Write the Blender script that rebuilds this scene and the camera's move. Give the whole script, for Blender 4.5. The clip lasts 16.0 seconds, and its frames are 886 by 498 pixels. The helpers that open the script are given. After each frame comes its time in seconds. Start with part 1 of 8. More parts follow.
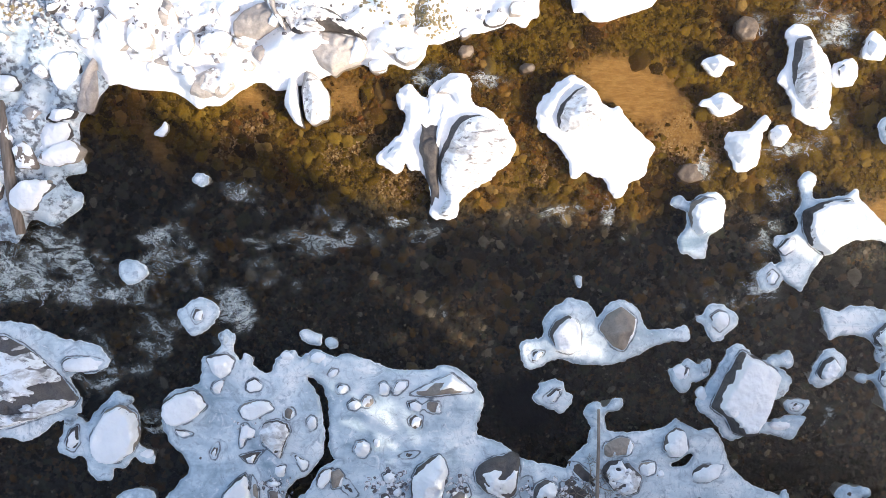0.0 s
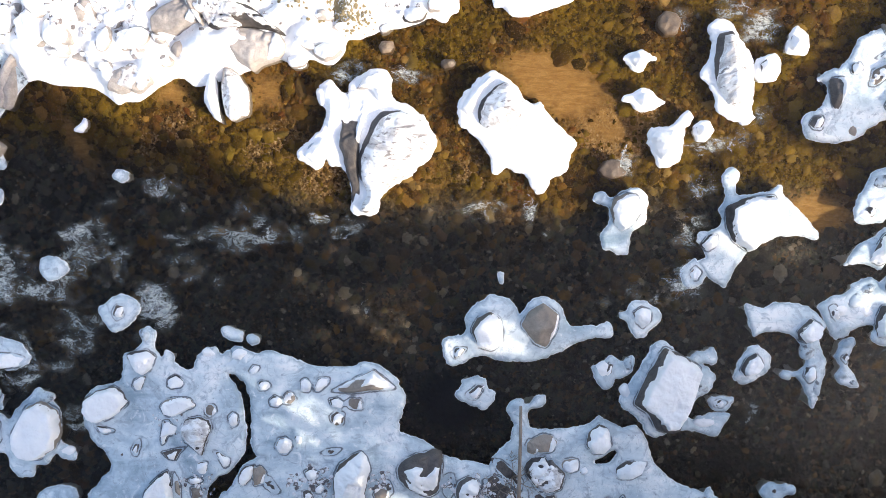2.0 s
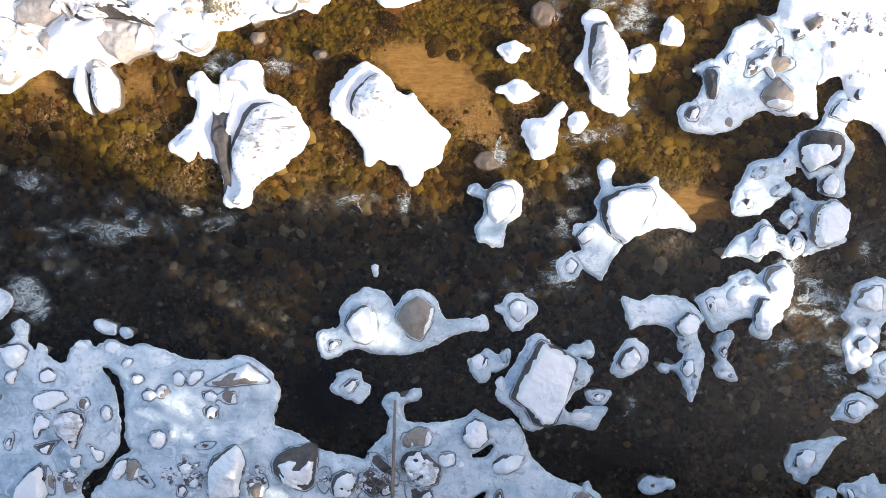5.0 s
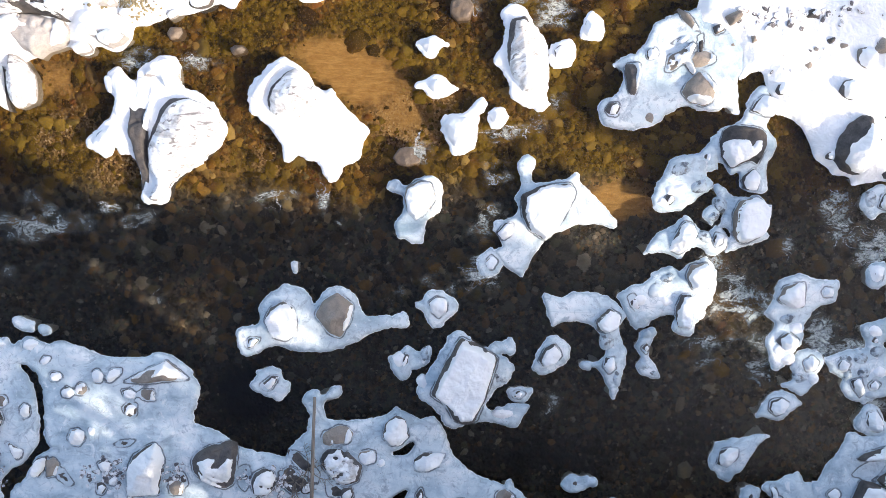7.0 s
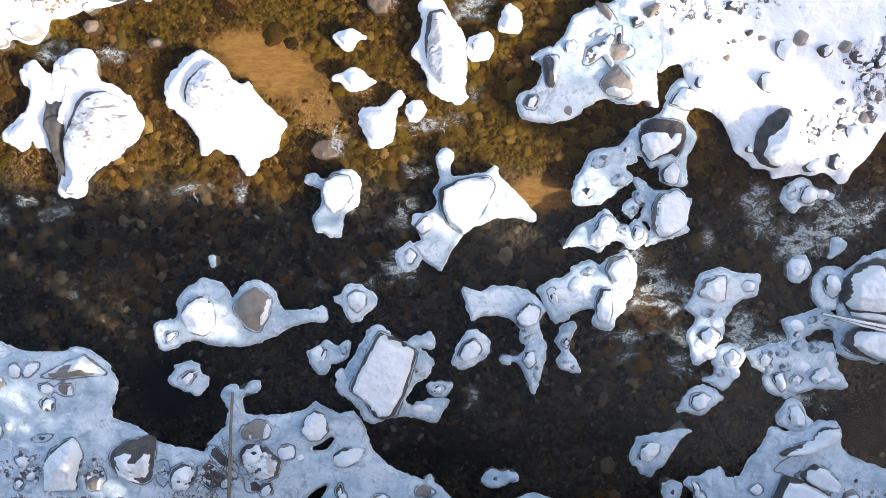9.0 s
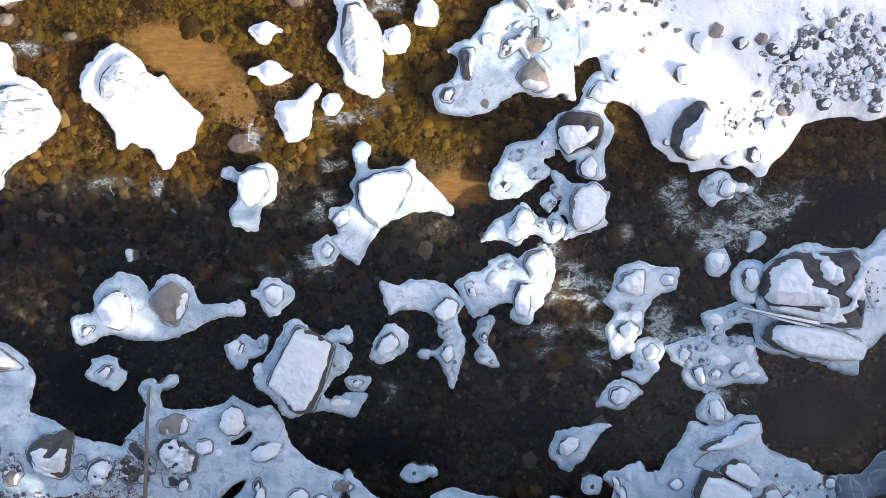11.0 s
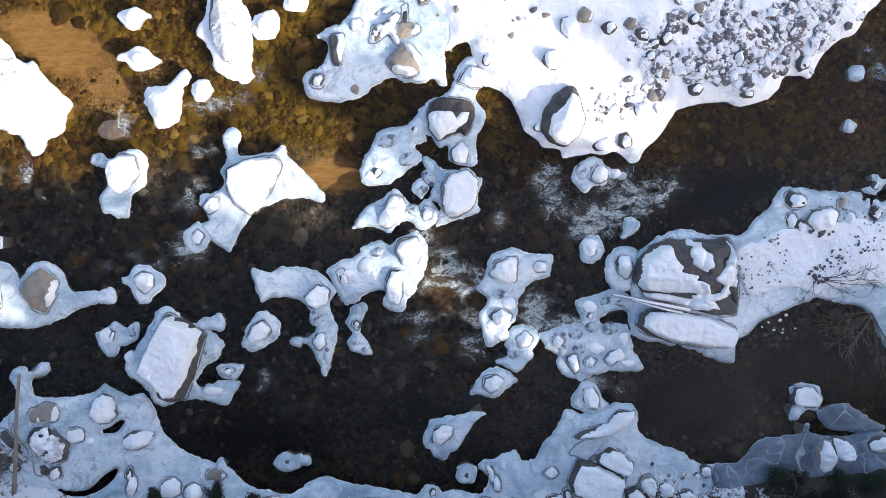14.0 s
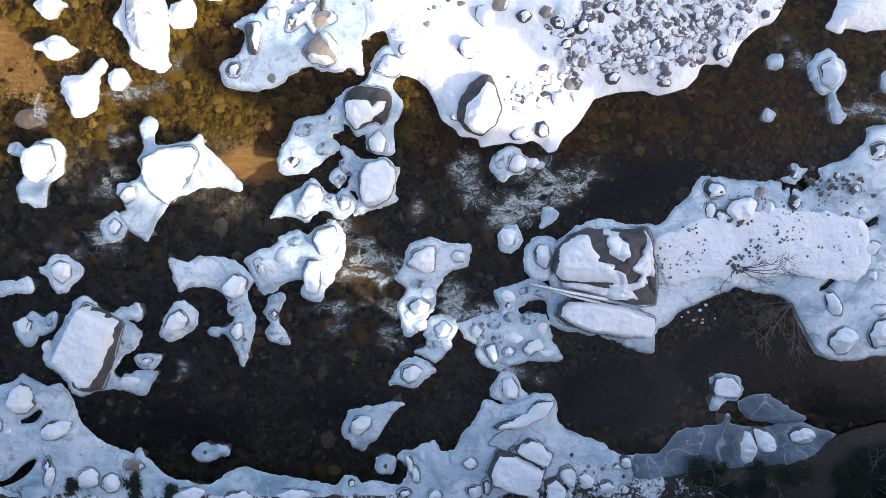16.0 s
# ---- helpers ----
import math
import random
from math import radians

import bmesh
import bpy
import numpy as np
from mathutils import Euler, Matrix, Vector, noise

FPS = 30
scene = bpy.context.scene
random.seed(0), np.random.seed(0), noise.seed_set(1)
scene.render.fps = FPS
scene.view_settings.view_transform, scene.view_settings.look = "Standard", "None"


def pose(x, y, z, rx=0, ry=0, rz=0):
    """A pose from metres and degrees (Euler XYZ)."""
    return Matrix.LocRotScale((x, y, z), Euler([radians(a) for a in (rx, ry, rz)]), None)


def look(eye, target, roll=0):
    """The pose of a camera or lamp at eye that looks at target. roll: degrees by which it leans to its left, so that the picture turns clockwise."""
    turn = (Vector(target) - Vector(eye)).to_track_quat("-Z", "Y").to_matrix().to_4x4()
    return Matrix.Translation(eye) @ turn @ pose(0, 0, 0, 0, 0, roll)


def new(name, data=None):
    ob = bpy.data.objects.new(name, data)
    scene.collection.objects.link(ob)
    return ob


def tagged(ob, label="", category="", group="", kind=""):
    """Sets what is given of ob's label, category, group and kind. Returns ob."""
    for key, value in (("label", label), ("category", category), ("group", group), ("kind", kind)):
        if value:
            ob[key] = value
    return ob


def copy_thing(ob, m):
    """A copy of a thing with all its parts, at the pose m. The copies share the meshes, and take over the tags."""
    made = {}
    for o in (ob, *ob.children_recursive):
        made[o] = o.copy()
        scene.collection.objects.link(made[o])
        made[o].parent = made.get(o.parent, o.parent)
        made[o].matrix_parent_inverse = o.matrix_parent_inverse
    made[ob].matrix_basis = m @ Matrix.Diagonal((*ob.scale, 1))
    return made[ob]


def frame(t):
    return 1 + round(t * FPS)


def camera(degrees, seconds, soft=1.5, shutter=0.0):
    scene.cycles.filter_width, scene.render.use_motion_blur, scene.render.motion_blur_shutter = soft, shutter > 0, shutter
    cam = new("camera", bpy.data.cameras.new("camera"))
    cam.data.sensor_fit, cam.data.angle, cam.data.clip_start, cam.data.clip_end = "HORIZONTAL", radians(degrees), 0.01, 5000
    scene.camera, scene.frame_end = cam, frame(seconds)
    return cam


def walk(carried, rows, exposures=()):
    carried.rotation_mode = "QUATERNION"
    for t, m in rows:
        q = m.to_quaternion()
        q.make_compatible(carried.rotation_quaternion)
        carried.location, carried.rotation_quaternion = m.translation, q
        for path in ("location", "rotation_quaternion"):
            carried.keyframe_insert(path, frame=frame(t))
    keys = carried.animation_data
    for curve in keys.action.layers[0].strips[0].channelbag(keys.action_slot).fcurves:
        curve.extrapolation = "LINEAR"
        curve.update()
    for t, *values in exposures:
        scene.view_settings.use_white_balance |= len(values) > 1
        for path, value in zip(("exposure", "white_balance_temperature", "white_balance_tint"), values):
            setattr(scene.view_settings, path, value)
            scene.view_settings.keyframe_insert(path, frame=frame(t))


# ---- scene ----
# ---------------------------------------------------------------- camera
cam = camera(61.9, 16.0, soft=0.85)
METRES, EYE, TILT, LEAN, TURN = 16.2, 18.0, -92.8, -0.78, 0.0
ROWS = [
    (0.0, 0.0, 0.0, 0.0, 0.0, 0.0, -0.0),
    (0.5, 0.029, 0.0011, 0.0001, 0.05, -0.05, 0.01),
    (1.0, 0.0588, 0.0018, -0.0012, 0.12, -0.07, 0.0),
    (1.5, 0.089, 0.0032, -0.0027, 0.16, -0.08, 0.02),
    (2.0, 0.1221, 0.004, -0.0035, 0.21, -0.11, 0.02),
    (2.5, 0.1533, 0.0052, -0.0054, 0.27, -0.09, 0.03),
    (3.0, 0.1842, 0.0069, -0.007, 0.3, -0.11, 0.04),
    (3.5, 0.2156, 0.0081, -0.0083, 0.35, -0.13, 0.04),
    (4.0, 0.2499, 0.0096, -0.0105, 0.39, -0.13, 0.05),
    (6.5, 0.4052, 0.0181, -0.0188, 0.47, -0.11, 0.08),
    (7.0, 0.4356, 0.0202, -0.0198, 0.51, -0.14, 0.09),
    (7.5, 0.4651, 0.0219, -0.0217, 0.5, -0.14, 0.1),
    (8.0, 0.4973, 0.0238, -0.0247, 0.52, -0.1, 0.11),
    (8.5, 0.527, 0.0254, -0.028, 0.53, -0.06, 0.12),
    (9.0, 0.557, 0.0269, -0.0313, 0.56, -0.03, 0.12),
    (11.5, 0.7139, 0.0338, -0.0437, 0.69, 0.01, 0.17),
    (12.0, 0.7473, 0.0354, -0.0461, 0.72, -0.01, 0.16),
    (12.5, 0.7782, 0.037, -0.0497, 0.76, 0.02, 0.17),
    (13.0, 0.8087, 0.0387, -0.054, 0.78, 0.04, 0.18),
    (13.5, 0.839, 0.0402, -0.0583, 0.81, 0.07, 0.18),
    (14.0, 0.8723, 0.0418, -0.064, 0.84, 0.14, 0.2),
    (14.5, 0.9024, 0.0432, -0.069, 0.87, 0.18, 0.2),
    (15.0, 0.9324, 0.0447, -0.0732, 0.91, 0.2, 0.2),
    (15.5, 0.9621, 0.0462, -0.0772, 0.93, 0.21, 0.2),
    (16.0, 0.9945, 0.0477, -0.0821, 0.96, 0.27, 0.19),
]
walk(cam, [(t, pose(0, 0, EYE, TILT, LEAN, TURN) @ pose(METRES * x, METRES * y, METRES * z, 90 + pitch, roll, yaw)) for t, x, y, z, yaw, pitch, roll in ROWS], [(0.0, 1.31, 6900, 12), (4.0, 1.31, 6850, 12), (9.0, 1.26, 6650, 12), (11.5, 1.17, 6450, 12), (16.0, 1.15, 6350, 12)])

# ---------------------------------------------------------------- light
SUN_ELEVATION, SUN_X, SUN_Y = 33.0, 0.84, -0.543      # the way towards the sun, on the plan
SUN_TAN = math.tan(radians(SUN_ELEVATION))
scene.view_settings.exposure = 1.25

world = bpy.data.worlds.new("winter_sky")
scene.world = world
world.use_nodes = True
wn, wl = world.node_tree.nodes, world.node_tree.links
sky = wn.new("ShaderNodeTexSky")
sky.sky_type = "NISHITA"
sky.sun_disc = False
sky.sun_elevation = radians(SUN_ELEVATION)
sky.sun_rotation = math.atan2(SUN_X, SUN_Y)
sky.dust_density = 3.0
sky.ozone_density = 0.6
wl.new(sky.outputs["Color"], wn["Background"].inputs["Color"])
wn["Background"].inputs["Strength"].default_value = 0.15

sun = new("sun", bpy.data.lights.new("sun", "SUN"))
sun.data.energy = 2.0
sun.data.angle = radians(0.6)
sun.data.color = (1.0, 0.91, 0.77)
sun.matrix_world = look(Vector((SUN_X, SUN_Y, SUN_TAN)) * 60, (0, 0, 0))


# ---------------------------------------------------------------- numeric helpers
def lattice(ix, iy, seed):
    h = (ix * 374761393 + iy * 668265263 + seed * 974711) & 0x7FFFFFFF
    h = ((h ^ (h >> 13)) * 1274126177) & 0x7FFFFFFF
    return ((h ^ (h >> 16)) & 0xFFFF) / 65535.0


def grain(p, size, seed=0):
    """Smooth value noise from 0 to 1 over plan points, with waves about size metres long."""
    q = p / size
    i = np.floor(q).astype(np.int64)
    f = q - i
    f = f * f * (3 - 2 * f)
    a, b = lattice(i[:, 0], i[:, 1], seed), lattice(i[:, 0] + 1, i[:, 1], seed)
    c, d = lattice(i[:, 0], i[:, 1] + 1, seed), lattice(i[:, 0] + 1, i[:, 1] + 1, seed)
    return (a * (1 - f[:, 0]) + b * f[:, 0]) * (1 - f[:, 1]) + (c * (1 - f[:, 0]) + d * f[:, 0]) * f[:, 1]


def layers(p, size, seed=0, n=3):
    """Layered noise from -1 to 1."""
    total, weight = 0, 0
    for k in range(n):
        w = 0.5 ** k
        total, weight = total + w * grain(p, size * 0.5 ** k, seed + 31 * k), weight + w
    return 2 * total / weight - 1


def smooth(x, a, b):
    t = np.clip((x - a) / (b - a), 0, 1)
    return t * t * (3 - 2 * t)


def rounded(points, steps=4):
    """A closed curve through the corners of an outline."""
    p = np.array(points, float)
    a, b, c, d = np.roll(p, 1, 0), p, np.roll(p, -1, 0), np.roll(p, -2, 0)
    out = []
    for k in range(steps):
        t = k / steps
        out.append(0.5 * (2 * b + (c - a) * t + (2 * a - 5 * b + 4 * c - d) * t * t + (3 * b - a - 3 * c + d) * t ** 3))
    return np.stack(out, 1).reshape(-1, 2)


def cornered(points, cut=0.14):
    """An outline with its corners cut a little, its sides straight."""
    p = np.array(points, float)
    before, after = np.roll(p, 1, 0), np.roll(p, -1, 0)
    return np.stack([p + cut * (before - p), p + 0.3 * cut * (before + after - 2 * p), p + cut * (after - p)], 1).reshape(-1, 2)


def depth_in(p, curve):
    """How far each point lies inside a closed curve, in metres; outside it is negative."""
    best = np.full(len(p), 1e9)
    inside = np.zeros(len(p), bool)
    q = np.roll(curve, -1, 0)
    for (ax, ay), (bx, by) in zip(curve, q):
        ex, ey = bx - ax, by - ay
        wx, wy = p[:, 0] - ax, p[:, 1] - ay
        t = np.clip((wx * ex + wy * ey) / (ex * ex + ey * ey + 1e-12), 0, 1)
        dx, dy = wx - t * ex, wy - t * ey
        np.minimum(best, dx * dx + dy * dy, out=best)
        if ay != by:
            hit = ((ay > p[:, 1]) != (by > p[:, 1])) & (p[:, 0] < ex * (p[:, 1] - ay) / (by - ay) + ax)
            inside ^= hit
    return np.where(inside, 1, -1) * np.sqrt(best)


def pieces(mask, least=8):
    """The separate patches of a grid mask, largest first, without the tiniest."""
    left, out = mask.copy(), []
    while left.any():
        j, i = np.argwhere(left)[0]
        grown = np.zeros_like(left)
        grown[j, i] = True
        while True:
            wide = grown.copy()
            wide[1:] |= grown[:-1]
            wide[:-1] |= grown[1:]
            wide[:, 1:] |= wide[:, :-1]
            wide[:, :-1] |= wide[:, 1:]
            wide &= left
            if wide.sum() == grown.sum():
                break
            grown = wide
        left &= ~grown
        if grown.sum() >= least:
            out.append(grown)
    return sorted(out, key=lambda m: -m.sum())


def relief(name, box, cell, inside, height, low=None, taper=0.0, piece=None):
    """A mesh over the part of a box in which inside(p) is positive, its rim drawn onto the edge, lifted to height(p, inside),
    with side walls down to low that draw in by taper metres."""
    x0, y0, x1, y1 = box
    nx, ny = max(4, int((x1 - x0) / cell) + 2), max(4, int((y1 - y0) / cell) + 2)
    xs, ys = np.linspace(x0, x1, nx), np.linspace(y0, y1, ny)
    gx, gy = np.meshgrid(xs, ys)
    p = np.stack([gx.ravel(), gy.ravel()], 1)
    f = inside(p)
    F = f.reshape(ny, nx)
    mid = (F[:-1, :-1] + F[1:, :-1] + F[:-1, 1:] + F[1:, 1:]) / 4 > 0
    if not mid.any():
        return None
    if piece is not None:
        mid = pieces(mid)
        if piece >= len(mid):
            return None
        mid = mid[piece]
    j, i = np.nonzero(mid)
    v = j * nx + i
    quads = np.stack([v, v + 1, v + nx + 1, v + nx], 1)
    count = np.zeros((ny + 1, nx + 1), int)
    pad = np.pad(mid.astype(int), 1)
    count = pad[:-1, :-1] + pad[1:, :-1] + pad[:-1, 1:] + pad[1:, 1:]
    rim = ((count > 0) & (count < 4)).ravel()
    hy, hx = (y1 - y0) / (ny - 1), (x1 - x0) / (nx - 1)
    dy, dx = np.gradient(F, hy, hx)
    g = np.stack([dx.ravel(), dy.ravel()], 1)
    move = -f[:, None] * g / (np.sum(g * g, 1)[:, None] + 0.05)
    size = np.linalg.norm(move, axis=1)[:, None]
    move *= np.minimum(1, 0.9 * cell / (size + 1e-9))
    p = np.where(rim[:, None], p + move, p)
    f = np.where(rim, 0, f)
    z = height(p, f)
    used = np.unique(quads)
    index = np.full(len(p), -1)
    index[used] = np.arange(len(used))
    verts = np.column_stack([p, z])[used]
    faces = index[quads].tolist()
    rims = f[used]
    inward = (g / (np.linalg.norm(g, axis=1)[:, None] + 1e-6))[used]
    if low is not None:
        edges = {}
        for q in faces:
            for a, b in zip(q, q[1:] + q[:1]):
                edges[(a, b)] = True
        border = [(a, b) for a, b in edges if (b, a) not in edges]
        below, extra = {}, []
        for a, b in border:
            for k in (a, b):
                if k not in below:
                    below[k] = len(verts) + len(extra)
                    extra.append((verts[k][0] + taper * inward[k][0], verts[k][1] + taper * inward[k][1], low))
        faces += [[b, a, below[a], below[b]] for a, b in border]
        verts = np.vstack([verts, np.array(extra)])
        rims = np.concatenate([rims, np.zeros(len(extra))])
    me = bpy.data.meshes.new(name)
    me.from_pydata(verts.tolist(), [], faces)
    me.attributes.new("rim", "FLOAT", "POINT").data.foreach_set("value", rims.astype(np.float32))
    me.polygons.foreach_set("use_smooth", [True] * len(me.polygons))
    me.update()
    return me


def span(curve, margin=0.1):
    lo, hi = curve.min(0) - margin, curve.max(0) + margin
    return (lo[0], lo[1], hi[0], hi[1])


def part(name, data, material, parent, label=""):
    """One mesh object under a thing or a part. data: a bmesh or a mesh."""
    if isinstance(data, bmesh.types.BMesh):
        me = bpy.data.meshes.new(name)
        data.to_mesh(me)
        data.free()
    else:
        me = data
    if material and not me.materials:
        me.materials.append(material)
    ob = new(name, me)
    ob.parent = parent
    return tagged(ob, label)


# ---------------------------------------------------------------- materials
class Shade:
    """A small builder for node materials."""

    def __init__(self, name):
        self.m = bpy.data.materials.new(name)
        self.m.use_nodes = True
        self.n, self.l = self.m.node_tree.nodes, self.m.node_tree.links
        self.b = self.n["Principled BSDF"]
        self.at = self.n.new("ShaderNodeNewGeometry").outputs["Position"]

    def put(self, socket, value):
        if isinstance(value, bpy.types.NodeSocket):
            self.l.new(value, socket)
        else:
            socket.default_value = value

    def noise(self, scale, detail=4, rough=0.55, warp=0.0, stretch=None):
        at = self.at
        if stretch:
            mp = self.n.new("ShaderNodeMapping")
            self.put(mp.inputs["Vector"], at)
            mp.inputs["Scale"].default_value = stretch
            mp.inputs["Rotation"].default_value = (0, 0, 0.3)
            at = mp.outputs["Vector"]
        t = self.n.new("ShaderNodeTexNoise")
        self.put(t.inputs["Vector"], at)
        t.inputs["Scale"].default_value, t.inputs["Detail"].default_value = scale, detail
        t.inputs["Roughness"].default_value, t.inputs["Distortion"].default_value = rough, warp
        return t.outputs["Fac"]

    def cells(self, scale, feature="F1", out="Distance"):
        t = self.n.new("ShaderNodeTexVoronoi")
        t.feature = feature
        self.put(t.inputs["Vector"], self.at)
        t.inputs["Scale"].default_value = scale
        return t.outputs[out]

    def ramp(self, fac, *stops):
        r = self.n.new("ShaderNodeValToRGB")
        e = r.color_ramp.elements
        while len(e) < len(stops):
            e.new(0.5)
        for k, (pos, col) in zip(e, stops):
            k.position = pos
            k.color = (*col, 1) if isinstance(col, tuple) else (col, col, col, 1)
        self.put(r.inputs["Fac"], fac)
        return r.outputs["Color"]

    def mix(self, fac, a, b, how="MIX"):
        x = self.n.new("ShaderNodeMix")
        x.data_type, x.blend_type = "RGBA", how
        self.put(x.inputs[0], fac)
        for s, c in ((x.inputs[6], a), (x.inputs[7], b)):
            self.put(s, (*c, 1) if isinstance(c, tuple) else c)
        return x.outputs[2]

    def math(self, how, a, b=0.0, c=0.0):
        x = self.n.new("ShaderNodeMath")
        x.operation = how
        for s, value in zip(x.inputs, (a, b, c)):
            self.put(s, value)
        return x.outputs[0]

    def value(self, name):
        x = self.n.new("ShaderNodeAttribute")
        x.attribute_name = name
        return x.outputs["Fac"]

    def bump(self, height, strength, distance, under=None):
        x = self.n.new("ShaderNodeBump")
        self.put(x.inputs["Height"], height)
        x.inputs["Strength"].default_value, x.inputs["Distance"].default_value = strength, distance
        if under is not None:
            self.put(x.inputs["Normal"], under)
        return x.outputs["Normal"]

    def done(self, colour, rough, normal=None, **more):
        self.put(self.b.inputs["Base Color"], (*colour, 1) if isinstance(colour, tuple) else colour)
        self.put(self.b.inputs["Roughness"], rough)
        if normal is not None:
            self.put(self.b.inputs["Normal"], normal)
        for k, v in more.items():
            self.put(self.b.inputs[k.replace("_", " ")], v)
        return self.m


def snow_material(name="snow", thin=False):
    s = Shade(name)
    broad, fine = s.noise(1.3, 4), s.noise(14, 5, 0.65)
    c = s.ramp(broad, (0.3, (0.86, 0.87, 0.885)), (0.6, (0.94, 0.945, 0.95)))
    c = s.mix(s.ramp(fine, (0.28, 0.8), (0.35, 0.0)), c, (0.70, 0.71, 0.72))
    if thin:
        worn, grit = s.noise(1.3, 8, 0.68, 1.4, (1.0, 1.5, 1)), s.noise(22, 4, 0.7)
        c = s.mix(s.ramp(worn, (0.36, 0.8), (0.46, 0.55), (0.54, 0.0)), c, (0.40, 0.365, 0.345))
        c = s.mix(s.ramp(s.noise(2.4, 6, 0.62, 1.6, (0.6, 1.9, 1)), (0.38, 0.9), (0.44, 0.0)), c, (0.17, 0.155, 0.155))
        c = s.mix(s.math("MULTIPLY", s.ramp(worn, (0.36, 0.9), (0.46, 0.0)), s.ramp(grit, (0.38, 1.0), (0.46, 0.0))), c, (0.12, 0.10, 0.09))
    lump = s.noise(4.0, 5, 0.6, 0.3)
    n = s.bump(fine, 0.35, 0.025, s.bump(lump, 0.55, 0.11, s.bump(broad, 0.7, 0.22)))
    return s.done(c, 0.75, n)


def ice_material(name="river_ice", clear=False):
    s = Shade(name)
    rim = s.value("rim")
    broad, mid, fine = s.noise(0.75, 4, 0.55, 0.8), s.noise(4.5, 5, 0.6, 1.2), s.noise(24, 4, 0.6)
    streak = s.noise(1.6, 6, 0.6, 0.8, (0.5, 1.9, 1))
    mixed = s.math("ADD", s.math("MULTIPLY", broad, 0.62), s.math("ADD", s.math("MULTIPLY", streak, 0.26), s.math("MULTIPLY", mid, 0.12)))
    c = s.ramp(mixed, (0.38, (0.26, 0.36, 0.44)), (0.45, (0.47, 0.58, 0.65)), (0.52, (0.66, 0.745, 0.79)), (0.60, (0.84, 0.87, 0.89)))
    if clear:
        c = s.ramp(mixed, (0.40, (0.07, 0.095, 0.125)), (0.50, (0.125, 0.16, 0.20)), (0.60, (0.21, 0.26, 0.31)))
        vein = s.math("ABSOLUTE", s.math("SUBTRACT", s.noise(0.8, 2, 0.4, 1.2), 0.5))
        c = s.mix(s.ramp(vein, (0.0, 0.7), (0.012, 0.0)), c, (0.50, 0.57, 0.62))
    c = s.mix(s.ramp(mid, (0.34, 0.5), (0.42, 0.0)), c, (0.14, 0.18, 0.22) if clear else (0.42, 0.51, 0.58))
    smudge = s.noise(1.9, 5, 0.58, 2.0)
    c = s.mix(s.ramp(smudge, (0.34, 0.8), (0.45, 0.0)), c, (0.13, 0.17, 0.21) if clear else (0.33, 0.41, 0.48))
    line = s.math("ABSOLUTE", s.math("SUBTRACT", s.noise(1.3, 5, 0.6, 1.8), 0.5))
    c = s.mix(s.math("MULTIPLY", s.ramp(line, (0.0, 0.6), (0.009, 0.0)), s.ramp(streak, (0.45, 0.0), (0.55, 1.0))), c, (0.20, 0.26, 0.31))
    litter = s.math("MULTIPLY", s.ramp(s.noise(34, 3, 0.6), (0.65, 0.0), (0.69, 0.7)), s.ramp(smudge, (0.44, 1.0), (0.52, 0.0)))
    c = s.mix(litter, c, (0.10, 0.085, 0.075))
    c = s.mix(s.ramp(fine, (0.60, 0.0), (0.72, 0.08 if clear else 0.14)), c, (0.88, 0.89, 0.90))
    c = s.mix(s.ramp(s.noise(2.6, 5, 0.6, 1.5), (0.60, 0.0), (0.70, 0.0 if clear else 0.8)), c, (0.88, 0.89, 0.90))
    band = s.math("ADD", rim, s.math("MULTIPLY", s.math("SUBTRACT", mid, 0.5), 0.16))
    patchy = s.ramp(s.noise(1.9, 3), (0.40, 0.15), (0.58, 0.95))
    c = s.mix(s.math("MULTIPLY", s.ramp(band, (0.014, 0.0), (0.03, 1.0), (0.06, 0.55), (0.13, 0.0)), patchy), c, (0.17, 0.21, 0.26) if clear else (0.34, 0.42, 0.48))
    c = s.mix(s.ramp(rim, (0.0, 0.75), (0.02, 0.0)), c, (0.84, 0.86, 0.88))
    moat = s.math("ADD", s.value("moat"), s.math("MULTIPLY", s.math("SUBTRACT", s.noise(7, 4, 0.6), 0.5), 0.07))
    ring = s.math("MULTIPLY", s.ramp(s.math("ADD", moat, 0.1), (0.098, 0.0), (0.106, 0.9), (0.124, 0.8), (0.142, 0.0)), s.ramp(s.noise(2.3, 3), (0.42, 0.05), (0.52, 1.0)))
    c = s.mix(s.ramp(moat, (0.02, 0.35), (0.10, 0.0)), c, (0.42, 0.49, 0.55))
    c = s.mix(ring, c, (0.055, 0.06, 0.075))
    crack = s.cells(0.8, "DISTANCE_TO_EDGE")
    c = s.mix(s.math("MULTIPLY", s.ramp(crack, (0.0, 0.3), (0.008, 0.0)), s.ramp(broad, (0.50, 0.0), (0.54, 1.0))), c, (0.25, 0.31, 0.37))
    n = s.bump(mid, 0.4, 0.06, s.bump(fine, 0.3, 0.012))
    return s.done(c, s.ramp(mid, (0.3, 0.2), (0.65, 0.55)), n, Specular_IOR_Level=0.45)


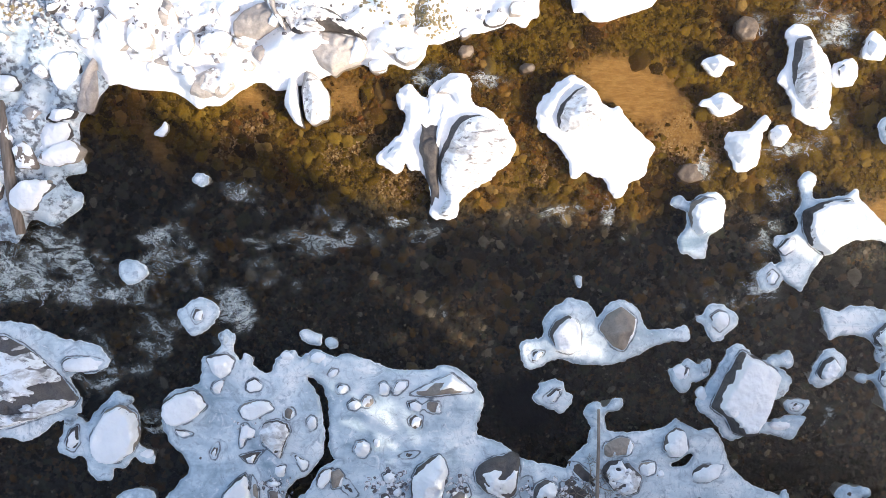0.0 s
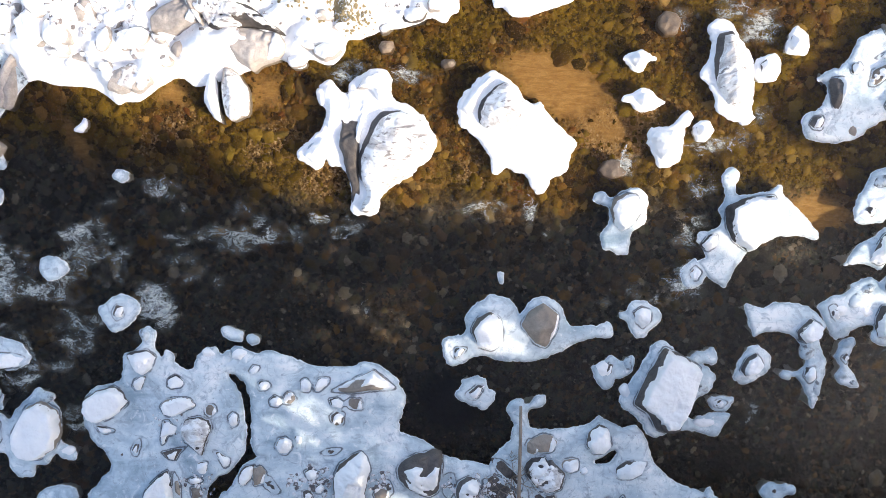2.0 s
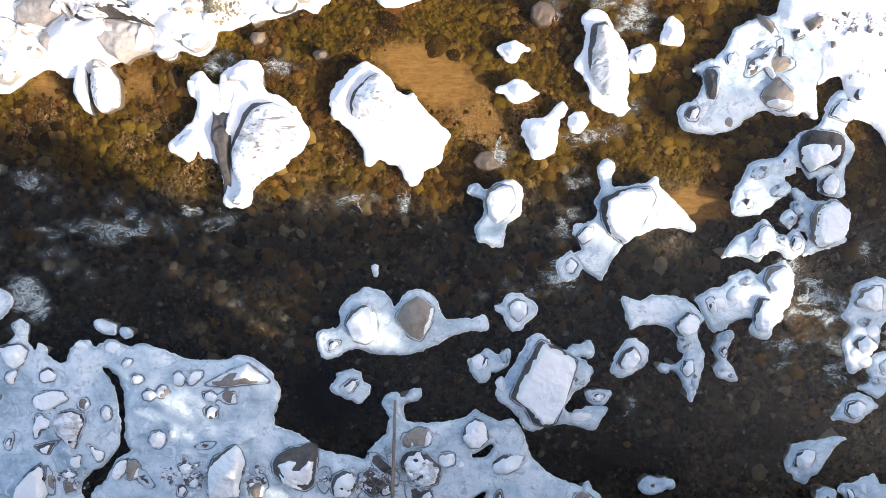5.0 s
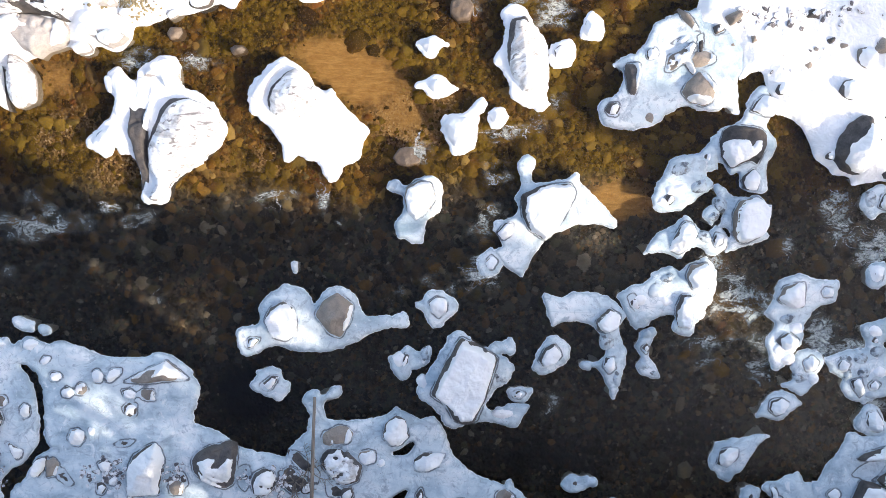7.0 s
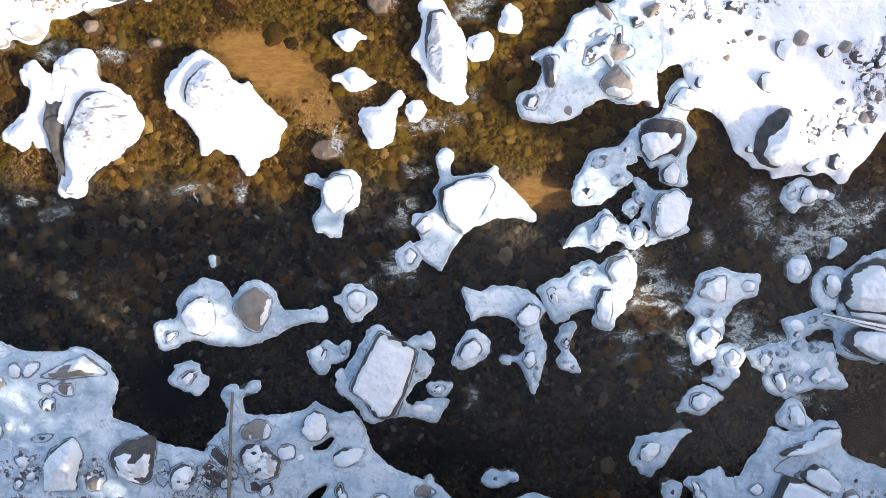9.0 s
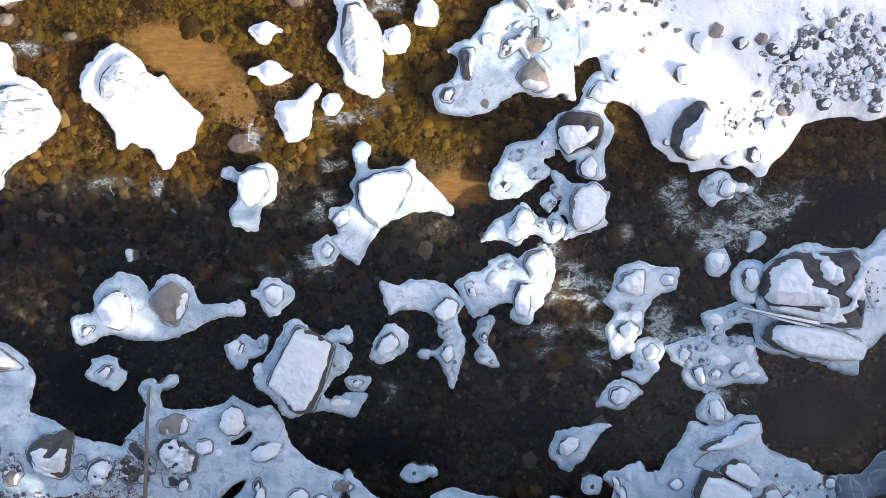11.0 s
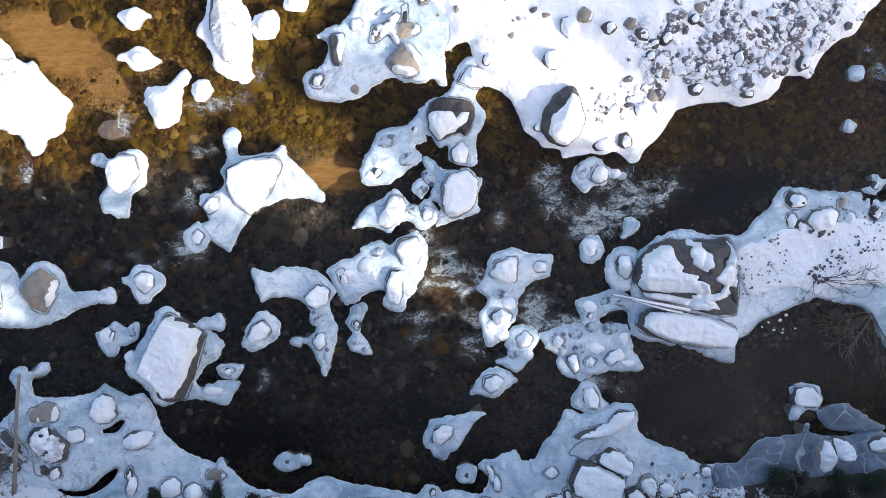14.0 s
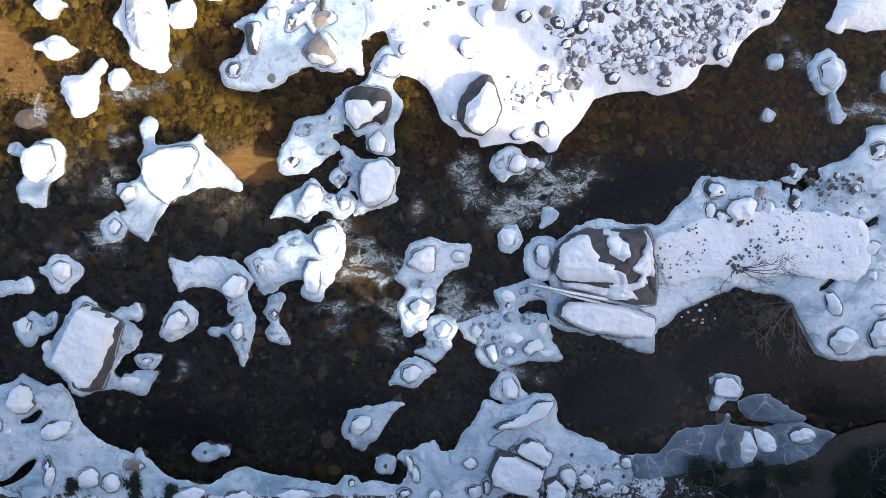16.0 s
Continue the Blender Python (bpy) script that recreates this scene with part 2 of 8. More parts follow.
def rock_material(name, dark, light, stain, rough=0.8):
    s = Shade(name)
    info = s.n.new("ShaderNodeObjectInfo").outputs["Random"]
    broad, mid, fine = s.noise(1.1, 4, 0.6, 0.5), s.noise(6, 6, 0.65), s.noise(45, 4)
    c = s.ramp(s.math("ADD", s.math("MULTIPLY", mid, 0.7), s.math("MULTIPLY", info, 0.3)), (0.3, dark), (0.75, light))
    c = s.mix(s.ramp(broad, (0.45, 0.0), (0.65, 0.7)), c, stain)
    c = s.mix(s.ramp(fine, (0.36, 0.5), (0.5, 0.0)), c, dark)
    crack = s.cells(2.6, "DISTANCE_TO_EDGE")
    n = s.bump(fine, 0.4, 0.01, s.bump(mid, 0.6, 0.06))
    n = s.bump(s.ramp(crack, (0.0, 0.0), (0.03, 1.0)), 0.25, 0.02, n)
    return s.done(c, rough, n)


def bed_material(name, island=False):
    """Stones and grit: golden algae in the shallows; grey and brown deeper down, with the cool shade painted in."""
    s = Shade(name)
    broad, mid, fine = s.noise(0.55, 4, 0.6, 0.5), s.noise(3.5, 5, 0.6), s.noise(30, 4)
    grit = s.cells(26.0, "F1", "Color")
    if island:
        pick = s.n.new("ShaderNodeNewGeometry").outputs["Random Per Island"]
        if island == "object":
            pick = s.n.new("ShaderNodeObjectInfo").outputs["Random"]
    else:
        pick = s.cells(11.0, "F1", "Color")
    c = s.ramp(pick, (0.0, (0.035, 0.020, 0.008)), (0.25, (0.12, 0.064, 0.017)), (0.5, (0.27, 0.142, 0.034)), (0.62, (0.15, 0.105, 0.022)), (0.72, (0.22, 0.088, 0.038)), (0.82, (0.17, 0.145, 0.10)), (0.90, (0.40, 0.235, 0.075)), (0.97, (0.52, 0.38, 0.22)))
    c = s.mix(s.ramp(broad, (0.42, 0.0), (0.56, 0.75)), c, s.ramp(pick, (0.1, (0.07, 0.048, 0.005)), (0.8, (0.27, 0.20, 0.018))))
    c = s.mix(1.0, c, (1.06, 1.03, 0.72), "MULTIPLY")
    low = s.n.new("ShaderNodeSeparateXYZ")
    s.put(low.inputs[0], s.at)
    depth = s.math("ADD", s.math("MULTIPLY", low.outputs[2], -1.0), s.math("MULTIPLY", s.math("SUBTRACT", broad, 0.5), 0.5))
    # greying by depth: the cool tone of the shaded water put into the colour
    deep = s.ramp(depth, (0.44, 0.0), (0.62, 0.9))
    grey = s.ramp(pick, (0.0, (0.03, 0.034, 0.042)), (0.3, (0.082, 0.09, 0.104)), (0.55, (0.15, 0.156, 0.172)), (0.68, (0.122, 0.148, 0.128)), (0.8, (0.24, 0.18, 0.168)), (0.9, (0.22, 0.135, 0.07)), (0.97, (0.42, 0.41, 0.41)))
    c = s.mix(deep, c, grey)
    c = s.mix(s.ramp(mid, (0.36, 0.35 if island else 0.8), (0.52, 0.0)), c, (0.035, 0.024, 0.011))
    c = s.mix(s.ramp(fine, (0.56, 0.0), (0.66, 0.45)), c, s.mix(deep, (0.44, 0.30, 0.13), (0.25, 0.24, 0.23)))
    n = s.bump(fine, 0.45, 0.015, s.bump(mid, 0.4, 0.05))
    if not island:
        speck = s.ramp(grit, (0.1, (0.05, 0.028, 0.012)), (0.45, (0.30, 0.18, 0.07)), (0.7, (0.52, 0.35, 0.17)), (0.92, (0.75, 0.60, 0.42)))
        small = s.ramp(s.math("ADD", s.value("gravel"), s.math("MULTIPLY", s.math("SUBTRACT", mid, 0.5), 0.7)), (0.25, 0.0), (0.6, 1.0))
        c = s.mix(small, c, speck)
        sand = s.value("sand")
        ripple = s.noise(8.0, 3, 0.5, 0.9, (0.45, 2.0, 1))
        dust = s.noise(70, 3)
        sc = s.ramp(ripple, (0.35, (0.47, 0.28, 0.095)), (0.65, (0.68, 0.44, 0.185)))
        sc = s.mix(s.ramp(dust, (0.4, 0.4), (0.55, 0.0)), sc, (0.34, 0.19, 0.07))
        mask = s.ramp(s.math("ADD", sand, s.math("MULTIPLY", s.math("SUBTRACT", mid, 0.5), 0.8)), (0.15, 0.0), (0.7, 1.0))
        c = s.mix(mask, c, sc)
        # near-black pools: the darkness of deep, shaded water put into the bed colour
        pool_dark = s.math("ADD", s.value("pool_dark"), s.math("MULTIPLY", s.math("SUBTRACT", mid, 0.5), 0.4))
        c = s.mix(s.ramp(pool_dark, (0.15, 0.0), (0.65, 0.93)), c, (0.014, 0.014, 0.017))
        rough = s.math("SUBTRACT", 1.0, mask)
        n = s.bump(s.math("MULTIPLY", s.cells(11.0), rough), 0.7, 0.08, n)
        n = s.bump(s.math("MULTIPLY", s.cells(26.0), rough), 0.6, 0.03, n)
        n = s.bump(s.math("MULTIPLY", ripple, mask), 0.6, 0.05, n)
    return s.done(c, 0.7, n, Specular_IOR_Level=0.08)


def water_material():
    s = Shade("clear_river_water")
    out = s.n["Material Output"]
    foam = s.value("foam")
    ripple = s.noise(2.2, 4, 0.55, 0.6, (0.7, 1.5, 1))
    small = s.noise(9, 4, 0.6, 0.8)
    n = s.bump(ripple, 0.25, 0.10)
    n = s.bump(small, 0.22, 0.04, n)
    rough_water = s.bump(small, 1.0, 0.25, n)
    mixn = s.n.new("ShaderNodeMix")
    mixn.data_type = "VECTOR"
    s.put(mixn.inputs[0], s.math("MULTIPLY", foam, 0.7))
    s.put(mixn.inputs[4], n)
    s.put(mixn.inputs[5], rough_water)
    n = mixn.outputs[1]
    refr, gloss = s.n.new("ShaderNodeBsdfRefraction"), s.n.new("ShaderNodeBsdfGlossy")
    refr.inputs["Color"].default_value = (0.53, 0.495, 0.42, 1)
    refr.inputs["IOR"].default_value, refr.inputs["Roughness"].default_value = 1.33, 0.0
    gloss.inputs["Roughness"].default_value = 0.06
    fres = s.n.new("ShaderNodeFresnel")
    fres.inputs["IOR"].default_value = 1.33
    for node in (refr, gloss, fres):
        s.put(node.inputs["Normal"], n)
    body = s.n.new("ShaderNodeMixShader")
    s.put(body.inputs[0], fres.outputs[0])
    s.put(body.inputs[1], refr.outputs[0])
    s.put(body.inputs[2], gloss.outputs[0])
    flow = s.noise(1.7, 5, 0.6, 1.6, (0.8, 1.2, 1))
    amount = None
    for scale, warp, sharp, gain in ((2.6, 2.2, 9.0, 0.75), (6.5, 1.6, 6.0, 0.5)):
        wisp = s.noise(scale, 8, 0.6, warp, (0.8, 1.25, 1))
        ridge = s.math("SUBTRACT", 1.0, s.math("MULTIPLY", s.math("ABSOLUTE", s.math("SUBTRACT", wisp, 0.5)), sharp))
        ridge = s.math("POWER", s.math("MAXIMUM", ridge, 0.0), 1.8)
        churn = s.math("MULTIPLY", foam, s.ramp(flow, (0.40, 0.1), (0.60, 1.0)))
        here = s.math("MULTIPLY", ridge, s.ramp(churn, (0.12, 0.0), (0.6, gain)))
        amount = here if amount is None else s.math("ADD", amount, here)
    cloud = s.math("MULTIPLY", s.ramp(churn, (0.45, 0.0), (1.0, 0.3)), s.ramp(small, (0.40, 0.2), (0.62, 1.0)))
    amount = s.math("MINIMUM", s.math("ADD", amount, cloud), 0.85)
    white = s.n.new("ShaderNodeBsdfDiffuse")
    white.inputs["Color"].default_value = (0.72, 0.77, 0.74, 1)
    s.put(white.inputs["Normal"], rough_water)
    final = s.n.new("ShaderNodeMixShader")
    s.put(final.inputs[0], amount)
    s.put(final.inputs[1], body.outputs[0])
    s.put(final.inputs[2], white.outputs[0])
    s.put(out.inputs["Surface"], final.outputs[0])
    return s.m


def bank_material(name, low, high):
    """Thin snow over brown litter, grit and dead grass."""
    s = Shade(name)
    broad, mid, fine = s.noise(0.8, 4, 0.6, 0.4), s.noise(8, 7, 0.75, 0.4), s.noise(34, 4, 0.7)
    soil = s.ramp(fine, (0.3, (0.012, 0.010, 0.008)), (0.7, (0.075, 0.058, 0.04)))
    cover = s.math("ADD", s.math("MULTIPLY", mid, 0.65), s.math("MULTIPLY", broad, 0.45))
    c = s.mix(s.ramp(cover, (low, 0.0), (high, 1.0)), soil, (0.78, 0.80, 0.82))
    return s.done(c, 0.85, s.bump(mid, 0.7, 0.08, s.bump(fine, 0.5, 0.02)))


def plain_material(name, dark, light, scale=20, rough=0.85, stretch=None):
    s = Shade(name)
    t = s.noise(scale, 5, 0.6, 0.3, stretch)
    info = s.n.new("ShaderNodeObjectInfo").outputs["Random"]
    c = s.ramp(s.math("ADD", s.math("MULTIPLY", t, 0.8), s.math("MULTIPLY", info, 0.2)), (0.3, dark), (0.75, light))
    return s.done(c, rough, s.bump(t, 0.5, 0.02))


def foam_material():
    """Thin broken foam, half see-through."""
    s = Shade("white_water_foam")
    t = s.noise(38, 4, 0.6, 0.5)
    s.put(s.b.inputs["Alpha"], s.ramp(t, (0.38, 0.05), (0.66, 0.55)))
    return s.done((0.80, 0.84, 0.84), 0.6)


FOAM, CLEAR_ICE = foam_material(), ice_material("clear_dark_ice", True)
THIN_SNOW = snow_material("thin_snow_on_rock", True)
SNOW, ICE, WATER, BED = snow_material(), ice_material(), water_material(), bed_material("algae_gravel_bed")
COBBLE, COBBLE_ONE = bed_material("algae_cobble", "island"), bed_material("algae_cobble_single", "object")
ROCK = rock_material("grey_brown_rock", (0.030, 0.028, 0.030), (0.16, 0.145, 0.14), (0.15, 0.122, 0.10))
WET_ROCK = rock_material("wet_brown_rock", (0.06, 0.042, 0.028), (0.22, 0.16, 0.115), (0.17, 0.115, 0.065), 0.35)
# paler copy for the sunny bank: sunlight put into the colour, with thin frost
SUNLIT_ROCK = rock_material("sunlit_frosted_rock", (0.25, 0.23, 0.22), (0.58, 0.54, 0.51), (0.46, 0.40, 0.355))
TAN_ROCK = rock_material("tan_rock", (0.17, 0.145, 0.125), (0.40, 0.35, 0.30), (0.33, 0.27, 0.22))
LITTER, DARK_LITTER = bank_material("snowy_litter", 0.52, 0.58), bank_material("dark_litter", 0.64, 0.69)


def snowy_gravel():
    """Stones whose upper sides hold a little snow."""
    s = Shade("snow_dusted_gravel")
    up = s.n.new("ShaderNodeSeparateXYZ")
    s.put(up.inputs[0], s.n.new("ShaderNodeNewGeometry").outputs["Normal"])
    pick = s.n.new("ShaderNodeNewGeometry").outputs["Random Per Island"]
    mid = s.noise(9, 5, 0.65)
    c = s.ramp(pick, (0.0, (0.10, 0.092, 0.10)), (0.5, (0.23, 0.205, 0.205)), (0.9, (0.40, 0.34, 0.30)))
    lies = s.math("ADD", s.math("MULTIPLY", up.outputs[2], 0.5), s.math("ADD", s.math("MULTIPLY", mid, 0.6), s.math("MULTIPLY", pick, 0.25)))
    c = s.mix(s.ramp(lies, (0.83, 0.0), (0.88, 1.0)), c, (0.80, 0.81, 0.83))
    return s.done(c, 0.8, s.bump(mid, 0.5, 0.03))


GRAVEL = snowy_gravel()
BARK = plain_material("grey_bark", (0.05, 0.04, 0.035), (0.19, 0.16, 0.13), 30)
DEADWOOD = plain_material("weathered_wood", (0.13, 0.10, 0.08), (0.34, 0.28, 0.23), 18, 0.8, (1, 0.15, 1))
NEEDLES = plain_material("dark_green_needles", (0.006, 0.010, 0.006), (0.028, 0.038, 0.018), 3)
GRASS = plain_material("dead_grass", (0.16, 0.12, 0.06), (0.42, 0.34, 0.19), 9)

# ---------------------------------------------------------------- plan: rapids, sand and banks
# each: x, y, half length, half width, turn in degrees, strength
RAPIDS = []
RAPIDS += [(-9.94, -1.27, 1.51, 0.96, 0, 1), (-9.01, -1.89, 1.24, 0.41, -8, 1), (-7.92, -2.10, 0.83, 0.25, 0, 0.8), (-7.22, -1.27, 0.83, 0.55, 0, 0.6), (-6.80, -0.52, 0.55, 0.28, 0, 0.6), (-4.60, 0.48, 0.47, 0.22, -15, 0.7), (-4.06, -0.11, 0.22, 0.28, 0, 0.7), (-3.03, -0.11, 1.10, 0.48, 0, 0.32), (-2.14, 0.03, 0.41, 0.28, 0, 0.3), (-6.11, 0.03, 0.41, 0.28, 0, 0.5), (-0.91, -0.18, 0.33, 0.22, 0, 0.7), (-0.02, -0.34, 0.41, 0.19, 0, 0.62), (-0.36, -0.59, 0.83, 0.25, 0, 0.35), (4.27, -0.01, 0.17, 0.33, 0, 0.6), (4.78, -0.43, 0.19, 0.33, 0, 0.55), (-4.91, -2.24, 0.41, 0.39, 0, 0.8)]
RAPIDS += [(-4.64, -2.52, 0.28, 0.34, 0, 0.8), (-7.69, -3.97, 0.96, 0.48, 0, 0.75), (-6.13, -1.14, 1.24, 0.41, 0, 0.3), (-6.29, -2.93, 1.24, 0.69, 0, 0.28), (7.98, -1.92, 0.25, 0.55, 0, 0.75), (9.91, 4.27, 0.55, 0.52, 0, 0.6), (9.76, 2.05, 0.41, 0.39, 0, 0.75), (8.88, 1.47, 0.69, 0.22, 0, 0.6), (1.34, 3.70, 0.14, 0.41, 0, 0.55), (-0.35, 3.29, 0.69, 0.25, 5, 0.8), (1.42, 3.20, 0.41, 0.17, 0, 0.7), (7.98, 4.53, 0.41, 0.34, 0, 0.6), (9.07, 4.94, 0.36, 0.33, 0, 1), (6.53, 1.06, 0.36, 0.25, 0, 0.6), (6.10, -2.33, 0.41, 0.34, 0, 0.5), (7.42, -2.19, 0.62, 0.19, 0, 0.5)]
RAPIDS += [(-9.31, -3.07, 0.83, 0.28, 0, 0.4), (-6.75, -5.31, 0.69, 0.55, 0, 0.35), (8.22, -0.32, 0.41, 0.69, -20, 0.4), (-1.74, -1.83, 0.83, 0.55, 0, 0.3), (0.19, -2.53, 0.55, 0.55, 0, 0.3), (9.74, -5.09, 0.41, 0.41, 0, 0.35), (-9.48, -4.32, 0.55, 0.83, 0, 0.4), (-3.11, -1.00, 1.93, 0.55, 0, 0.14), (14.33, -2.72, 0.76, 0.76, 0, 0.9), (14.39, -3.47, 1.2, 0.30, 0, 0.75), (13.04, -3.46, 0.69, 0.19, 0, 0.5), (15.13, -3.33, 0.36, 0.50, 0, 0.5), (18.02, -0.73, 0.69, 0.52, 20, 1.1), (18.95, -0.64, 0.76, 0.33, 15, 1.1), (17.62, -1.33, 0.55, 0.41, 0, 0.9), (16.82, -0.93, 0.50, 0.47, 0, 0.5)]
RAPIDS += [(16.27, -3.47, 0.30, 0.69, 0, 0.75), (16.95, -3.68, 0.69, 0.19, 0, 0.7), (18.02, -5.22, 0.83, 0.30, 0, 0.8), (18.42, -1.20, 0.41, 0.41, 0, 0.45), (13.60, -1.51, 0.28, 0.19, 0, 0.9), (24.09, 3.07, 0.55, 0.55, 0, 0.45), (23.94, 0.11, 0.28, 0.36, 0, 0.45), (25.85, 1.09, 0.83, 0.14, 0, 0.6), (24.44, 2.34, 0.28, 0.41, 0, 0.4), (8.22, -2.10, 0.36, 0.41, 0, 0.7), (6.88, -1.96, 0.41, 0.41, 0, 0.5), (13.44, -4.14, 0.55, 0.41, 0, 0.4), (25.55, 2.86, 0.55, 0.14, 0, 0.6), (15.41, -1.05, 0.19, 0.55, 0, 0.5), (26.12, 0.96, 0.55, 0.22, 0, 0.6), (16.55, -0.26, 0.55, 0.41, 0, 0.45)]
RAPIDS += [(14.92, -4.28, 0.83, 0.41, 0, 0.35)]
RAPIDS += [(-5.4, -0.9, 2.6, 0.9, -5, 0.38), (-7.6, -3.0, 1.7, 1.0, 0, 0.4), (-2.0, -0.6, 1.9, 0.6, 0, 0.36), (-3.4, -1.6, 1.2, 0.5, 0, 0.3), (8.4, 0.4, 0.5, 0.5, 0, 0.4), (2.9, 0.1, 0.7, 0.3, 0, 0.45)]
SAND = []
SAND += [(5.07, 2.95, 1.31, 0.69, -20, 1), (4.36, 3.43, 0.83, 0.41, 0, 1), (6.20, 1.98, 1.24, 0.55, -15, 0.6), (11.47, -0.08, 0.83, 0.44, -10, 1), (-4.37, 2.86, 0.55, 0.36, 0, 0.7), (-2.16, 2.86, 0.55, 0.55, 0, 0.6), (-6.73, 1.55, 0.25, 0.83, 30, 0.8), (1.87, 0.66, 0.55, 0.55, 0, 0.4)]
GRIT = [(6.3, 1.75, 1.0, 0.75, -20, 1.0), (7.0, 2.2, 1.6, 0.7, -15, 0.6), (-0.6, 0.9, 0.9, 0.7, 20, 0.9), (-1.9, 1.6, 1.4, 0.7, 30, 0.6), (-4.6, 1.9, 1.2, 0.4, 30, 0.7), (3.0, 0.9, 0.9, 0.5, 0, 0.6), (11.8, -0.2, 1.0, 0.4, 0, 0.6), (14.6, -2.9, 0.9, 0.7, 0, 0.7)]
# ovals where the bed is painted dark for deep, shaded water
DARK_POOLS = []
DARK_POOLS += [(23.58, -5.07, 2.34, 1.10, 0, 1), (20.14, -5.76, 1.79, 1.10, 0, 0.9), (20.79, -0.66, 2.20, 0.83, 15, 0.7), (25.94, -5.78, 1.65, 0.83, 0, 1), (2.33, -4.89, 1.24, 1.10, 0, 0.8), (9.41, -6.51, 2.75, 0.83, 0, 0.6), (13.50, -6.02, 1.65, 0.96, 0, 0.5), (-0.94, -2.58, 2.48, 0.83, 0, 0.4), (-7.06, 0.66, 2.20, 0.83, 0, 0.4)]
BANK_NW = [(-21.32, 16.33), (-0.85, 16.59), (2.59, 9.01), (2.57, 5.07), (2.41, 4.67), (2.21, 4.43), (1.87, 4.54), (1.54, 4.41), (1.13, 4.3), (0.7, 4.27), (0.46, 4.14), (0.12, 4.03), (-0.13, 4), (-0.19, 3.73), (-0.42, 3.47), (-0.69, 3.44), (-1.03, 3.59), (-1.13, 3.41), (-1.32, 3.36), (-1.54, 3.49), (-1.9, 3.56), (-2.24, 3.38), (-2.78, 3.19), (-3.66, 2.92), (-3.99, 3.08), (-4.26, 3.1), (-4.6, 2.92), (-4.87, 2.72), (-5.14, 2.55), (-5.41, 2.57), (-5.61, 2.49), (-5.87, 2.71), (-6.14, 2.85), (-6.47, 2.92), (-6.94, 2.94), (-7.27, 3.01), (-7.54, 3.08), (-7.74, 3.02), (-7.95, 3.2), (-8.4, 3.75), (-9.6, 5.1), (-12.5, 8.0)]
BANK_W = [(-21.63, 11.38), (-10.5, 7.0), (-8.6, 4.4), (-7.75, 3.3), (-7.74, 3.02), (-7.95, 2.78), (-8.15, 2.51), (-8.36, 2.3), (-8.47, 2.05), (-8.45, 1.51), (-8.3, 1.01), (-8.59, 0.93), (-8.84, 0.82), (-8.63, 0.55), (-8.42, 0.47), (-8.45, 0.15), (-8.69, -0.05), (-8.96, -0.26), (-9.23, -0.32), (-9.43, -0.2), (-9.7, -0.2), (-9.84, -0.47), (-10.05, -0.76), (-10.32, -0.66), (-11.19, -0.74), (-14.41, -0.85), (-22.4, -1.11)]
BANK_N = [(3.13, 7.71), (3.32, 5.08), (3.56, 4.81), (3.84, 4.6), (4.17, 4.6), (4.65, 4.74), (5.05, 4.88), (5.39, 5.15), (5.84, 6.68), (5.13, 9.03), (3.79, 9.02)]
BANK_NE = [(14.19, 2.73), (14.46, 2.91), (14.72, 2.96), (14.82, 2.62), (15.06, 2.25), (15.08, 1.97), (15.3, 1.91), (15.57, 1.77), (15.83, 1.44), (15.92, 1.18), (16.05, 0.89), (16.35, 0.67), (16.48, 0.51), (16.88, 0.44), (16.97, 0.26), (17.34, 0.32), (17.67, 0.36), (17.87, 0.31), (18.13, 0.41), (18.33, 0.32), (18.53, 0.13), (18.73, 0.18), (18.86, 0.41), (19.12, 0.64), (19.39, 0.97), (19.52, 1.23), (19.71, 1.4), (20.11, 1.49), (20.7, 1.55), (21.09, 1.44), (21.42, 1.51), (21.75, 1.61), (22.01, 1.87), (22.16, 2.13), (22.53, 2.17), (22.73, 2.09), (22.86, 2.32), (23.01, 2.61), (23.44, 2.99), (23.74, 3.09), (24.08, 3.61), (24.39, 4.38), (22.79, 7.45), (15.01, 7.49), (13.16, 4.44), (13.68, 3.92), (14.26, 3.4)]
BANK_E = [(25.02, 3), (25.13, 3.22), (25.28, 3.6), (25.44, 4.37), (29.98, 4.86), (30.03, 3.06), (26.35, 2.95), (26.06, 2.85), (25.73, 2.93), (25.46, 2.96), (25.34, 2.84)]
BANK_S = [(-7.41, -9.01), (-5.04, -8.2), (-3.23, -7.8), (-1.58, -7.35), (-0.76, -7.2), (-0.09, -7.3), (0.98, -7.35), (1.93, -7.4), (2.48, -7.2), (3.57, -7.3), (4.38, -7.53), (5.85, -8.03), (6.94, -7.87), (8.15, -7.96), (10.18, -7.94), (12.21, -7.94), (14.91, -7.98), (16.93, -8.12), (18.41, -7.63), (20.3, -7.69), (21.37, -7.48), (22.45, -7.29), (23.39, -7.29), (24.59, -7.08), (25.12, -6.86), (25.66, -6.56), (26.99, -6.26), (29.66, -6.2), (35.01, -6.49), (35.31, -13.24), (18.97, -13.21), (5.28, -13.18), (-7.58, -12.55)]


def spread(p, ovals):
    """The strength at plan points of a list of soft ovals."""
    total = np.zeros(len(p))
    for x, y, rx, ry, turn, strength in ovals:
        c, s = math.cos(radians(turn)), math.sin(radians(turn))
        dx, dy = p[:, 0] - x, p[:, 1] - y
        u, v = (dx * c + dy * s) / rx, (dy * c - dx * s) / ry
        total = np.maximum(total, strength * np.exp(-(u * u + v * v) * 0.9))
    return total


BANKS = [rounded(b, 3) for b in (BANK_NW, BANK_W, BANK_N, BANK_NE, BANK_E)]
SOUTH = rounded(BANK_S, 3)


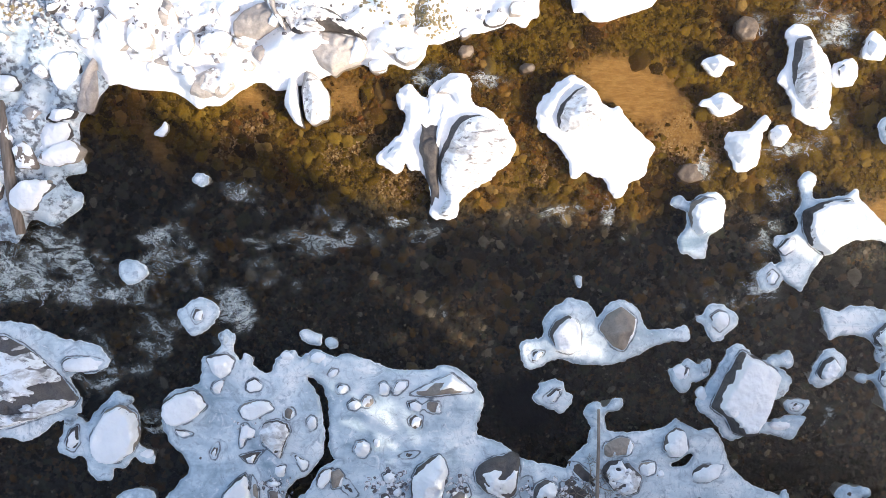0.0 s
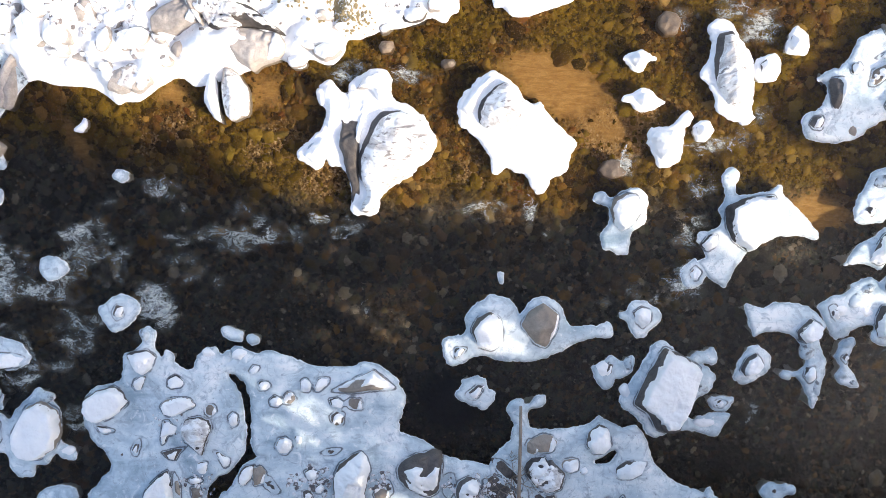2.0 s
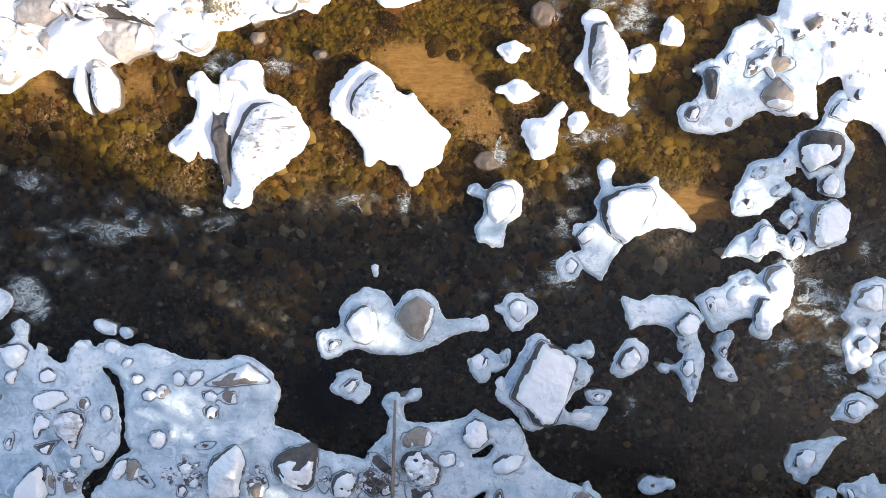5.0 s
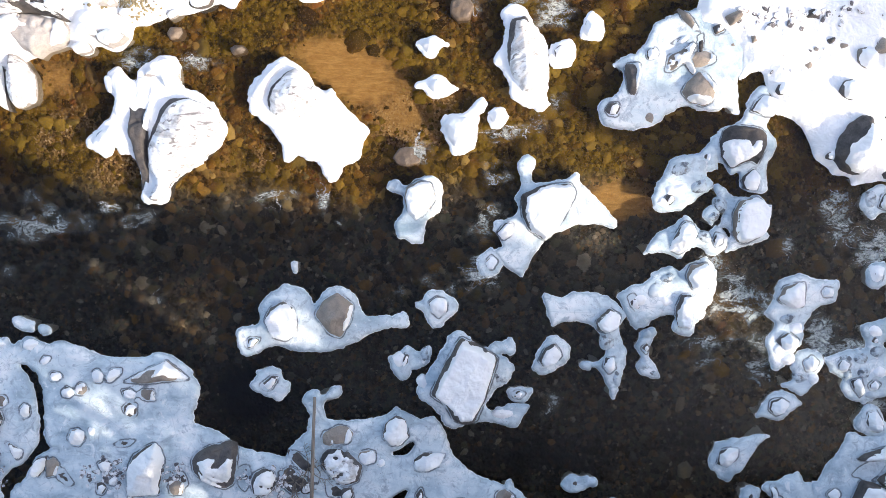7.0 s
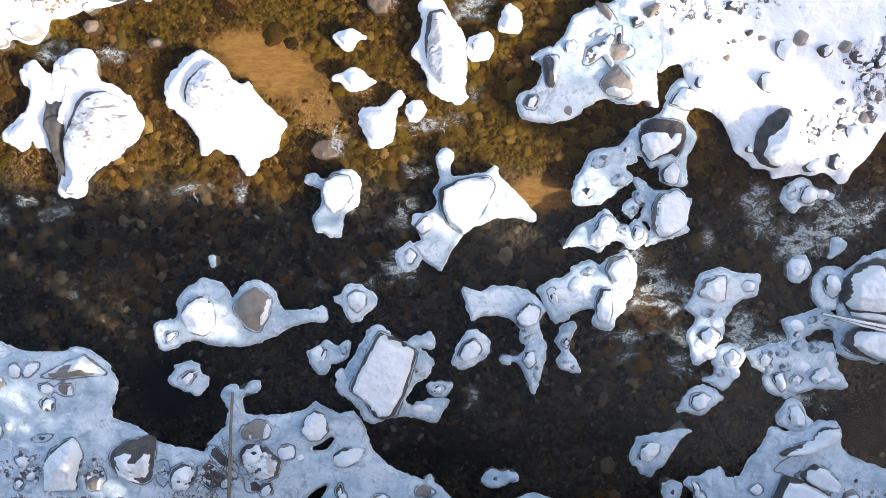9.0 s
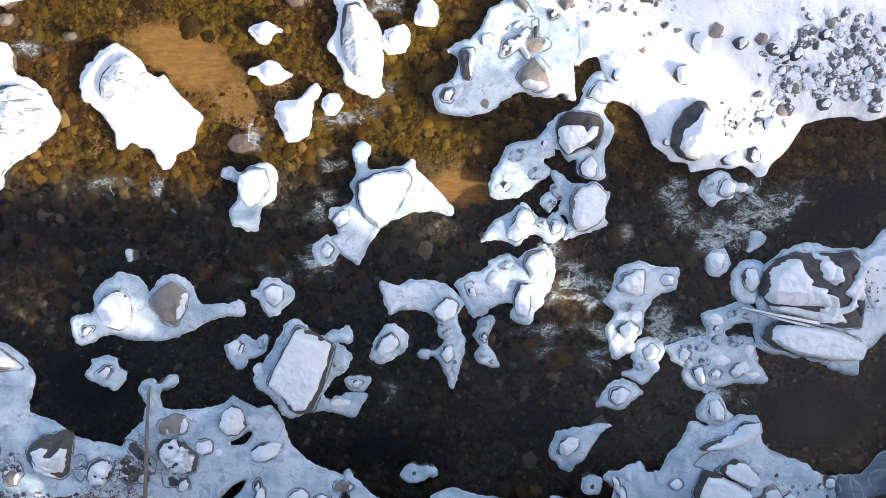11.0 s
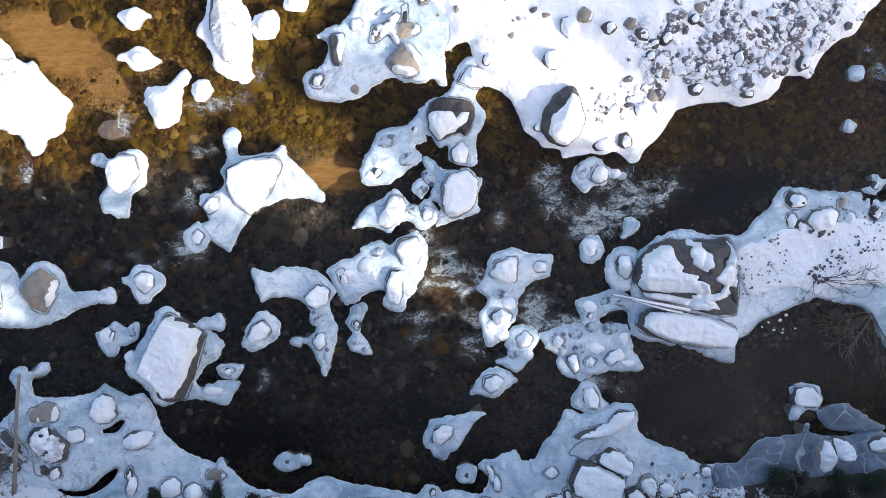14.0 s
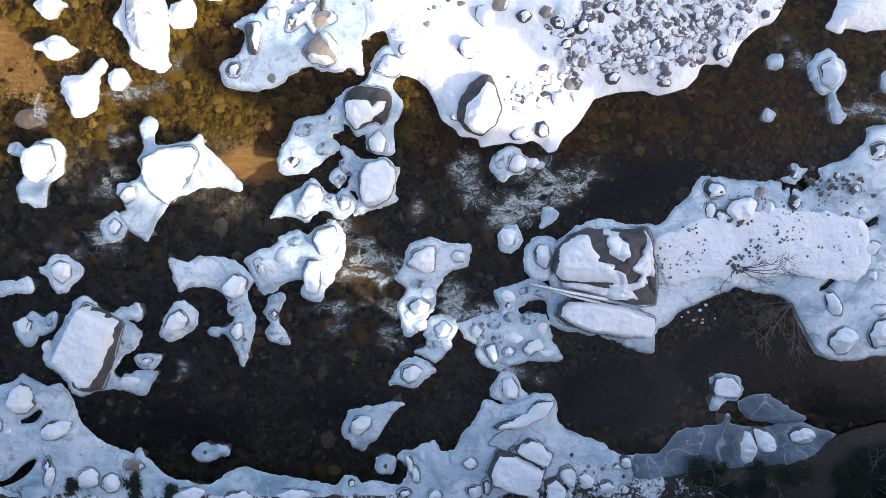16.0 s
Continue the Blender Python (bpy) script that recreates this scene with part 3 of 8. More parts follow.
def rubble_height(p, d):
    """Snow lying over a jumble of boulders."""
    lumps = np.abs(layers(p, 0.95, 41, 2)) + 0.4 * np.abs(layers(p, 0.4, 43, 2))
    return bank_height(p, d) + smooth(d, 0.0, 0.5) * (0.55 * lumps - 0.12)


def bank_height(p, d):
    z = 0.05 + 0.16 * smooth(d, 0, 0.35) + 0.10 * np.clip(d, 0, 6) + 0.10 * smooth(d, 0.2, 1.0) * layers(p, 1.4, 5)
    return z + 0.07 * smooth(d, 0.05, 0.4) * layers(p, 0.4, 9, 4)


def levels(p):
    """The height of the bank or ice under plan points."""
    z = np.full(len(p), 0.07)
    for curve in BANKS + [SOUTH]:
        d = depth_in(p, curve)
        form = rubble_height if curve is BANKS[0] or curve is BANKS[1] else bank_height
        z = np.where(d > 0, np.maximum(z, form(p, d)), z)
    return z


def level(x, y):
    return float(levels(np.array([[x, y]], float))[0])


# ---------------------------------------------------------------- ground, riverbed and water
def ground_height(p):
    x, y = p[:, 0], p[:, 1]
    # the bed drops along the shade's edge, so the painted grey follows it
    bed = -0.34 - 0.32 * smooth(0.22 * np.clip(-x - 1, 0, 7) - y, -1.2, 0.9) + 0.10 * layers(p, 2.5, 3) + 0.05 * layers(p, 0.8, 7)
    north, south = smooth(y, 8.0, 13.0), smooth(-y, 9.0, 12.5)
    rise = 1.3 * (north + south) + 0.035 * np.clip(np.abs(y) - 13, 0, 400) + 0.5 * (north + south) * layers(p, 14, 11)
    return bed + rise


def axis(fine0, fine1, step, far):
    out = list(np.arange(fine0, fine1 + step / 2, step))
    for sign, start in ((-1, fine0), (1, fine1)):
        d, at = step, start
        while abs(at - start) < far:
            d *= 1.35
            at += sign * d
            out.append(at)
    return np.array(sorted(out))


def build_ground():
    xs, ys = axis(-13, 30, 0.2, 700), axis(-11, 9, 0.2, 700)
    gx, gy = np.meshgrid(xs, ys)
    p = np.stack([gx.ravel(), gy.ravel()], 1)
    z = ground_height(p)
    nx, ny = len(xs), len(ys)
    j, i = np.meshgrid(np.arange(ny - 1), np.arange(nx - 1), indexing="ij")
    v = (j * nx + i).ravel()
    me = bpy.data.meshes.new("ground")
    me.from_pydata(np.column_stack([p, z]).tolist(), [], np.stack([v, v + 1, v + nx + 1, v + nx], 1).tolist())
    me.attributes.new("sand", "FLOAT", "POINT").data.foreach_set("value", spread(p, SAND).astype(np.float32))
    me.attributes.new("gravel", "FLOAT", "POINT").data.foreach_set("value", spread(p, GRIT).astype(np.float32))
    me.attributes.new("pool_dark", "FLOAT", "POINT").data.foreach_set("value", spread(p, DARK_POOLS).astype(np.float32))
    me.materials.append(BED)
    me.materials.append(SNOW)
    mids = z[v]
    me.polygons.foreach_set("material_index", (mids > 0.02).astype(np.int32))
    me.polygons.foreach_set("use_smooth", [True] * len(me.polygons))
    return tagged(new("ground", me), "gravel riverbed with golden-brown algae between snowy banks", "riverbed", kind="structure")


ground = build_ground()


def foam_at(p):
    """Foam gathers in small torn clumps where the water drops over stones."""
    clump = smooth(layers(p * (0.9, 1.2), 0.75, 77, 3), -0.3, 0.3)
    return np.clip(spread(p, RAPIDS) * (0.3 + 1.1 * clump), 0, 1)


def build_water():
    nx, ny = 560, 260
    xs, ys = np.linspace(-16, 34, nx), np.linspace(-11.5, 11, ny)
    xs[0], xs[-1] = -300, 300
    gx, gy = np.meshgrid(xs, ys)
    p = np.stack([gx.ravel(), gy.ravel()], 1)
    foam = foam_at(p)
    z = 0.012 * layers(p, 0.9, 21) + foam * 0.05 * layers(p, 0.35, 23)
    j, i = np.meshgrid(np.arange(ny - 1), np.arange(nx - 1), indexing="ij")
    v = (j * nx + i).ravel()
    me = bpy.data.meshes.new("water")
    me.from_pydata(np.column_stack([p, z]).tolist(), [], np.stack([v, v + 1, v + nx + 1, v + nx], 1).tolist())
    me.attributes.new("foam", "FLOAT", "POINT").data.foreach_set("value", foam.astype(np.float32))
    me.materials.append(WATER)
    me.polygons.foreach_set("use_smooth", [True] * len(me.polygons))
    ob = tagged(new("water", me), "clear shallow river water with small white rapids", "water", kind="structure")
    ob.visible_shadow = False
    return ob


water = build_water()


def build_bank(name, curve, material, label, cell=0.08):
    form = rubble_height if name in ("bank_northwest", "bank_west") else bank_height
    me = relief(name, span(curve), cell, lambda p: depth_in(p, curve) + 0.03 * layers(p, 0.2, 51), form, -0.6, 0.3)
    me.materials.append(material)
    return tagged(new(name, me), label, "snow bank", kind="structure")


for name, curve, label in zip(("bank_northwest", "bank_west", "bank_north", "bank_northeast", "bank_east"), BANKS,
                              ("deep sunlit snow over a boulder bank beside the river", "snow and ice over rocks at the river's edge", "snow-covered tip of the gravel bank in the sun",
                               "snow-covered gravel bar with many stones poking through", "snow-covered ice edge at the river's far bend")):
    build_bank(name, curve, ICE if name == "bank_west" else SNOW, label)
south = build_bank("bank_south", SOUTH, LITTER, "shaded bank of brown litter and thin patchy snow")
south.data.materials.append(DARK_LITTER)
for face in south.data.polygons:
    face.material_index = 1 if face.center.x + 1.2 * noise.noise(face.center) > 21.2 else 0


# ---------------------------------------------------------------- rocks, ice and snow
SEED = [100]
ROCK_CURVES, ICE_MESHES = [], []


def crease(p, size, seed):
    """How far a point lies from the cracks that run over a boulder; small numbers are near one."""
    line = np.abs(layers(p, 0.9 * size, seed + 20, 3))
    return line + 0.3 * smooth(grain(p, 0.8 * size, seed + 22), 0.42, 0.6)


def rock_form(outline, height, base, seed, kind="s"):
    """The plan curve and the height function of one angular boulder."""
    rng = random.Random(seed)
    curve = cornered(outline)
    mid = curve.mean(0)
    size = math.sqrt(float(np.ptp(curve[:, 0]) * np.ptp(curve[:, 1]))) / 2
    planes = []
    for k in range(6):
        a = rng.uniform(0, 6.283)
        planes.append((math.cos(a), math.sin(a), rng.uniform(0.02, 0.35) * size, rng.uniform(0.35, 0.9) * height / size))
    tilt = (rng.uniform(-0.15, 0.25), rng.uniform(-0.25, 0.1))

    def form(p, d, plain=False):
        q = p - mid
        if kind in "md":
            z = height * np.sqrt(np.clip(d / (0.85 * size), 0, 1)) * (1 + 0.12 * (q[:, 0] * 0.7 - q[:, 1] * 0.5) / size)
            return base + 0.02 + z + smooth(d, 0, 0.1) * (0.10 * height * layers(p, 0.5 * size + 0.05, seed) + 0.015 * layers(p, 0.14, seed + 1))
        if kind == "f":
            z = np.minimum(height * (1 + 0.4 * (tilt[0] * q[:, 0] + tilt[1] * q[:, 1]) / size), 0.05 + np.maximum(d, 0) * 4.0)
            return base + z + smooth(d, 0, 0.1) * (0.05 * height * layers(p, 0.6 * size + 0.05, seed) + 0.012 * layers(p, 0.12, seed + 1))
        top = height * (1 + (tilt[0] * q[:, 0] + tilt[1] * q[:, 1]) / size)
        for cx, cy, off, slope in planes:
            top = np.minimum(top, height * 1.02 - slope * np.maximum(0, q[:, 0] * cx + q[:, 1] * cy - off))
        top = np.maximum(top, 0.22 * height)
        z = np.minimum(top, 0.05 + np.maximum(d, 0) * 2.6)
        ledge = 0.10 * height * layers(p, 0.45 * size + 0.05, seed) + 0.025 * layers(p, 0.12, seed + 1)
        if size > 0.5:
            z = z - 0.14 * height * np.exp(-(crease(p, size, seed) / 0.07) ** 2) * smooth(d, 0, 0.1)
        if size > 0.75 and not plain:
            step = 0.16 * height
            t = (z + 0.5 * step * layers(p, 0.9, seed + 9)) / step
            z = 0.45 * z + 0.55 * step * (np.floor(t) + smooth(t - np.floor(t), 0.55, 0.95))
        return base + z + ledge * smooth(d, 0, 0.12)

    return curve, mid, size, form


def add_rock(thing, outline, height, kind, base=0.0, snow=()):
    """A boulder under a thing, with its snow."""
    SEED[0] += 1
    seed = SEED[0]
    curve, mid, size, form = rock_form(outline, height, base, seed, kind)
    if kind not in "md" and size > 0.12:
        ROCK_CURVES.append(curve)
    patches = [cornered(c, 0.1) for c in snow]
    cell = 0.025 if size < 0.45 or kind in "rk" or snow else 0.035
    spine = np.linalg.eigh(np.cov((curve - mid).T))[1][:, 1]
    along = np.array([[spine[0], -spine[1]], [spine[1], spine[0]]])
    # rocks on the sunlit bank take the brightened copy
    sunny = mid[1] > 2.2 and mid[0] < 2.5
    wobble = min(0.035, 0.05 * size)

    def inside(p):
        return depth_in(p, curve) + wobble * layers(p, 0.3 * size + 0.04, seed + 3)

    me = relief("rock", span(curve), cell, inside, form, -0.5)
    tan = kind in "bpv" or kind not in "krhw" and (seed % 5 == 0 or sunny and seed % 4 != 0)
    rock = part("rock", me, WET_ROCK if kind == "v" else (SUNLIT_ROCK if sunny else TAN_ROCK) if tan else ROCK, thing, "wet brown rock" if kind == "v" else "bare tan-grey rock" if kind in "bp" else "")
    if kind in "wv" and not snow:
        return

    def snowy(p):
        d, q = inside(p), (p - mid) / size
        if patches:
            lie = np.max([depth_in(p, c) for c in patches], 0)
            return np.minimum(d - 0.015, lie + 0.018 + 0.05 * layers((p @ along) * (0.8, 3.0), 0.3, seed + 5, 4))
        lee = np.clip(-0.85 * q[:, 0] + 0.5 * q[:, 1], -1, 1)
        bare = np.clip(0.85 + 0.9 * layers(p, 0.7 * size, seed + 17, 2), 0.45, 2)
        if kind in "sf":
            f = d - (0.022 + 0.035 * size) * bare * (0.4 + 1.5 * np.maximum(lee, 0)) + 0.035 * size * layers(p, 0.5 * size, seed + 5, 4)
        elif kind == "m":
            return np.minimum(d - 0.012, 0.5 * size * (layers(p * (1.0, 1.5), 0.6 * size + 0.05, seed + 12, 4) + 0.62 - 0.12 * lee))
        elif kind == "d":
            f = d - 0.004 - 0.38 * size * np.maximum(lee - 0.2, 0) * (1 + 0.5 * layers(p, 0.4 * size, seed + 5, 3))
        elif kind == "h":
            f = d - (0.05 + 0.10 * size) * (0.6 + 1.7 * np.maximum(lee, 0)) + 0.24 * size * layers(p, 0.55 * size, seed + 5, 4)
        elif kind == "p":
            f = np.minimum(d - (0.02 + 0.05 * size) * (0.3 + 1.7 * np.maximum(lee, 0)), 0.4 * size * (layers(p, 0.5 * size, seed + 5, 4) + 0.2))
        elif kind in "rk":
            f = np.minimum(d - 0.03, 0.5 * layers((p @ along) * (0.75, 2.6) + 0.12 * layers(p, 0.3, seed + 6)[:, None], 0.8, seed + 5, 5) + (0.12 if kind == 'r' else -0.10))
        else:
            f = np.minimum(d - 0.02, (0.8 * q[:, 0] - 0.25 * q[:, 1] - 0.45) * size + 0.12 * size * layers(p, 0.3, seed + 5))
        peek = 0.35 * size * (layers(p * (1.0, 1.6), 0.5 * size + 0.05, seed + 12, 4) + (1.0 if kind == 'd' else 0.8 if kind in 'sf' else 0.5))
        if size > 0.5 and kind == "p":
            peek = np.minimum(peek, 0.7 * size * (crease(p, size, seed) - 0.045))
        return np.minimum(f, peek) + min(0.022, 0.06 * size) * layers(p, 0.11, seed + 30, 2)

    thick = min(0.10, 0.035 + 0.07 * size)

    def cap(p, f):
        d = inside(p)
        return np.maximum(form(p, d), form(p, d, True)) + 0.006 + (thick + 0.03 * layers(p, 0.25, seed + 8)) * (1 - np.exp(-np.maximum(f, 0) / 0.03))

    for k in range(14):
        me = relief("snow_cap", span(curve), cell, snowy, cap, piece=k)
        if not me:
            break
        part("snow_cap" if k == 0 else "snow_patch", me, THIN_SNOW if size > 0.4 and kind in "dhprk" and not snow else SNOW, rock, "fresh white snow")


def ice_form(outline, holes=(), steps=4):
    curve = rounded(outline, steps)
    gaps = [rounded(h, 3) for h in holes]
    SEED[0] += 1
    seed = SEED[0]

    def inside(p):
        d = depth_in(p, curve) + 0.05 * layers(p, 0.26, seed) + 0.035 * layers(p, 0.10, seed + 4, 2)
        for g in gaps:
            d = np.minimum(d, -depth_in(p, g) + 0.02 * layers(p, 0.2, seed))
        return d

    def height(p, d):
        return 0.02 + 0.06 * smooth(d, 0, 0.07) + 0.04 * smooth(d, 0.0, 0.25) * layers(p, 0.45, seed + 2, 4) + 0.02 * smooth(d, 0.05, 0.5)

    return curve, inside, height


def rock_island(outline, rocks, clear=False):
    """A boulder or two in the river with the ice collar that grew round them."""
    thing = new("icy_boulder" if rocks else "ice_floe")
    curve, inside, height = ice_form(outline)
    thing.location = (*curve.mean(0).round(2), 0)
    bpy.context.view_layer.update()
    me = relief("ice_collar", span(curve), 0.045, inside, height, -0.75, min(0.22, 0.25 * float(np.ptp(curve, 0).min())))
    ICE_MESHES.append(me)
    drifted = curve.mean(0)[1] > 0.9 and curve.mean(0)[0] < 11
    part("ice_collar", me, CLEAR_ICE if clear else SNOW if drifted else ICE, thing, "dark clear ice" if clear else "shelf ice under drifted snow" if drifted else "pale blue-grey shelf ice")
    for r in rocks:
        add_rock(thing, *r)
    for ob in thing.children:
        ob.matrix_parent_inverse = Matrix.Translation(thing.location).inverted()
    wide = float(np.ptp(curve[:, 0]))
    if not rocks:
        tagged(thing, "small pad of pale frosted ice on a sunken stone", "ice", "ice floes in the river")
    elif len(rocks) > 1:
        tagged(thing, "snow-capped boulders joined by a shelf of blue-grey ice", "boulder", "boulders in the river")
    elif wide > 1.6:
        tagged(thing, "large snow-covered boulder with an ice collar in the river", "boulder", "boulders in the river")
    else:
        tagged(thing, "small snow-capped rock with a ring of ice", "rock", "boulders in the river")
    return thing


def ice_sheet(outline, holes=(), clear=False):
    curve, inside, height = ice_form(outline, holes)
    me = relief("ice_sheet", span(curve), 0.06, inside, height, -0.3, 0.25)
    ICE_MESHES.append(me)
    me.materials.append(CLEAR_ICE if clear else ICE)
    if clear:
        return tagged(new("ice_sheet", me), "dark clear sheet of bank ice with pale curved lines", "ice", "ice sheets along the banks")
    return tagged(new("ice_sheet", me), "broad frosted sheet of pale blue shelf ice", "ice", "ice sheets along the banks")


def settle(thing, x, y):
    thing.location = (x, y, 0)
    for ob in thing.children:
        ob.matrix_parent_inverse = Matrix.Translation(thing.location).inverted()


WORDS = {"s": "rounded river stone with a thick cap of snow", "h": "grey-brown river rock half covered in snow", "b": "bare tan rock with a little snow on one side",
         "r": "dark boulder streaked with thin patches of snow", "p": "pale rock with snow over most of its top", "w": "dark rock with little or no snow, or a low dark filler patch",
         "v": "wet brown stone breaking the surface of the stream", "k": "dark bare boulder with thin streaks of snow", "m": "rock buried under a smooth mound of snow", "d": "rounded boulder with sunlit snow and a bare dark flank", "f": "flat-topped boulder with a thick even layer of snow"}


def boulder(outline, height, kind, snow=()):
    x, y = np.array(outline).mean(0).round(2)
    thing = new("boulder")
    add_rock(thing, outline, height, kind, level(x, y) - 0.05, snow)
    settle(thing, x, y)
    return tagged(thing, WORDS[kind], "boulder", "boulders on the ice and banks")


def sunken(x, y, pts, height):
    """A boulder that lies wholly under water."""
    curve, mid, size, form = rock_form(pts, height, float(ground_height(np.array([[x, y]]))[0]) - 0.08, int(abs(x * 53 + y * 17)))
    me = relief("sunken_boulder", span(curve), 0.04, lambda p: depth_in(p, curve) + 0.02 * layers(p, 0.15, 3), form, -1.0)
    me.materials.append(COBBLE_ONE)
    return tagged(new("sunken_boulder", me), "dark algae-covered boulder under the clear water", "boulder", "boulders under water")


def ice_lump(x, y, pts, height):
    """A rounded lump of ice grown over a stone."""
    curve = rounded(pts, 3)
    base, wide = level(x, y) - 0.02, 0.5 * math.sqrt(float(np.ptp(curve[:, 0]) * np.ptp(curve[:, 1])))

    def form(p, d):
        return base + height * np.sqrt(np.clip(d / (0.9 * wide), 0, 1)) + 0.02 * layers(p, 0.12, 7)

    me = relief("ice_lump", span(curve), 0.025, lambda p: depth_in(p, curve) + 0.012 * layers(p, 0.1, 8), form, base - 0.1)
    snowy = int(abs(x * 37 + y * 91)) % 2 == 0
    me.materials.append(SNOW if snowy else ICE)
    return tagged(new("ice_lump", me), "rounded knob of snow-dusted ice over a stone" if snowy else "rounded knob of pale frosted ice over a stone", "ice", "ice lumps")


def stone(x, y, rx, ry, turn, height, kind):
    rng = random.Random(int(x * 971 + y * 313))
    n = rng.choice((6, 7, 7, 8))
    pts = []
    for k in range(n):
        a = 2 * math.pi * (k + rng.uniform(-0.25, 0.25)) / n
        r = rng.uniform(0.88, 1.2)
        u, v = rx * r * math.cos(a), ry * r * math.sin(a)
        c, s = math.cos(radians(turn)), math.sin(radians(turn))
        pts.append((x + u * c - v * s, y + u * s + v * c))
    if kind == "u":
        return sunken(x, y, pts, height)
    if kind == "i":
        return ice_lump(x, y, pts, height)
    thing = new("stone")
    add_rock(thing, pts, height, kind, -0.05 if kind == "v" else level(x, y) - 0.05)
    settle(thing, x, y)
    return tagged(thing, WORDS[kind], "stone", "stones on the ice and banks")


# boulders in the stream: ice collar, then (outline, height, snow) of each rock
rock_island([(-0.83, 2.95), (-0.6, 3.08), (-0.42, 2.95), (-0.19, 2.79), (-0.05, 3.02), (0.33, 3.31), (0.67, 3.37), (0.91, 3.22), (0.95, 2.68), (1.31, 2.52), (1.69, 2.24), (1.91, 1.87), (2.01, 1.53), (1.83, 1.23), (1.49, 0.89), (1.01, 0.56), (0.68, 0.29), (0.6, -0.04), (0.33, -0.16), (0.02, -0.12), (-0.08, 0.03), (-0.06, 0.51), (-0.19, 0.85), (-0.38, 1.02), (-0.6, 1.05), (-0.66, 1.19), (-0.74, 1.01), (-0.9, 0.93), (-1.04, 1.05), (-1.31, 1.19), (-1.35, 1.35), (-1.11, 1.62), (-0.9, 1.8), (-0.71, 2.07), (-0.67, 2.34), (-0.82, 2.65)],
            [([(-0.34, 2.46), (-0.12, 2.85), (0.13, 2.9), (0.35, 2.53), (0.22, 1.86), (0.13, 1.05), (0.16, 0.44), (0.19, -0.07), (-0.03, 0.04), (-0.06, 0.57), (-0.22, 1.05), (-0.35, 1.56), (-0.3, 2.06)], 0.30, 'w', 0.0, [[(0.24, 2.67), (0.42, 2.46), (0.28, 2.08), (0.15, 1.55), (0.09, 1.68), (0.15, 2.28)], [(-0.11, 2.81), (0.02, 2.96), (0.13, 2.94), (0.05, 2.67), (-0.05, 2.15), (-0.11, 2.28)]]), ([(0.03, 2.85), (0.32, 3.2), (0.66, 3.29), (0.88, 3.17), (0.93, 2.64), (0.62, 2.53), (0.46, 2.82), (0.19, 2.82)], 0.34, 's'), ([(0.19, 1.56), (0.4, 2.07), (0.63, 2.35), (1.13, 2.39), (1.62, 2.19), (1.85, 1.85), (1.94, 1.52), (1.76, 1.25), (1.44, 0.92), (0.98, 0.61), (0.64, 0.33), (0.54, 0.01), (0.32, -0.11), (0.13, -0.04), (0.32, 0.37), (0.13, 0.77), (0.07, 1.18)], 0.5, 'd'), ([(-0.79, 2.83), (-0.6, 2.99), (-0.38, 2.83), (-0.33, 2.4), (-0.42, 1.93), (-0.6, 1.86), (-0.69, 2.1), (-0.63, 2.4)], 0.19, 'm'), ([(-1.23, 1.29), (-1.03, 1.56), (-0.74, 1.75), (-0.52, 1.56), (-0.63, 1.24), (-0.9, 1.02)], 0.19, 'm')])
rock_island([(2.54, 2.17), (2.5, 2.47), (2.64, 2.77), (2.98, 3.09), (3.32, 3.33), (3.58, 3.25), (3.87, 3.01), (4.15, 2.65), (4.36, 2.55), (4.51, 2.61), (4.77, 2.21), (5.12, 1.87), (5.39, 1.58), (5.27, 1.33), (5.13, 0.89), (4.8, 0.71), (4.67, 0.44), (4.45, 0.36), (4.28, 0.58), (4.17, 0.81), (3.89, 0.92), (3.69, 0.96), (3.36, 0.81), (3.27, 1.26), (2.99, 1.67), (2.79, 1.87), (2.58, 1.98)],
            [([(2.96, 2.29), (3.03, 2.6), (3.37, 2.93), (3.66, 3.09), (3.94, 2.87), (4.17, 2.53), (4.15, 2.06), (3.78, 1.86), (3.31, 1.86), (3.01, 2.04)], 0.46, 'd'), ([(2.57, 2.4), (2.8, 2.83), (3.28, 3.21), (3.5, 3.13), (3.18, 2.88), (2.98, 2.47), (2.75, 2.2)], 0.25, 'm')])
rock_island([(6.51, 3.64), (6.63, 3.73), (6.87, 3.83), (7.12, 3.74), (7.3, 3.61), (7.09, 3.48), (6.95, 3.3), (6.77, 3.29), (6.63, 3.44)],
            [([(6.61, 3.6), (6.82, 3.76), (7.12, 3.63), (6.96, 3.44), (6.77, 3.38)], 0.22, 'm')])
rock_island([(6.48, 2.69), (6.78, 2.84), (7.03, 2.91), (7.25, 2.86), (7.31, 2.69), (7.57, 2.59), (7.38, 2.45), (7.11, 2.34), (6.79, 2.35), (6.66, 2.53)],
            [([(6.76, 2.62), (6.94, 2.82), (7.17, 2.75), (7.26, 2.55), (6.94, 2.43)], 0.2, 'm')])
rock_island([(7.09, 1.8), (7.25, 1.95), (7.73, 2.04), (7.94, 2.29), (8.09, 2.37), (8.2, 2.26), (8.18, 2.07), (8.01, 1.93), (7.99, 1.54), (7.86, 1.13), (7.55, 0.99), (7.34, 1.07), (7.2, 1.39)],
            [([(7.15, 1.73), (7.31, 1.9), (7.73, 1.92), (7.87, 1.57), (7.69, 1.16), (7.41, 1.16), (7.25, 1.43)], 0.28, 'm')])
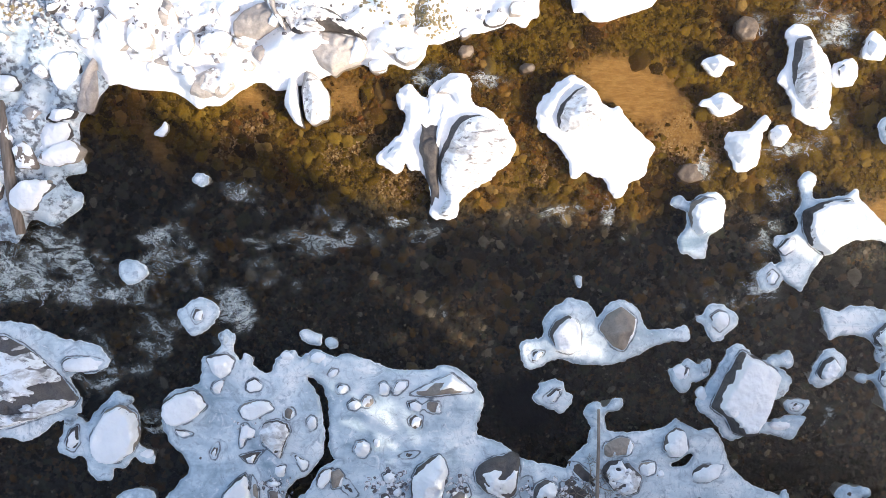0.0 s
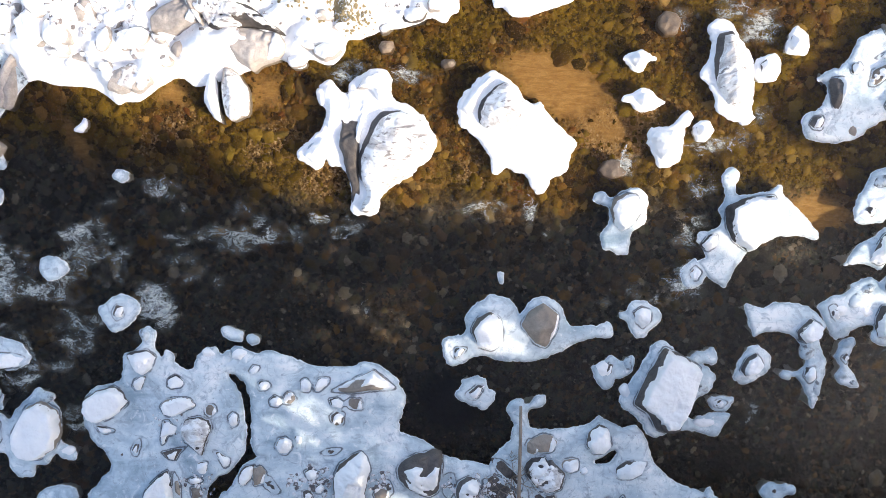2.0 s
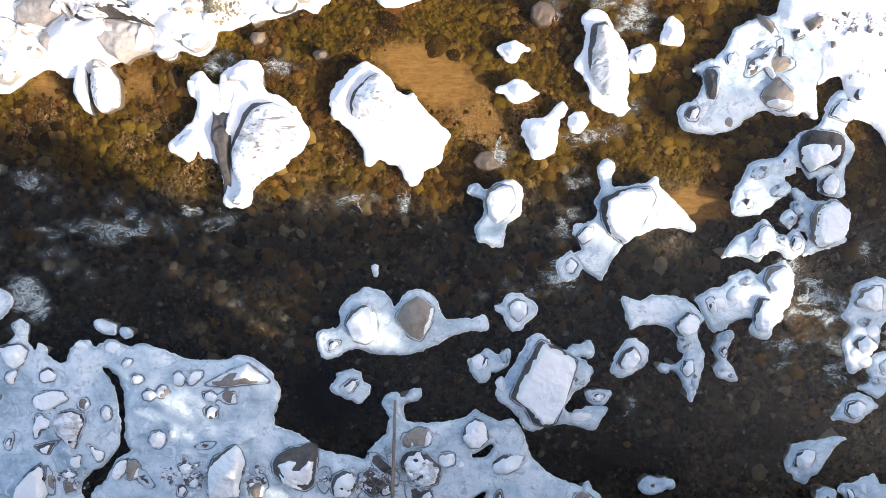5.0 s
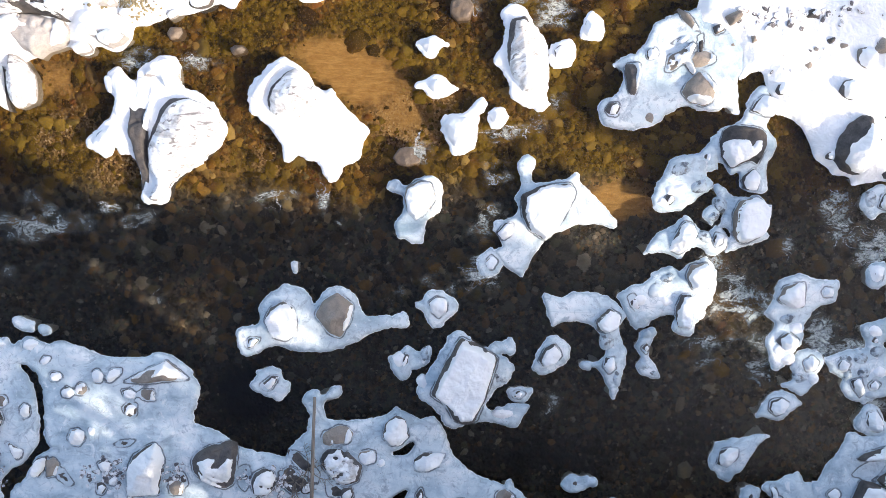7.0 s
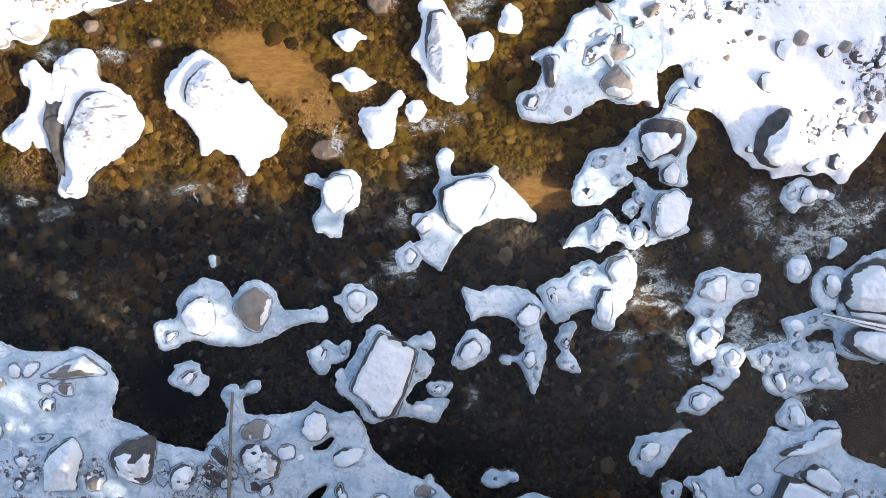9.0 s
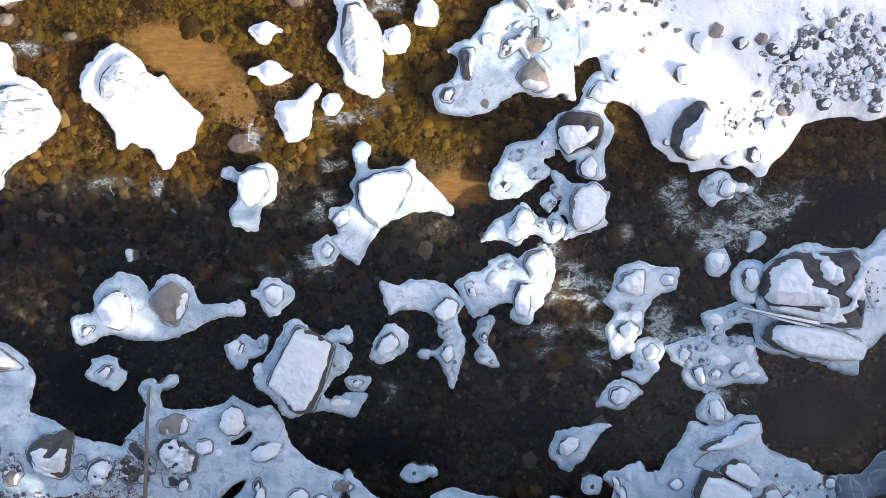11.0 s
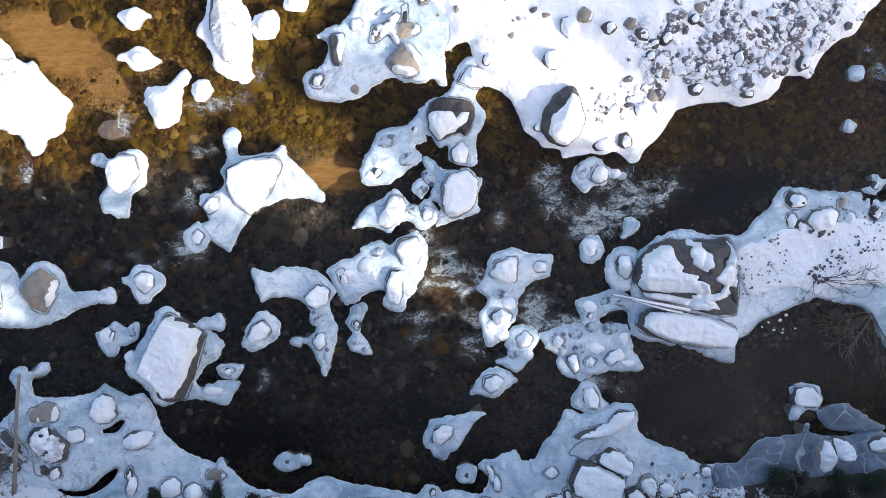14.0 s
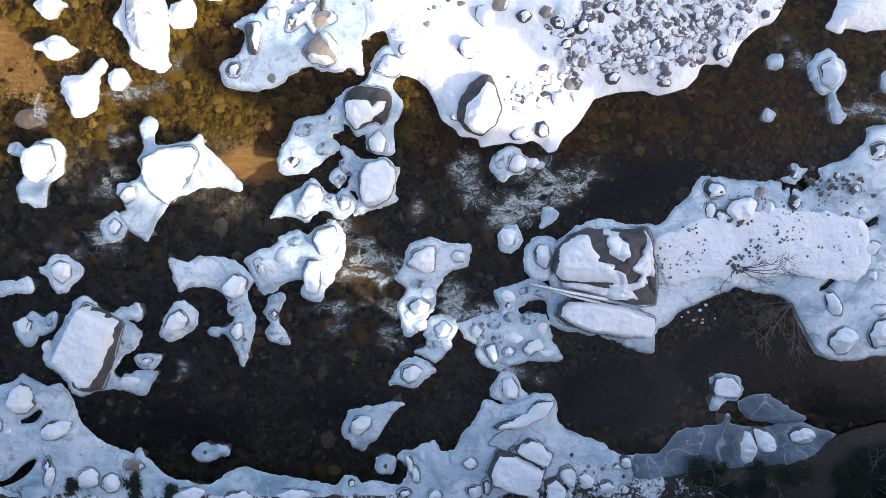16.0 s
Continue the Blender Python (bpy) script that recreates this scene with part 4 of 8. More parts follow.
rock_island([(8.22, 2.04), (8.39, 2.15), (8.62, 2.1), (8.69, 1.88), (8.57, 1.67), (8.36, 1.63), (8.22, 1.8)],
            [([(8.26, 1.98), (8.42, 2.06), (8.56, 1.93), (8.49, 1.74), (8.32, 1.75)], 0.19, 'm')])
rock_island([(8.51, 4.29), (8.6, 4.49), (8.85, 4.6), (9.17, 4.39), (9.41, 3.99), (9.64, 3.58), (9.69, 2.97), (9.63, 2.49), (9.71, 2.22), (9.53, 2), (9.25, 2.13), (8.85, 2.29), (8.69, 2.7), (8.54, 3.04), (8.36, 3.27), (8.55, 3.64), (8.61, 4.05)],
            [([(8.75, 4.23), (9.12, 4.29), (9.38, 3.78), (9.49, 3.21), (9.44, 2.46), (9.06, 2.46), (8.77, 2.88), (8.64, 3.41)], 0.46, 'd')])
rock_island([(9.67, 3.49), (9.83, 3.68), (10.22, 3.72), (10.3, 3.31), (10.12, 3.09), (9.78, 3.07), (9.67, 3.24)],
            [([(9.76, 3.47), (9.94, 3.61), (10.11, 3.48), (10.02, 3.23), (9.82, 3.26)], 0.19, 's')])
rock_island([(10.38, 3.85), (10.55, 4.3), (10.71, 4.38), (10.96, 4.12), (10.96, 3.79), (10.66, 3.68), (10.41, 3.76)],
            [([(10.45, 3.88), (10.56, 4.2), (10.81, 4.07), (10.78, 3.8), (10.55, 3.76)], 0.22, 'm')])
rock_island([(5.78, 0.23), (5.9, 0.41), (6.09, 0.39), (6.22, 0.26), (6.52, 0.48), (6.82, 0.52), (7.13, 0.3), (7.1, -0.18), (7.06, -0.36), (6.79, -0.54), (6.72, -0.87), (6.66, -1.13), (6.34, -1.09), (6.06, -0.95), (5.97, -0.66), (6.15, -0.38), (6.17, 0.01), (5.97, 0.08)],
            [([(6.26, 0.23), (6.55, 0.4), (6.87, 0.34), (6.99, -0.04), (6.8, -0.34), (6.5, -0.56), (6.3, -0.38), (6.21, -0.04)], 0.34, 'f')])
rock_island([(8.35, -0.66), (8.48, -0.56), (8.82, -0.47), (8.93, -0.23), (8.84, -0.03), (9, 0.3), (8.9, 0.63), (8.98, 0.9), (9.18, 1.01), (9.37, 0.87), (9.27, 0.59), (9.32, 0.37), (9.64, 0.36), (10.04, 0.43), (10.24, 0.57), (10.41, 0.6), (10.48, 0.36), (10.76, 0.03), (11.16, -0.37), (11.33, -0.58), (11.22, -0.76), (10.82, -0.66), (10.28, -0.7), (9.88, -0.9), (9.47, -1.19), (9.26, -1.5), (9.16, -1.83), (9.05, -1.95), (8.86, -1.8), (8.59, -1.63), (8.36, -1.29), (8.56, -1.19), (8.41, -0.89)],
            [([(9.01, 0.05), (9.48, 0.26), (10.21, 0.34), (10.34, 0.09), (10.13, -0.37), (9.86, -0.83), (9.59, -1.07), (9.19, -0.79), (9.03, -0.43)], 0.37, 'f'), ([(8.41, -0.87), (8.64, -0.6), (8.84, -0.63), (8.83, -0.89), (8.59, -1.05)], 0.19, 's')])
rock_island([(7.95, -1.58), (8.13, -1.29), (8.33, -1.21), (8.57, -1.45), (8.55, -1.76), (8.32, -1.93), (8.05, -1.9)],
            [([(8.15, -1.56), (8.31, -1.37), (8.47, -1.53), (8.35, -1.74), (8.19, -1.74)], 0.14, 's')])
rock_island([(2.16, -3.56), (2.12, -3.25), (2.24, -3.11), (2.54, -3.08), (2.72, -3.02), (2.68, -2.74), (2.82, -2.46), (3.09, -2.25), (3.37, -2.1), (3.72, -2.14), (3.9, -2.32), (4.04, -2.57), (4.27, -2.25), (4.48, -2.1), (4.76, -2.14), (5.04, -2.37), (5.18, -2.74), (5.35, -2.85), (6.02, -2.81), (6.16, -2.73), (6.3, -2.79), (6.32, -3.11), (6.09, -3.18), (5.47, -3.27), (4.91, -3.55), (4.29, -3.73), (3.66, -3.73), (3.24, -3.62), (2.96, -3.62), (2.69, -3.77), (2.38, -3.83), (2.2, -3.68)],
            [([(2.83, -2.96), (2.97, -2.65), (3.32, -2.46), (3.55, -2.65), (3.63, -2.96), (3.61, -3.28), (3.36, -3.47), (3.01, -3.37)], 0.34, 'f'), ([(4.04, -2.82), (4.26, -2.46), (4.59, -2.25), (5, -2.58), (4.94, -2.96), (4.68, -3.4), (4.38, -3.29)], 0.4, 'b'), ([(2.33, -3.52), (2.47, -3.36), (2.76, -3.38), (2.61, -3.58), (2.43, -3.66)], 0.14, 'h')])
rock_island([(2.44, -4.56), (2.55, -4.35), (2.62, -4.18), (2.9, -4.08), (3.22, -4.14), (3.26, -4.35), (3.43, -4.52), (3.34, -4.77), (3.11, -4.92), (2.76, -4.8), (2.53, -4.7)],
            [([(2.69, -4.53), (3, -4.28), (3.21, -4.31), (2.98, -4.66), (2.8, -4.66)], 0.15, 'h')])
rock_island([(6.46, -2.56), (6.64, -2.47), (6.8, -2.27), (7.05, -2.22), (7.27, -2.33), (7.52, -2.57), (7.36, -2.89), (7.07, -3.14), (6.83, -3.08), (6.69, -2.84)],
            [([(6.77, -2.53), (6.99, -2.37), (7.24, -2.47), (7.25, -2.74), (7.04, -2.92), (6.86, -2.78)], 0.22, 's')])
rock_island([(5.81, -3.89), (6.03, -3.77), (6.24, -3.57), (6.42, -3.65), (6.59, -3.74), (6.8, -3.59), (6.89, -3.8), (6.74, -4.08), (6.46, -4.16), (6.21, -4.4), (5.97, -4.3)],
            [([(6.09, -4), (6.23, -3.76), (6.33, -3.79), (6.3, -4.04), (6.17, -4.21)], 0.14, 'h')])
rock_island([(6.47, -4.71), (6.7, -4.36), (6.91, -4.01), (7.15, -3.63), (7.33, -3.29), (7.63, -3.26), (7.92, -3.49), (8.3, -3.69), (8.67, -3.87), (8.86, -4.11), (8.82, -4.37), (8.64, -4.58), (8.41, -4.72), (8.19, -5.04), (8.33, -5.18), (8.47, -5.09), (8.82, -5), (9.26, -5.07), (9.08, -5.36), (8.88, -5.63), (8.45, -5.51), (8.1, -5.47), (7.75, -5.52), (7.47, -5.65), (7.16, -5.58), (7.04, -5.28), (6.84, -5.07), (6.58, -4.89)],
            [([(6.81, -4.78), (7.16, -4.05), (7.55, -3.35), (7.99, -3.56), (8.49, -3.88), (8.34, -4.41), (8.15, -4.97), (7.95, -5.45), (7.66, -5.51), (7.37, -5.41), (7.19, -5.05)], 0.53, 'f', 0.0, [[(6.95, -4.72), (7.26, -4.06), (7.61, -3.44), (8.0, -3.62), (8.39, -3.85), (8.26, -4.33), (8.07, -4.86), (7.83, -5.29), (7.57, -5.31), (7.33, -5.0)]])])
rock_island([(8.67, -4.72), (8.85, -4.61), (9.29, -4.65), (9.24, -4.93), (8.96, -5.02), (8.75, -4.9)],
            [([(8.78, -4.74), (8.98, -4.67), (9.15, -4.75), (9.01, -4.89), (8.84, -4.86)], 0.12, 'h')])
rock_island([(8.23, -3.67), (8.41, -3.49), (8.62, -3.46), (8.76, -3.37), (8.89, -3.66), (8.77, -3.84), (8.55, -3.79), (8.35, -3.84)],
            [])
rock_island([(9.28, -4.11), (9.4, -3.8), (9.57, -3.49), (9.88, -3.34), (10.19, -3.57), (10.22, -3.88), (10, -4.12), (9.66, -4.31), (9.38, -4.27)],
            [([(9.44, -3.96), (9.6, -3.65), (9.84, -3.51), (10.03, -3.82), (9.89, -4.01), (9.57, -4.12)], 0.25, 'f')])
rock_island([(-3.27, -2.96), (-3.05, -2.86), (-2.71, -3.02), (-2.72, -3.25), (-3.01, -3.22)],
            [])
rock_island([(-2.65, -3.11), (-2.49, -3.02), (-2.3, -3.13), (-2.34, -3.3), (-2.57, -3.31)],
            [])
rock_island([(-5.78, 0.8), (-5.67, 0.94), (-5.5, 0.94), (-5.41, 0.8), (-5.51, 0.65), (-5.67, 0.64)],
            [])
rock_island([(3.49, -1.59), (3.59, -1.5), (3.67, -1.63), (3.63, -1.81), (3.52, -1.81)],
            [])
rock_island([(-6.7, 1.91), (-6.53, 2.07), (-6.43, 2.21), (-6.35, 2.06), (-6.43, 1.91), (-6.58, 1.86)],
            [])
rock_island([(-6.19, -2.46), (-6.02, -2.21), (-5.65, -2.01), (-5.31, -2.21), (-5.2, -2.49), (-5.43, -2.79), (-5.8, -2.97), (-6.07, -2.82)],
            [([(-5.87, -2.53), (-5.77, -2.3), (-5.54, -2.34), (-5.6, -2.62), (-5.76, -2.7)], 0.15, 'h')])
rock_island([(-7.64, -1.27), (-7.44, -1.13), (-7.09, -1.2), (-6.9, -1.41), (-7, -1.61), (-7.28, -1.74), (-7.55, -1.65)],
            [])
rock_island([(-12.39, -2.5), (-10.5, -2.64), (-9.96, -2.66), (-9.28, -2.92), (-8.94, -3.09), (-8.33, -3.13), (-7.96, -3.39), (-7.92, -3.75), (-8.28, -3.93), (-8.87, -3.97), (-8.74, -4.31), (-8.56, -4.62), (-8.68, -4.94), (-9.2, -5.09), (-9.48, -5.37), (-10.04, -5.6), (-10.58, -5.5), (-12.37, -5.83)],
            [([(-12.03, -3.02), (-10.41, -2.92), (-9.91, -3.17), (-9.35, -3.65), (-8.89, -4.13), (-8.62, -4.52), (-8.73, -4.71), (-9.66, -5.03), (-10.48, -5.29), (-11.85, -5.67)], 0.5, 'r'), ([(-9.02, -3.6), (-8.88, -3.49), (-8.31, -3.49), (-8, -3.6), (-8.12, -3.82), (-8.59, -3.88), (-8.98, -3.88)], 0.19, 's')])
rock_island([(-9.23, -5.84), (-9.1, -5.35), (-8.95, -5), (-8.72, -4.92), (-8.49, -5.12), (-8.3, -4.87), (-7.95, -4.59), (-7.74, -4.37), (-7.54, -4.47), (-7.27, -4.8), (-7.17, -5.22), (-7.21, -5.64), (-7.02, -5.77), (-6.8, -5.93), (-6.89, -6.15), (-7.16, -6.11), (-7.35, -5.98), (-7.55, -6.25), (-7.83, -6.3), (-7.9, -6.57), (-8.27, -6.57), (-8.47, -6.27), (-8.54, -6.02), (-8.95, -5.96)],
            [([(-8.37, -5.47), (-8.02, -4.79), (-7.57, -4.63), (-7.23, -4.91), (-7.16, -5.4), (-7.31, -5.85), (-7.74, -6.13), (-8.11, -6.07), (-8.32, -5.82)], 0.31, 'f'), ([(-9.02, -5.69), (-8.87, -5.27), (-8.65, -5.16), (-8.61, -5.62), (-8.81, -5.85)], 0.19, 'h')])
rock_island([(-7.8, -6.98), (-7.52, -6.81), (-7.17, -6.78), (-6.87, -6.91), (-6.84, -7.27), (-7.74, -7.33)],
            [])
rock_island([(10.02, -7.07), (10.11, -6.87), (10.25, -6.76), (10.47, -6.85), (10.68, -6.83), (10.73, -7.08), (10.48, -7.22), (10.19, -7.25)],
            [])
rock_island([(13.41, -0.38), (13.69, -0.08), (13.64, 0.28), (13.87, 0.23), (14.16, 0), (14.42, -0), (14.72, 0.04), (14.98, -0.22), (15.03, -0.26), (14.94, -0.79), (14.99, -0.95), (14.81, -1.13), (14.41, -1.2), (14.15, -1.33), (13.94, -1.37), (13.99, -1.11), (14.1, -0.92), (13.95, -0.76), (13.78, -0.73), (13.89, -0.41), (13.73, -0.49), (13.62, -0.71), (13.46, -0.58)],
            [([(14.11, -0.94), (14.09, -0.39), (14.24, -0.1), (14.7, -0.01), (14.96, -0.26), (14.92, -0.76), (14.76, -0.95), (14.45, -1.13), (14.23, -1.12)], 0.34, 'f')])
rock_island([(11.97, -1.39), (12.15, -1.04), (12.35, -0.85), (12.68, -0.71), (12.95, -0.47), (13.15, -0.58), (13.35, -0.79), (13.55, -0.85), (13.75, -0.71), (13.95, -0.85), (14.07, -1.05), (13.96, -1.26), (13.68, -1.43), (13.48, -1.38), (13.28, -1.2), (13.08, -1.31), (12.87, -1.48), (12.54, -1.38), (12.28, -1.33)],
            [([(12.54, -1.28), (12.7, -0.91), (12.94, -0.57), (13.18, -0.65), (13.26, -0.91), (13.1, -1.2), (12.83, -1.38)], 0.31, 's'), ([(13.6, -1.05), (13.7, -0.85), (13.89, -0.92), (13.86, -1.13), (13.69, -1.21)], 0.19, 's')])
rock_island([(11.32, -2.4), (11.66, -2.17), (12.13, -2), (12.19, -1.84), (12.61, -1.67), (12.74, -1.76), (12.87, -1.86), (13.01, -1.64), (13.28, -1.51), (13.5, -1.46), (13.67, -1.65), (13.79, -1.98), (13.68, -2.38), (13.54, -2.72), (13.41, -2.92), (13.26, -3.12), (13.2, -3.33), (12.79, -3.33), (12.68, -3.18), (12.72, -2.89), (12.39, -2.91), (12.25, -2.99), (11.91, -3.2), (11.71, -3.07), (11.52, -2.8), (11.4, -2.53)],
            [([(12.98, -1.91), (13.09, -1.64), (13.49, -1.58), (13.62, -1.91), (13.51, -2.24), (13.15, -2.24)], 0.31, 'f'), ([(12.74, -2.64), (12.88, -2.35), (13.15, -2.35), (13.15, -2.91), (13.07, -3.2), (12.8, -3.15)], 0.28, 'f'), ([(11.58, -2.4), (11.74, -2.31), (11.92, -2.67), (11.81, -2.77), (11.67, -2.64)], 0.15, 'h')])
rock_island([(11.94, -3.24), (12.22, -3.16), (12.33, -3.35), (12.19, -3.59), (12.13, -3.86), (12.3, -4.1), (12.42, -4.3), (12.3, -4.41), (11.97, -4.28), (11.82, -4.13), (11.92, -3.86), (11.8, -3.65), (11.9, -3.42)],
            [([(11.93, -3.65), (12.07, -3.51), (12.17, -3.66), (12.06, -3.82)], 0.12, 'h')])
rock_island([(9.52, -2.47), (9.57, -2.29), (9.74, -2.34), (9.98, -2.41), (10.32, -2.29), (10.79, -2.3), (11.19, -2.44), (11.45, -2.71), (11.57, -2.88), (11.5, -3.05), (11.43, -3.25), (11.51, -3.52), (11.61, -3.86), (11.51, -4.26), (11.44, -4.53), (11.31, -4.92), (11.15, -4.69), (11.02, -4.42), (10.89, -4.19), (10.68, -4.12), (10.83, -3.99), (11.04, -3.85), (11.06, -3.58), (10.91, -3.31), (10.71, -3.11), (10.31, -3.04), (10.04, -3.04), (9.79, -3.13), (9.68, -2.9)],
            [([(10.82, -2.99), (11.14, -2.65), (11.45, -2.86), (11.35, -3.17), (11.09, -3.3), (10.88, -3.22)], 0.28, 'f'), ([(11, -4.11), (11.07, -3.87), (11.29, -3.87), (11.31, -4.17), (11.15, -4.3)], 0.19, 's')])
rock_island([(10.42, -4.05), (10.57, -3.95), (10.76, -4.05), (10.65, -4.2), (10.49, -4.15)],
            [])
rock_island([(14.92, -2.79), (15.07, -2.59), (15.21, -2.12), (15.41, -1.95), (15.74, -1.87), (16.08, -1.96), (16.41, -2.02), (16.72, -2.02), (16.69, -2.33), (16.62, -2.57), (16.34, -2.61), (16.14, -2.79), (15.95, -3.06), (15.91, -3.33), (15.87, -3.53), (15.74, -3.74), (15.57, -3.94), (15.41, -4.14), (15.17, -4.21), (15.08, -4), (15, -3.73), (14.95, -3.4), (15.13, -3.26), (15.18, -3.06), (15, -2.92)],
            [([(15.21, -2.49), (15.35, -2.17), (15.68, -2.07), (15.89, -2.07), (15.86, -2.65), (15.64, -2.73), (15.41, -2.64)], 0.28, 's'), ([(15.18, -3.49), (15.5, -3.27), (15.77, -3.46), (15.68, -3.68), (15.4, -3.76)], 0.25, 's'), ([(16.25, -2.28), (16.36, -2.18), (16.6, -2.23), (16.57, -2.42), (16.33, -2.44)], 0.15, 's')])
rock_island([(15.35, -4.57), (15.62, -4.41), (15.6, -4.14), (15.67, -3.87), (15.94, -3.7), (16.27, -3.74), (16.42, -4.01), (16.28, -4.28), (16.2, -4.58), (15.93, -4.83), (15.66, -4.74)],
            [([(15.84, -4), (16.07, -3.84), (16.27, -4), (16.16, -4.21), (15.94, -4.24)], 0.19, 's')])
rock_island([(14.73, -5.29), (14.85, -5.11), (14.97, -4.98), (15.06, -4.82), (15.35, -4.74), (15.62, -4.79), (15.88, -5.05), (15.66, -5.22), (15.39, -5.46), (15.08, -5.4), (14.78, -5.39)],
            [([(15.05, -5.18), (15.09, -4.94), (15.36, -4.88), (15.58, -5.02), (15.43, -5.24), (15.22, -5.34)], 0.22, 's')])
rock_island([(13.64, -6.58), (13.67, -6.24), (13.78, -5.99), (14.1, -5.9), (14.44, -5.85), (14.81, -5.79), (15.16, -5.85), (14.91, -6.01), (14.71, -6.28), (14.48, -6.69), (14.26, -6.79), (14.12, -7), (13.85, -6.86)],
            [([(13.81, -6.53), (13.87, -6.18), (14.11, -6.1), (14.35, -6.13), (14.31, -6.36), (14.04, -6.59)], 0.25, 's')])
rock_island([(14.4, -7.41), (14.47, -7.13), (14.66, -7.02), (14.87, -7.16), (14.9, -7.34), (14.77, -7.52), (14.52, -7.57)],
            [([(14.56, -7.34), (14.66, -7.18), (14.77, -7.31), (14.69, -7.42)], 0.11, 'h')])
rock_island([(10.12, -6.98), (10.19, -6.82), (10.39, -6.76), (10.51, -6.86), (10.87, -6.85), (10.91, -7.09), (10.57, -7.15), (10.43, -7.23), (10.19, -7.17)],
            [([(10.24, -7), (10.34, -6.89), (10.45, -6.97), (10.38, -7.09)], 0.11, 'h')])
rock_island([(17.18, -0.13), (17.28, 0.07), (17.48, 0.24), (17.68, 0.3), (17.88, 0.2), (18.01, 0.06), (18.21, -0), (18.45, -0.14), (18.35, -0.26), (18.11, -0.2), (17.95, -0.39), (17.68, -0.4), (17.55, -0.57), (17.35, -0.48), (17.24, -0.33)],
            [([(17.58, -0.27), (17.64, 0.02), (17.81, 0.12), (18.03, -0.01), (18.01, -0.25), (17.81, -0.35)], 0.22, 's')])
rock_island([(17.36, -1.86), (17.48, -1.62), (17.68, -1.53), (17.87, -1.66), (17.94, -1.93), (17.82, -2.17), (17.61, -2.24), (17.41, -2.14)],
            [([(17.48, -1.83), (17.61, -1.7), (17.77, -1.84), (17.72, -2.05), (17.54, -2.05)], 0.14, 's')])
rock_island([(18.32, -1.63), (18.39, -1.44), (18.44, -1.2), (18.6, -1.15), (18.79, -1.29), (18.75, -1.47), (18.58, -1.56), (18.47, -1.65)],
            [])
rock_island([(17.96, -2.27), (18.08, -2), (18.35, -1.84), (18.66, -1.89), (18.75, -2.08), (18.7, -2.4), (18.63, -2.67), (18.55, -2.9), (18.26, -2.91), (18.02, -2.67)],
            [([(18.18, -2.21), (18.3, -2.02), (18.56, -2.05), (18.62, -2.37), (18.49, -2.62), (18.3, -2.5)], 0.28, 's')])
rock_island([(16.43, -4.01), (16.54, -3.87), (16.94, -3.74), (17.35, -3.67), (17.41, -3.54), (17.31, -3.34), (17.28, -3.14), (17.61, -3.03), (17.95, -2.94), (18.22, -2.87), (18.5, -2.97), (18.66, -3.21), (18.61, -3.48), (18.35, -3.39), (18.08, -3.42), (17.86, -3.53), (17.82, -3.64), (17.99, -3.77), (18.22, -3.69), (18.49, -3.69), (18.63, -4.02), (18.7, -4.35), (18.92, -4.72), (18.82, -4.83), (18.42, -4.84), (18.08, -4.81), (17.88, -4.91), (17.68, -4.96), (17.41, -5.04), (17.1, -4.99), (16.91, -4.85), (16.82, -4.63), (16.87, -4.44), (16.62, -4.32)],
            [([(16.67, -4.07), (16.83, -3.89), (17.01, -4.05), (16.91, -4.27), (16.74, -4.24)], 0.19, 's'), ([(17.1, -4.67), (17.02, -4.46), (17.29, -4.38), (17.37, -4.76), (17.26, -4.89)], 0.22, 's'), ([(17.94, -4.54), (18.08, -4.35), (18.3, -4.3), (18.28, -4.57), (18.09, -4.7)], 0.22, 's'), ([(17.45, -4.57), (17.61, -4.44), (17.77, -4.54), (17.68, -4.71), (17.52, -4.71)], 0.15, 's'), ([(17.48, -3.53), (17.58, -3.36), (17.72, -3.47), (17.64, -3.63)], 0.12, 'h')])
rock_island([(17.18, -5.5), (17.28, -5.3), (17.44, -5.1), (17.61, -5.04), (17.82, -5.26), (17.92, -5.53), (18.09, -5.64), (17.82, -5.86), (17.48, -5.83), (17.28, -5.71)],
            [([(17.42, -5.49), (17.47, -5.24), (17.68, -5.19), (17.85, -5.49), (17.81, -5.73), (17.54, -5.7)], 0.22, 's')])
rock_island([(24.59, 2.07), (24.74, 2.27), (24.87, 2.44), (25.13, 2.5), (25.4, 2.26), (25.52, 2), (25.41, 1.68), (25.26, 1.47), (24.95, 1.47), (24.75, 1.73)],
            [([(24.83, 2.12), (25.14, 2.3), (25.36, 2.12), (25.34, 1.73), (25.17, 1.56), (24.94, 1.69)], 0.28, 's')])
rock_island([(25.13, 1.44), (25.28, 1.52), (25.38, 1.22), (25.55, 0.95), (25.38, 0.76), (25.2, 0.86)],
            [])
rock_island([(23.69, 2.27), (23.84, 2.39), (24.03, 2.31), (24.03, 2.1), (23.85, 2.02), (23.7, 2.14)],
            [])
rock_island([(23.56, 1.03), (23.68, 1.17), (23.88, 1.03), (23.85, 0.86), (23.66, 0.82)],
            [])
rock_island([(24.05, -0.53), (24.26, -0.36), (24.26, -0.16), (24.41, -0.15), (24.52, -0.27), (24.69, -0.27), (24.53, -0.49), (24.4, -0.68), (24.24, -0.63)],
            [([(24.22, -0.51), (24.28, -0.3), (24.44, -0.35), (24.38, -0.56)], 0.12, 'h')])
rock_island([(26.33, 1.8), (26.37, 1.96), (26.53, 2.04), (26.73, 1.93), (26.76, 1.67), (26.58, 1.47), (26.36, 1.57)],
            [])
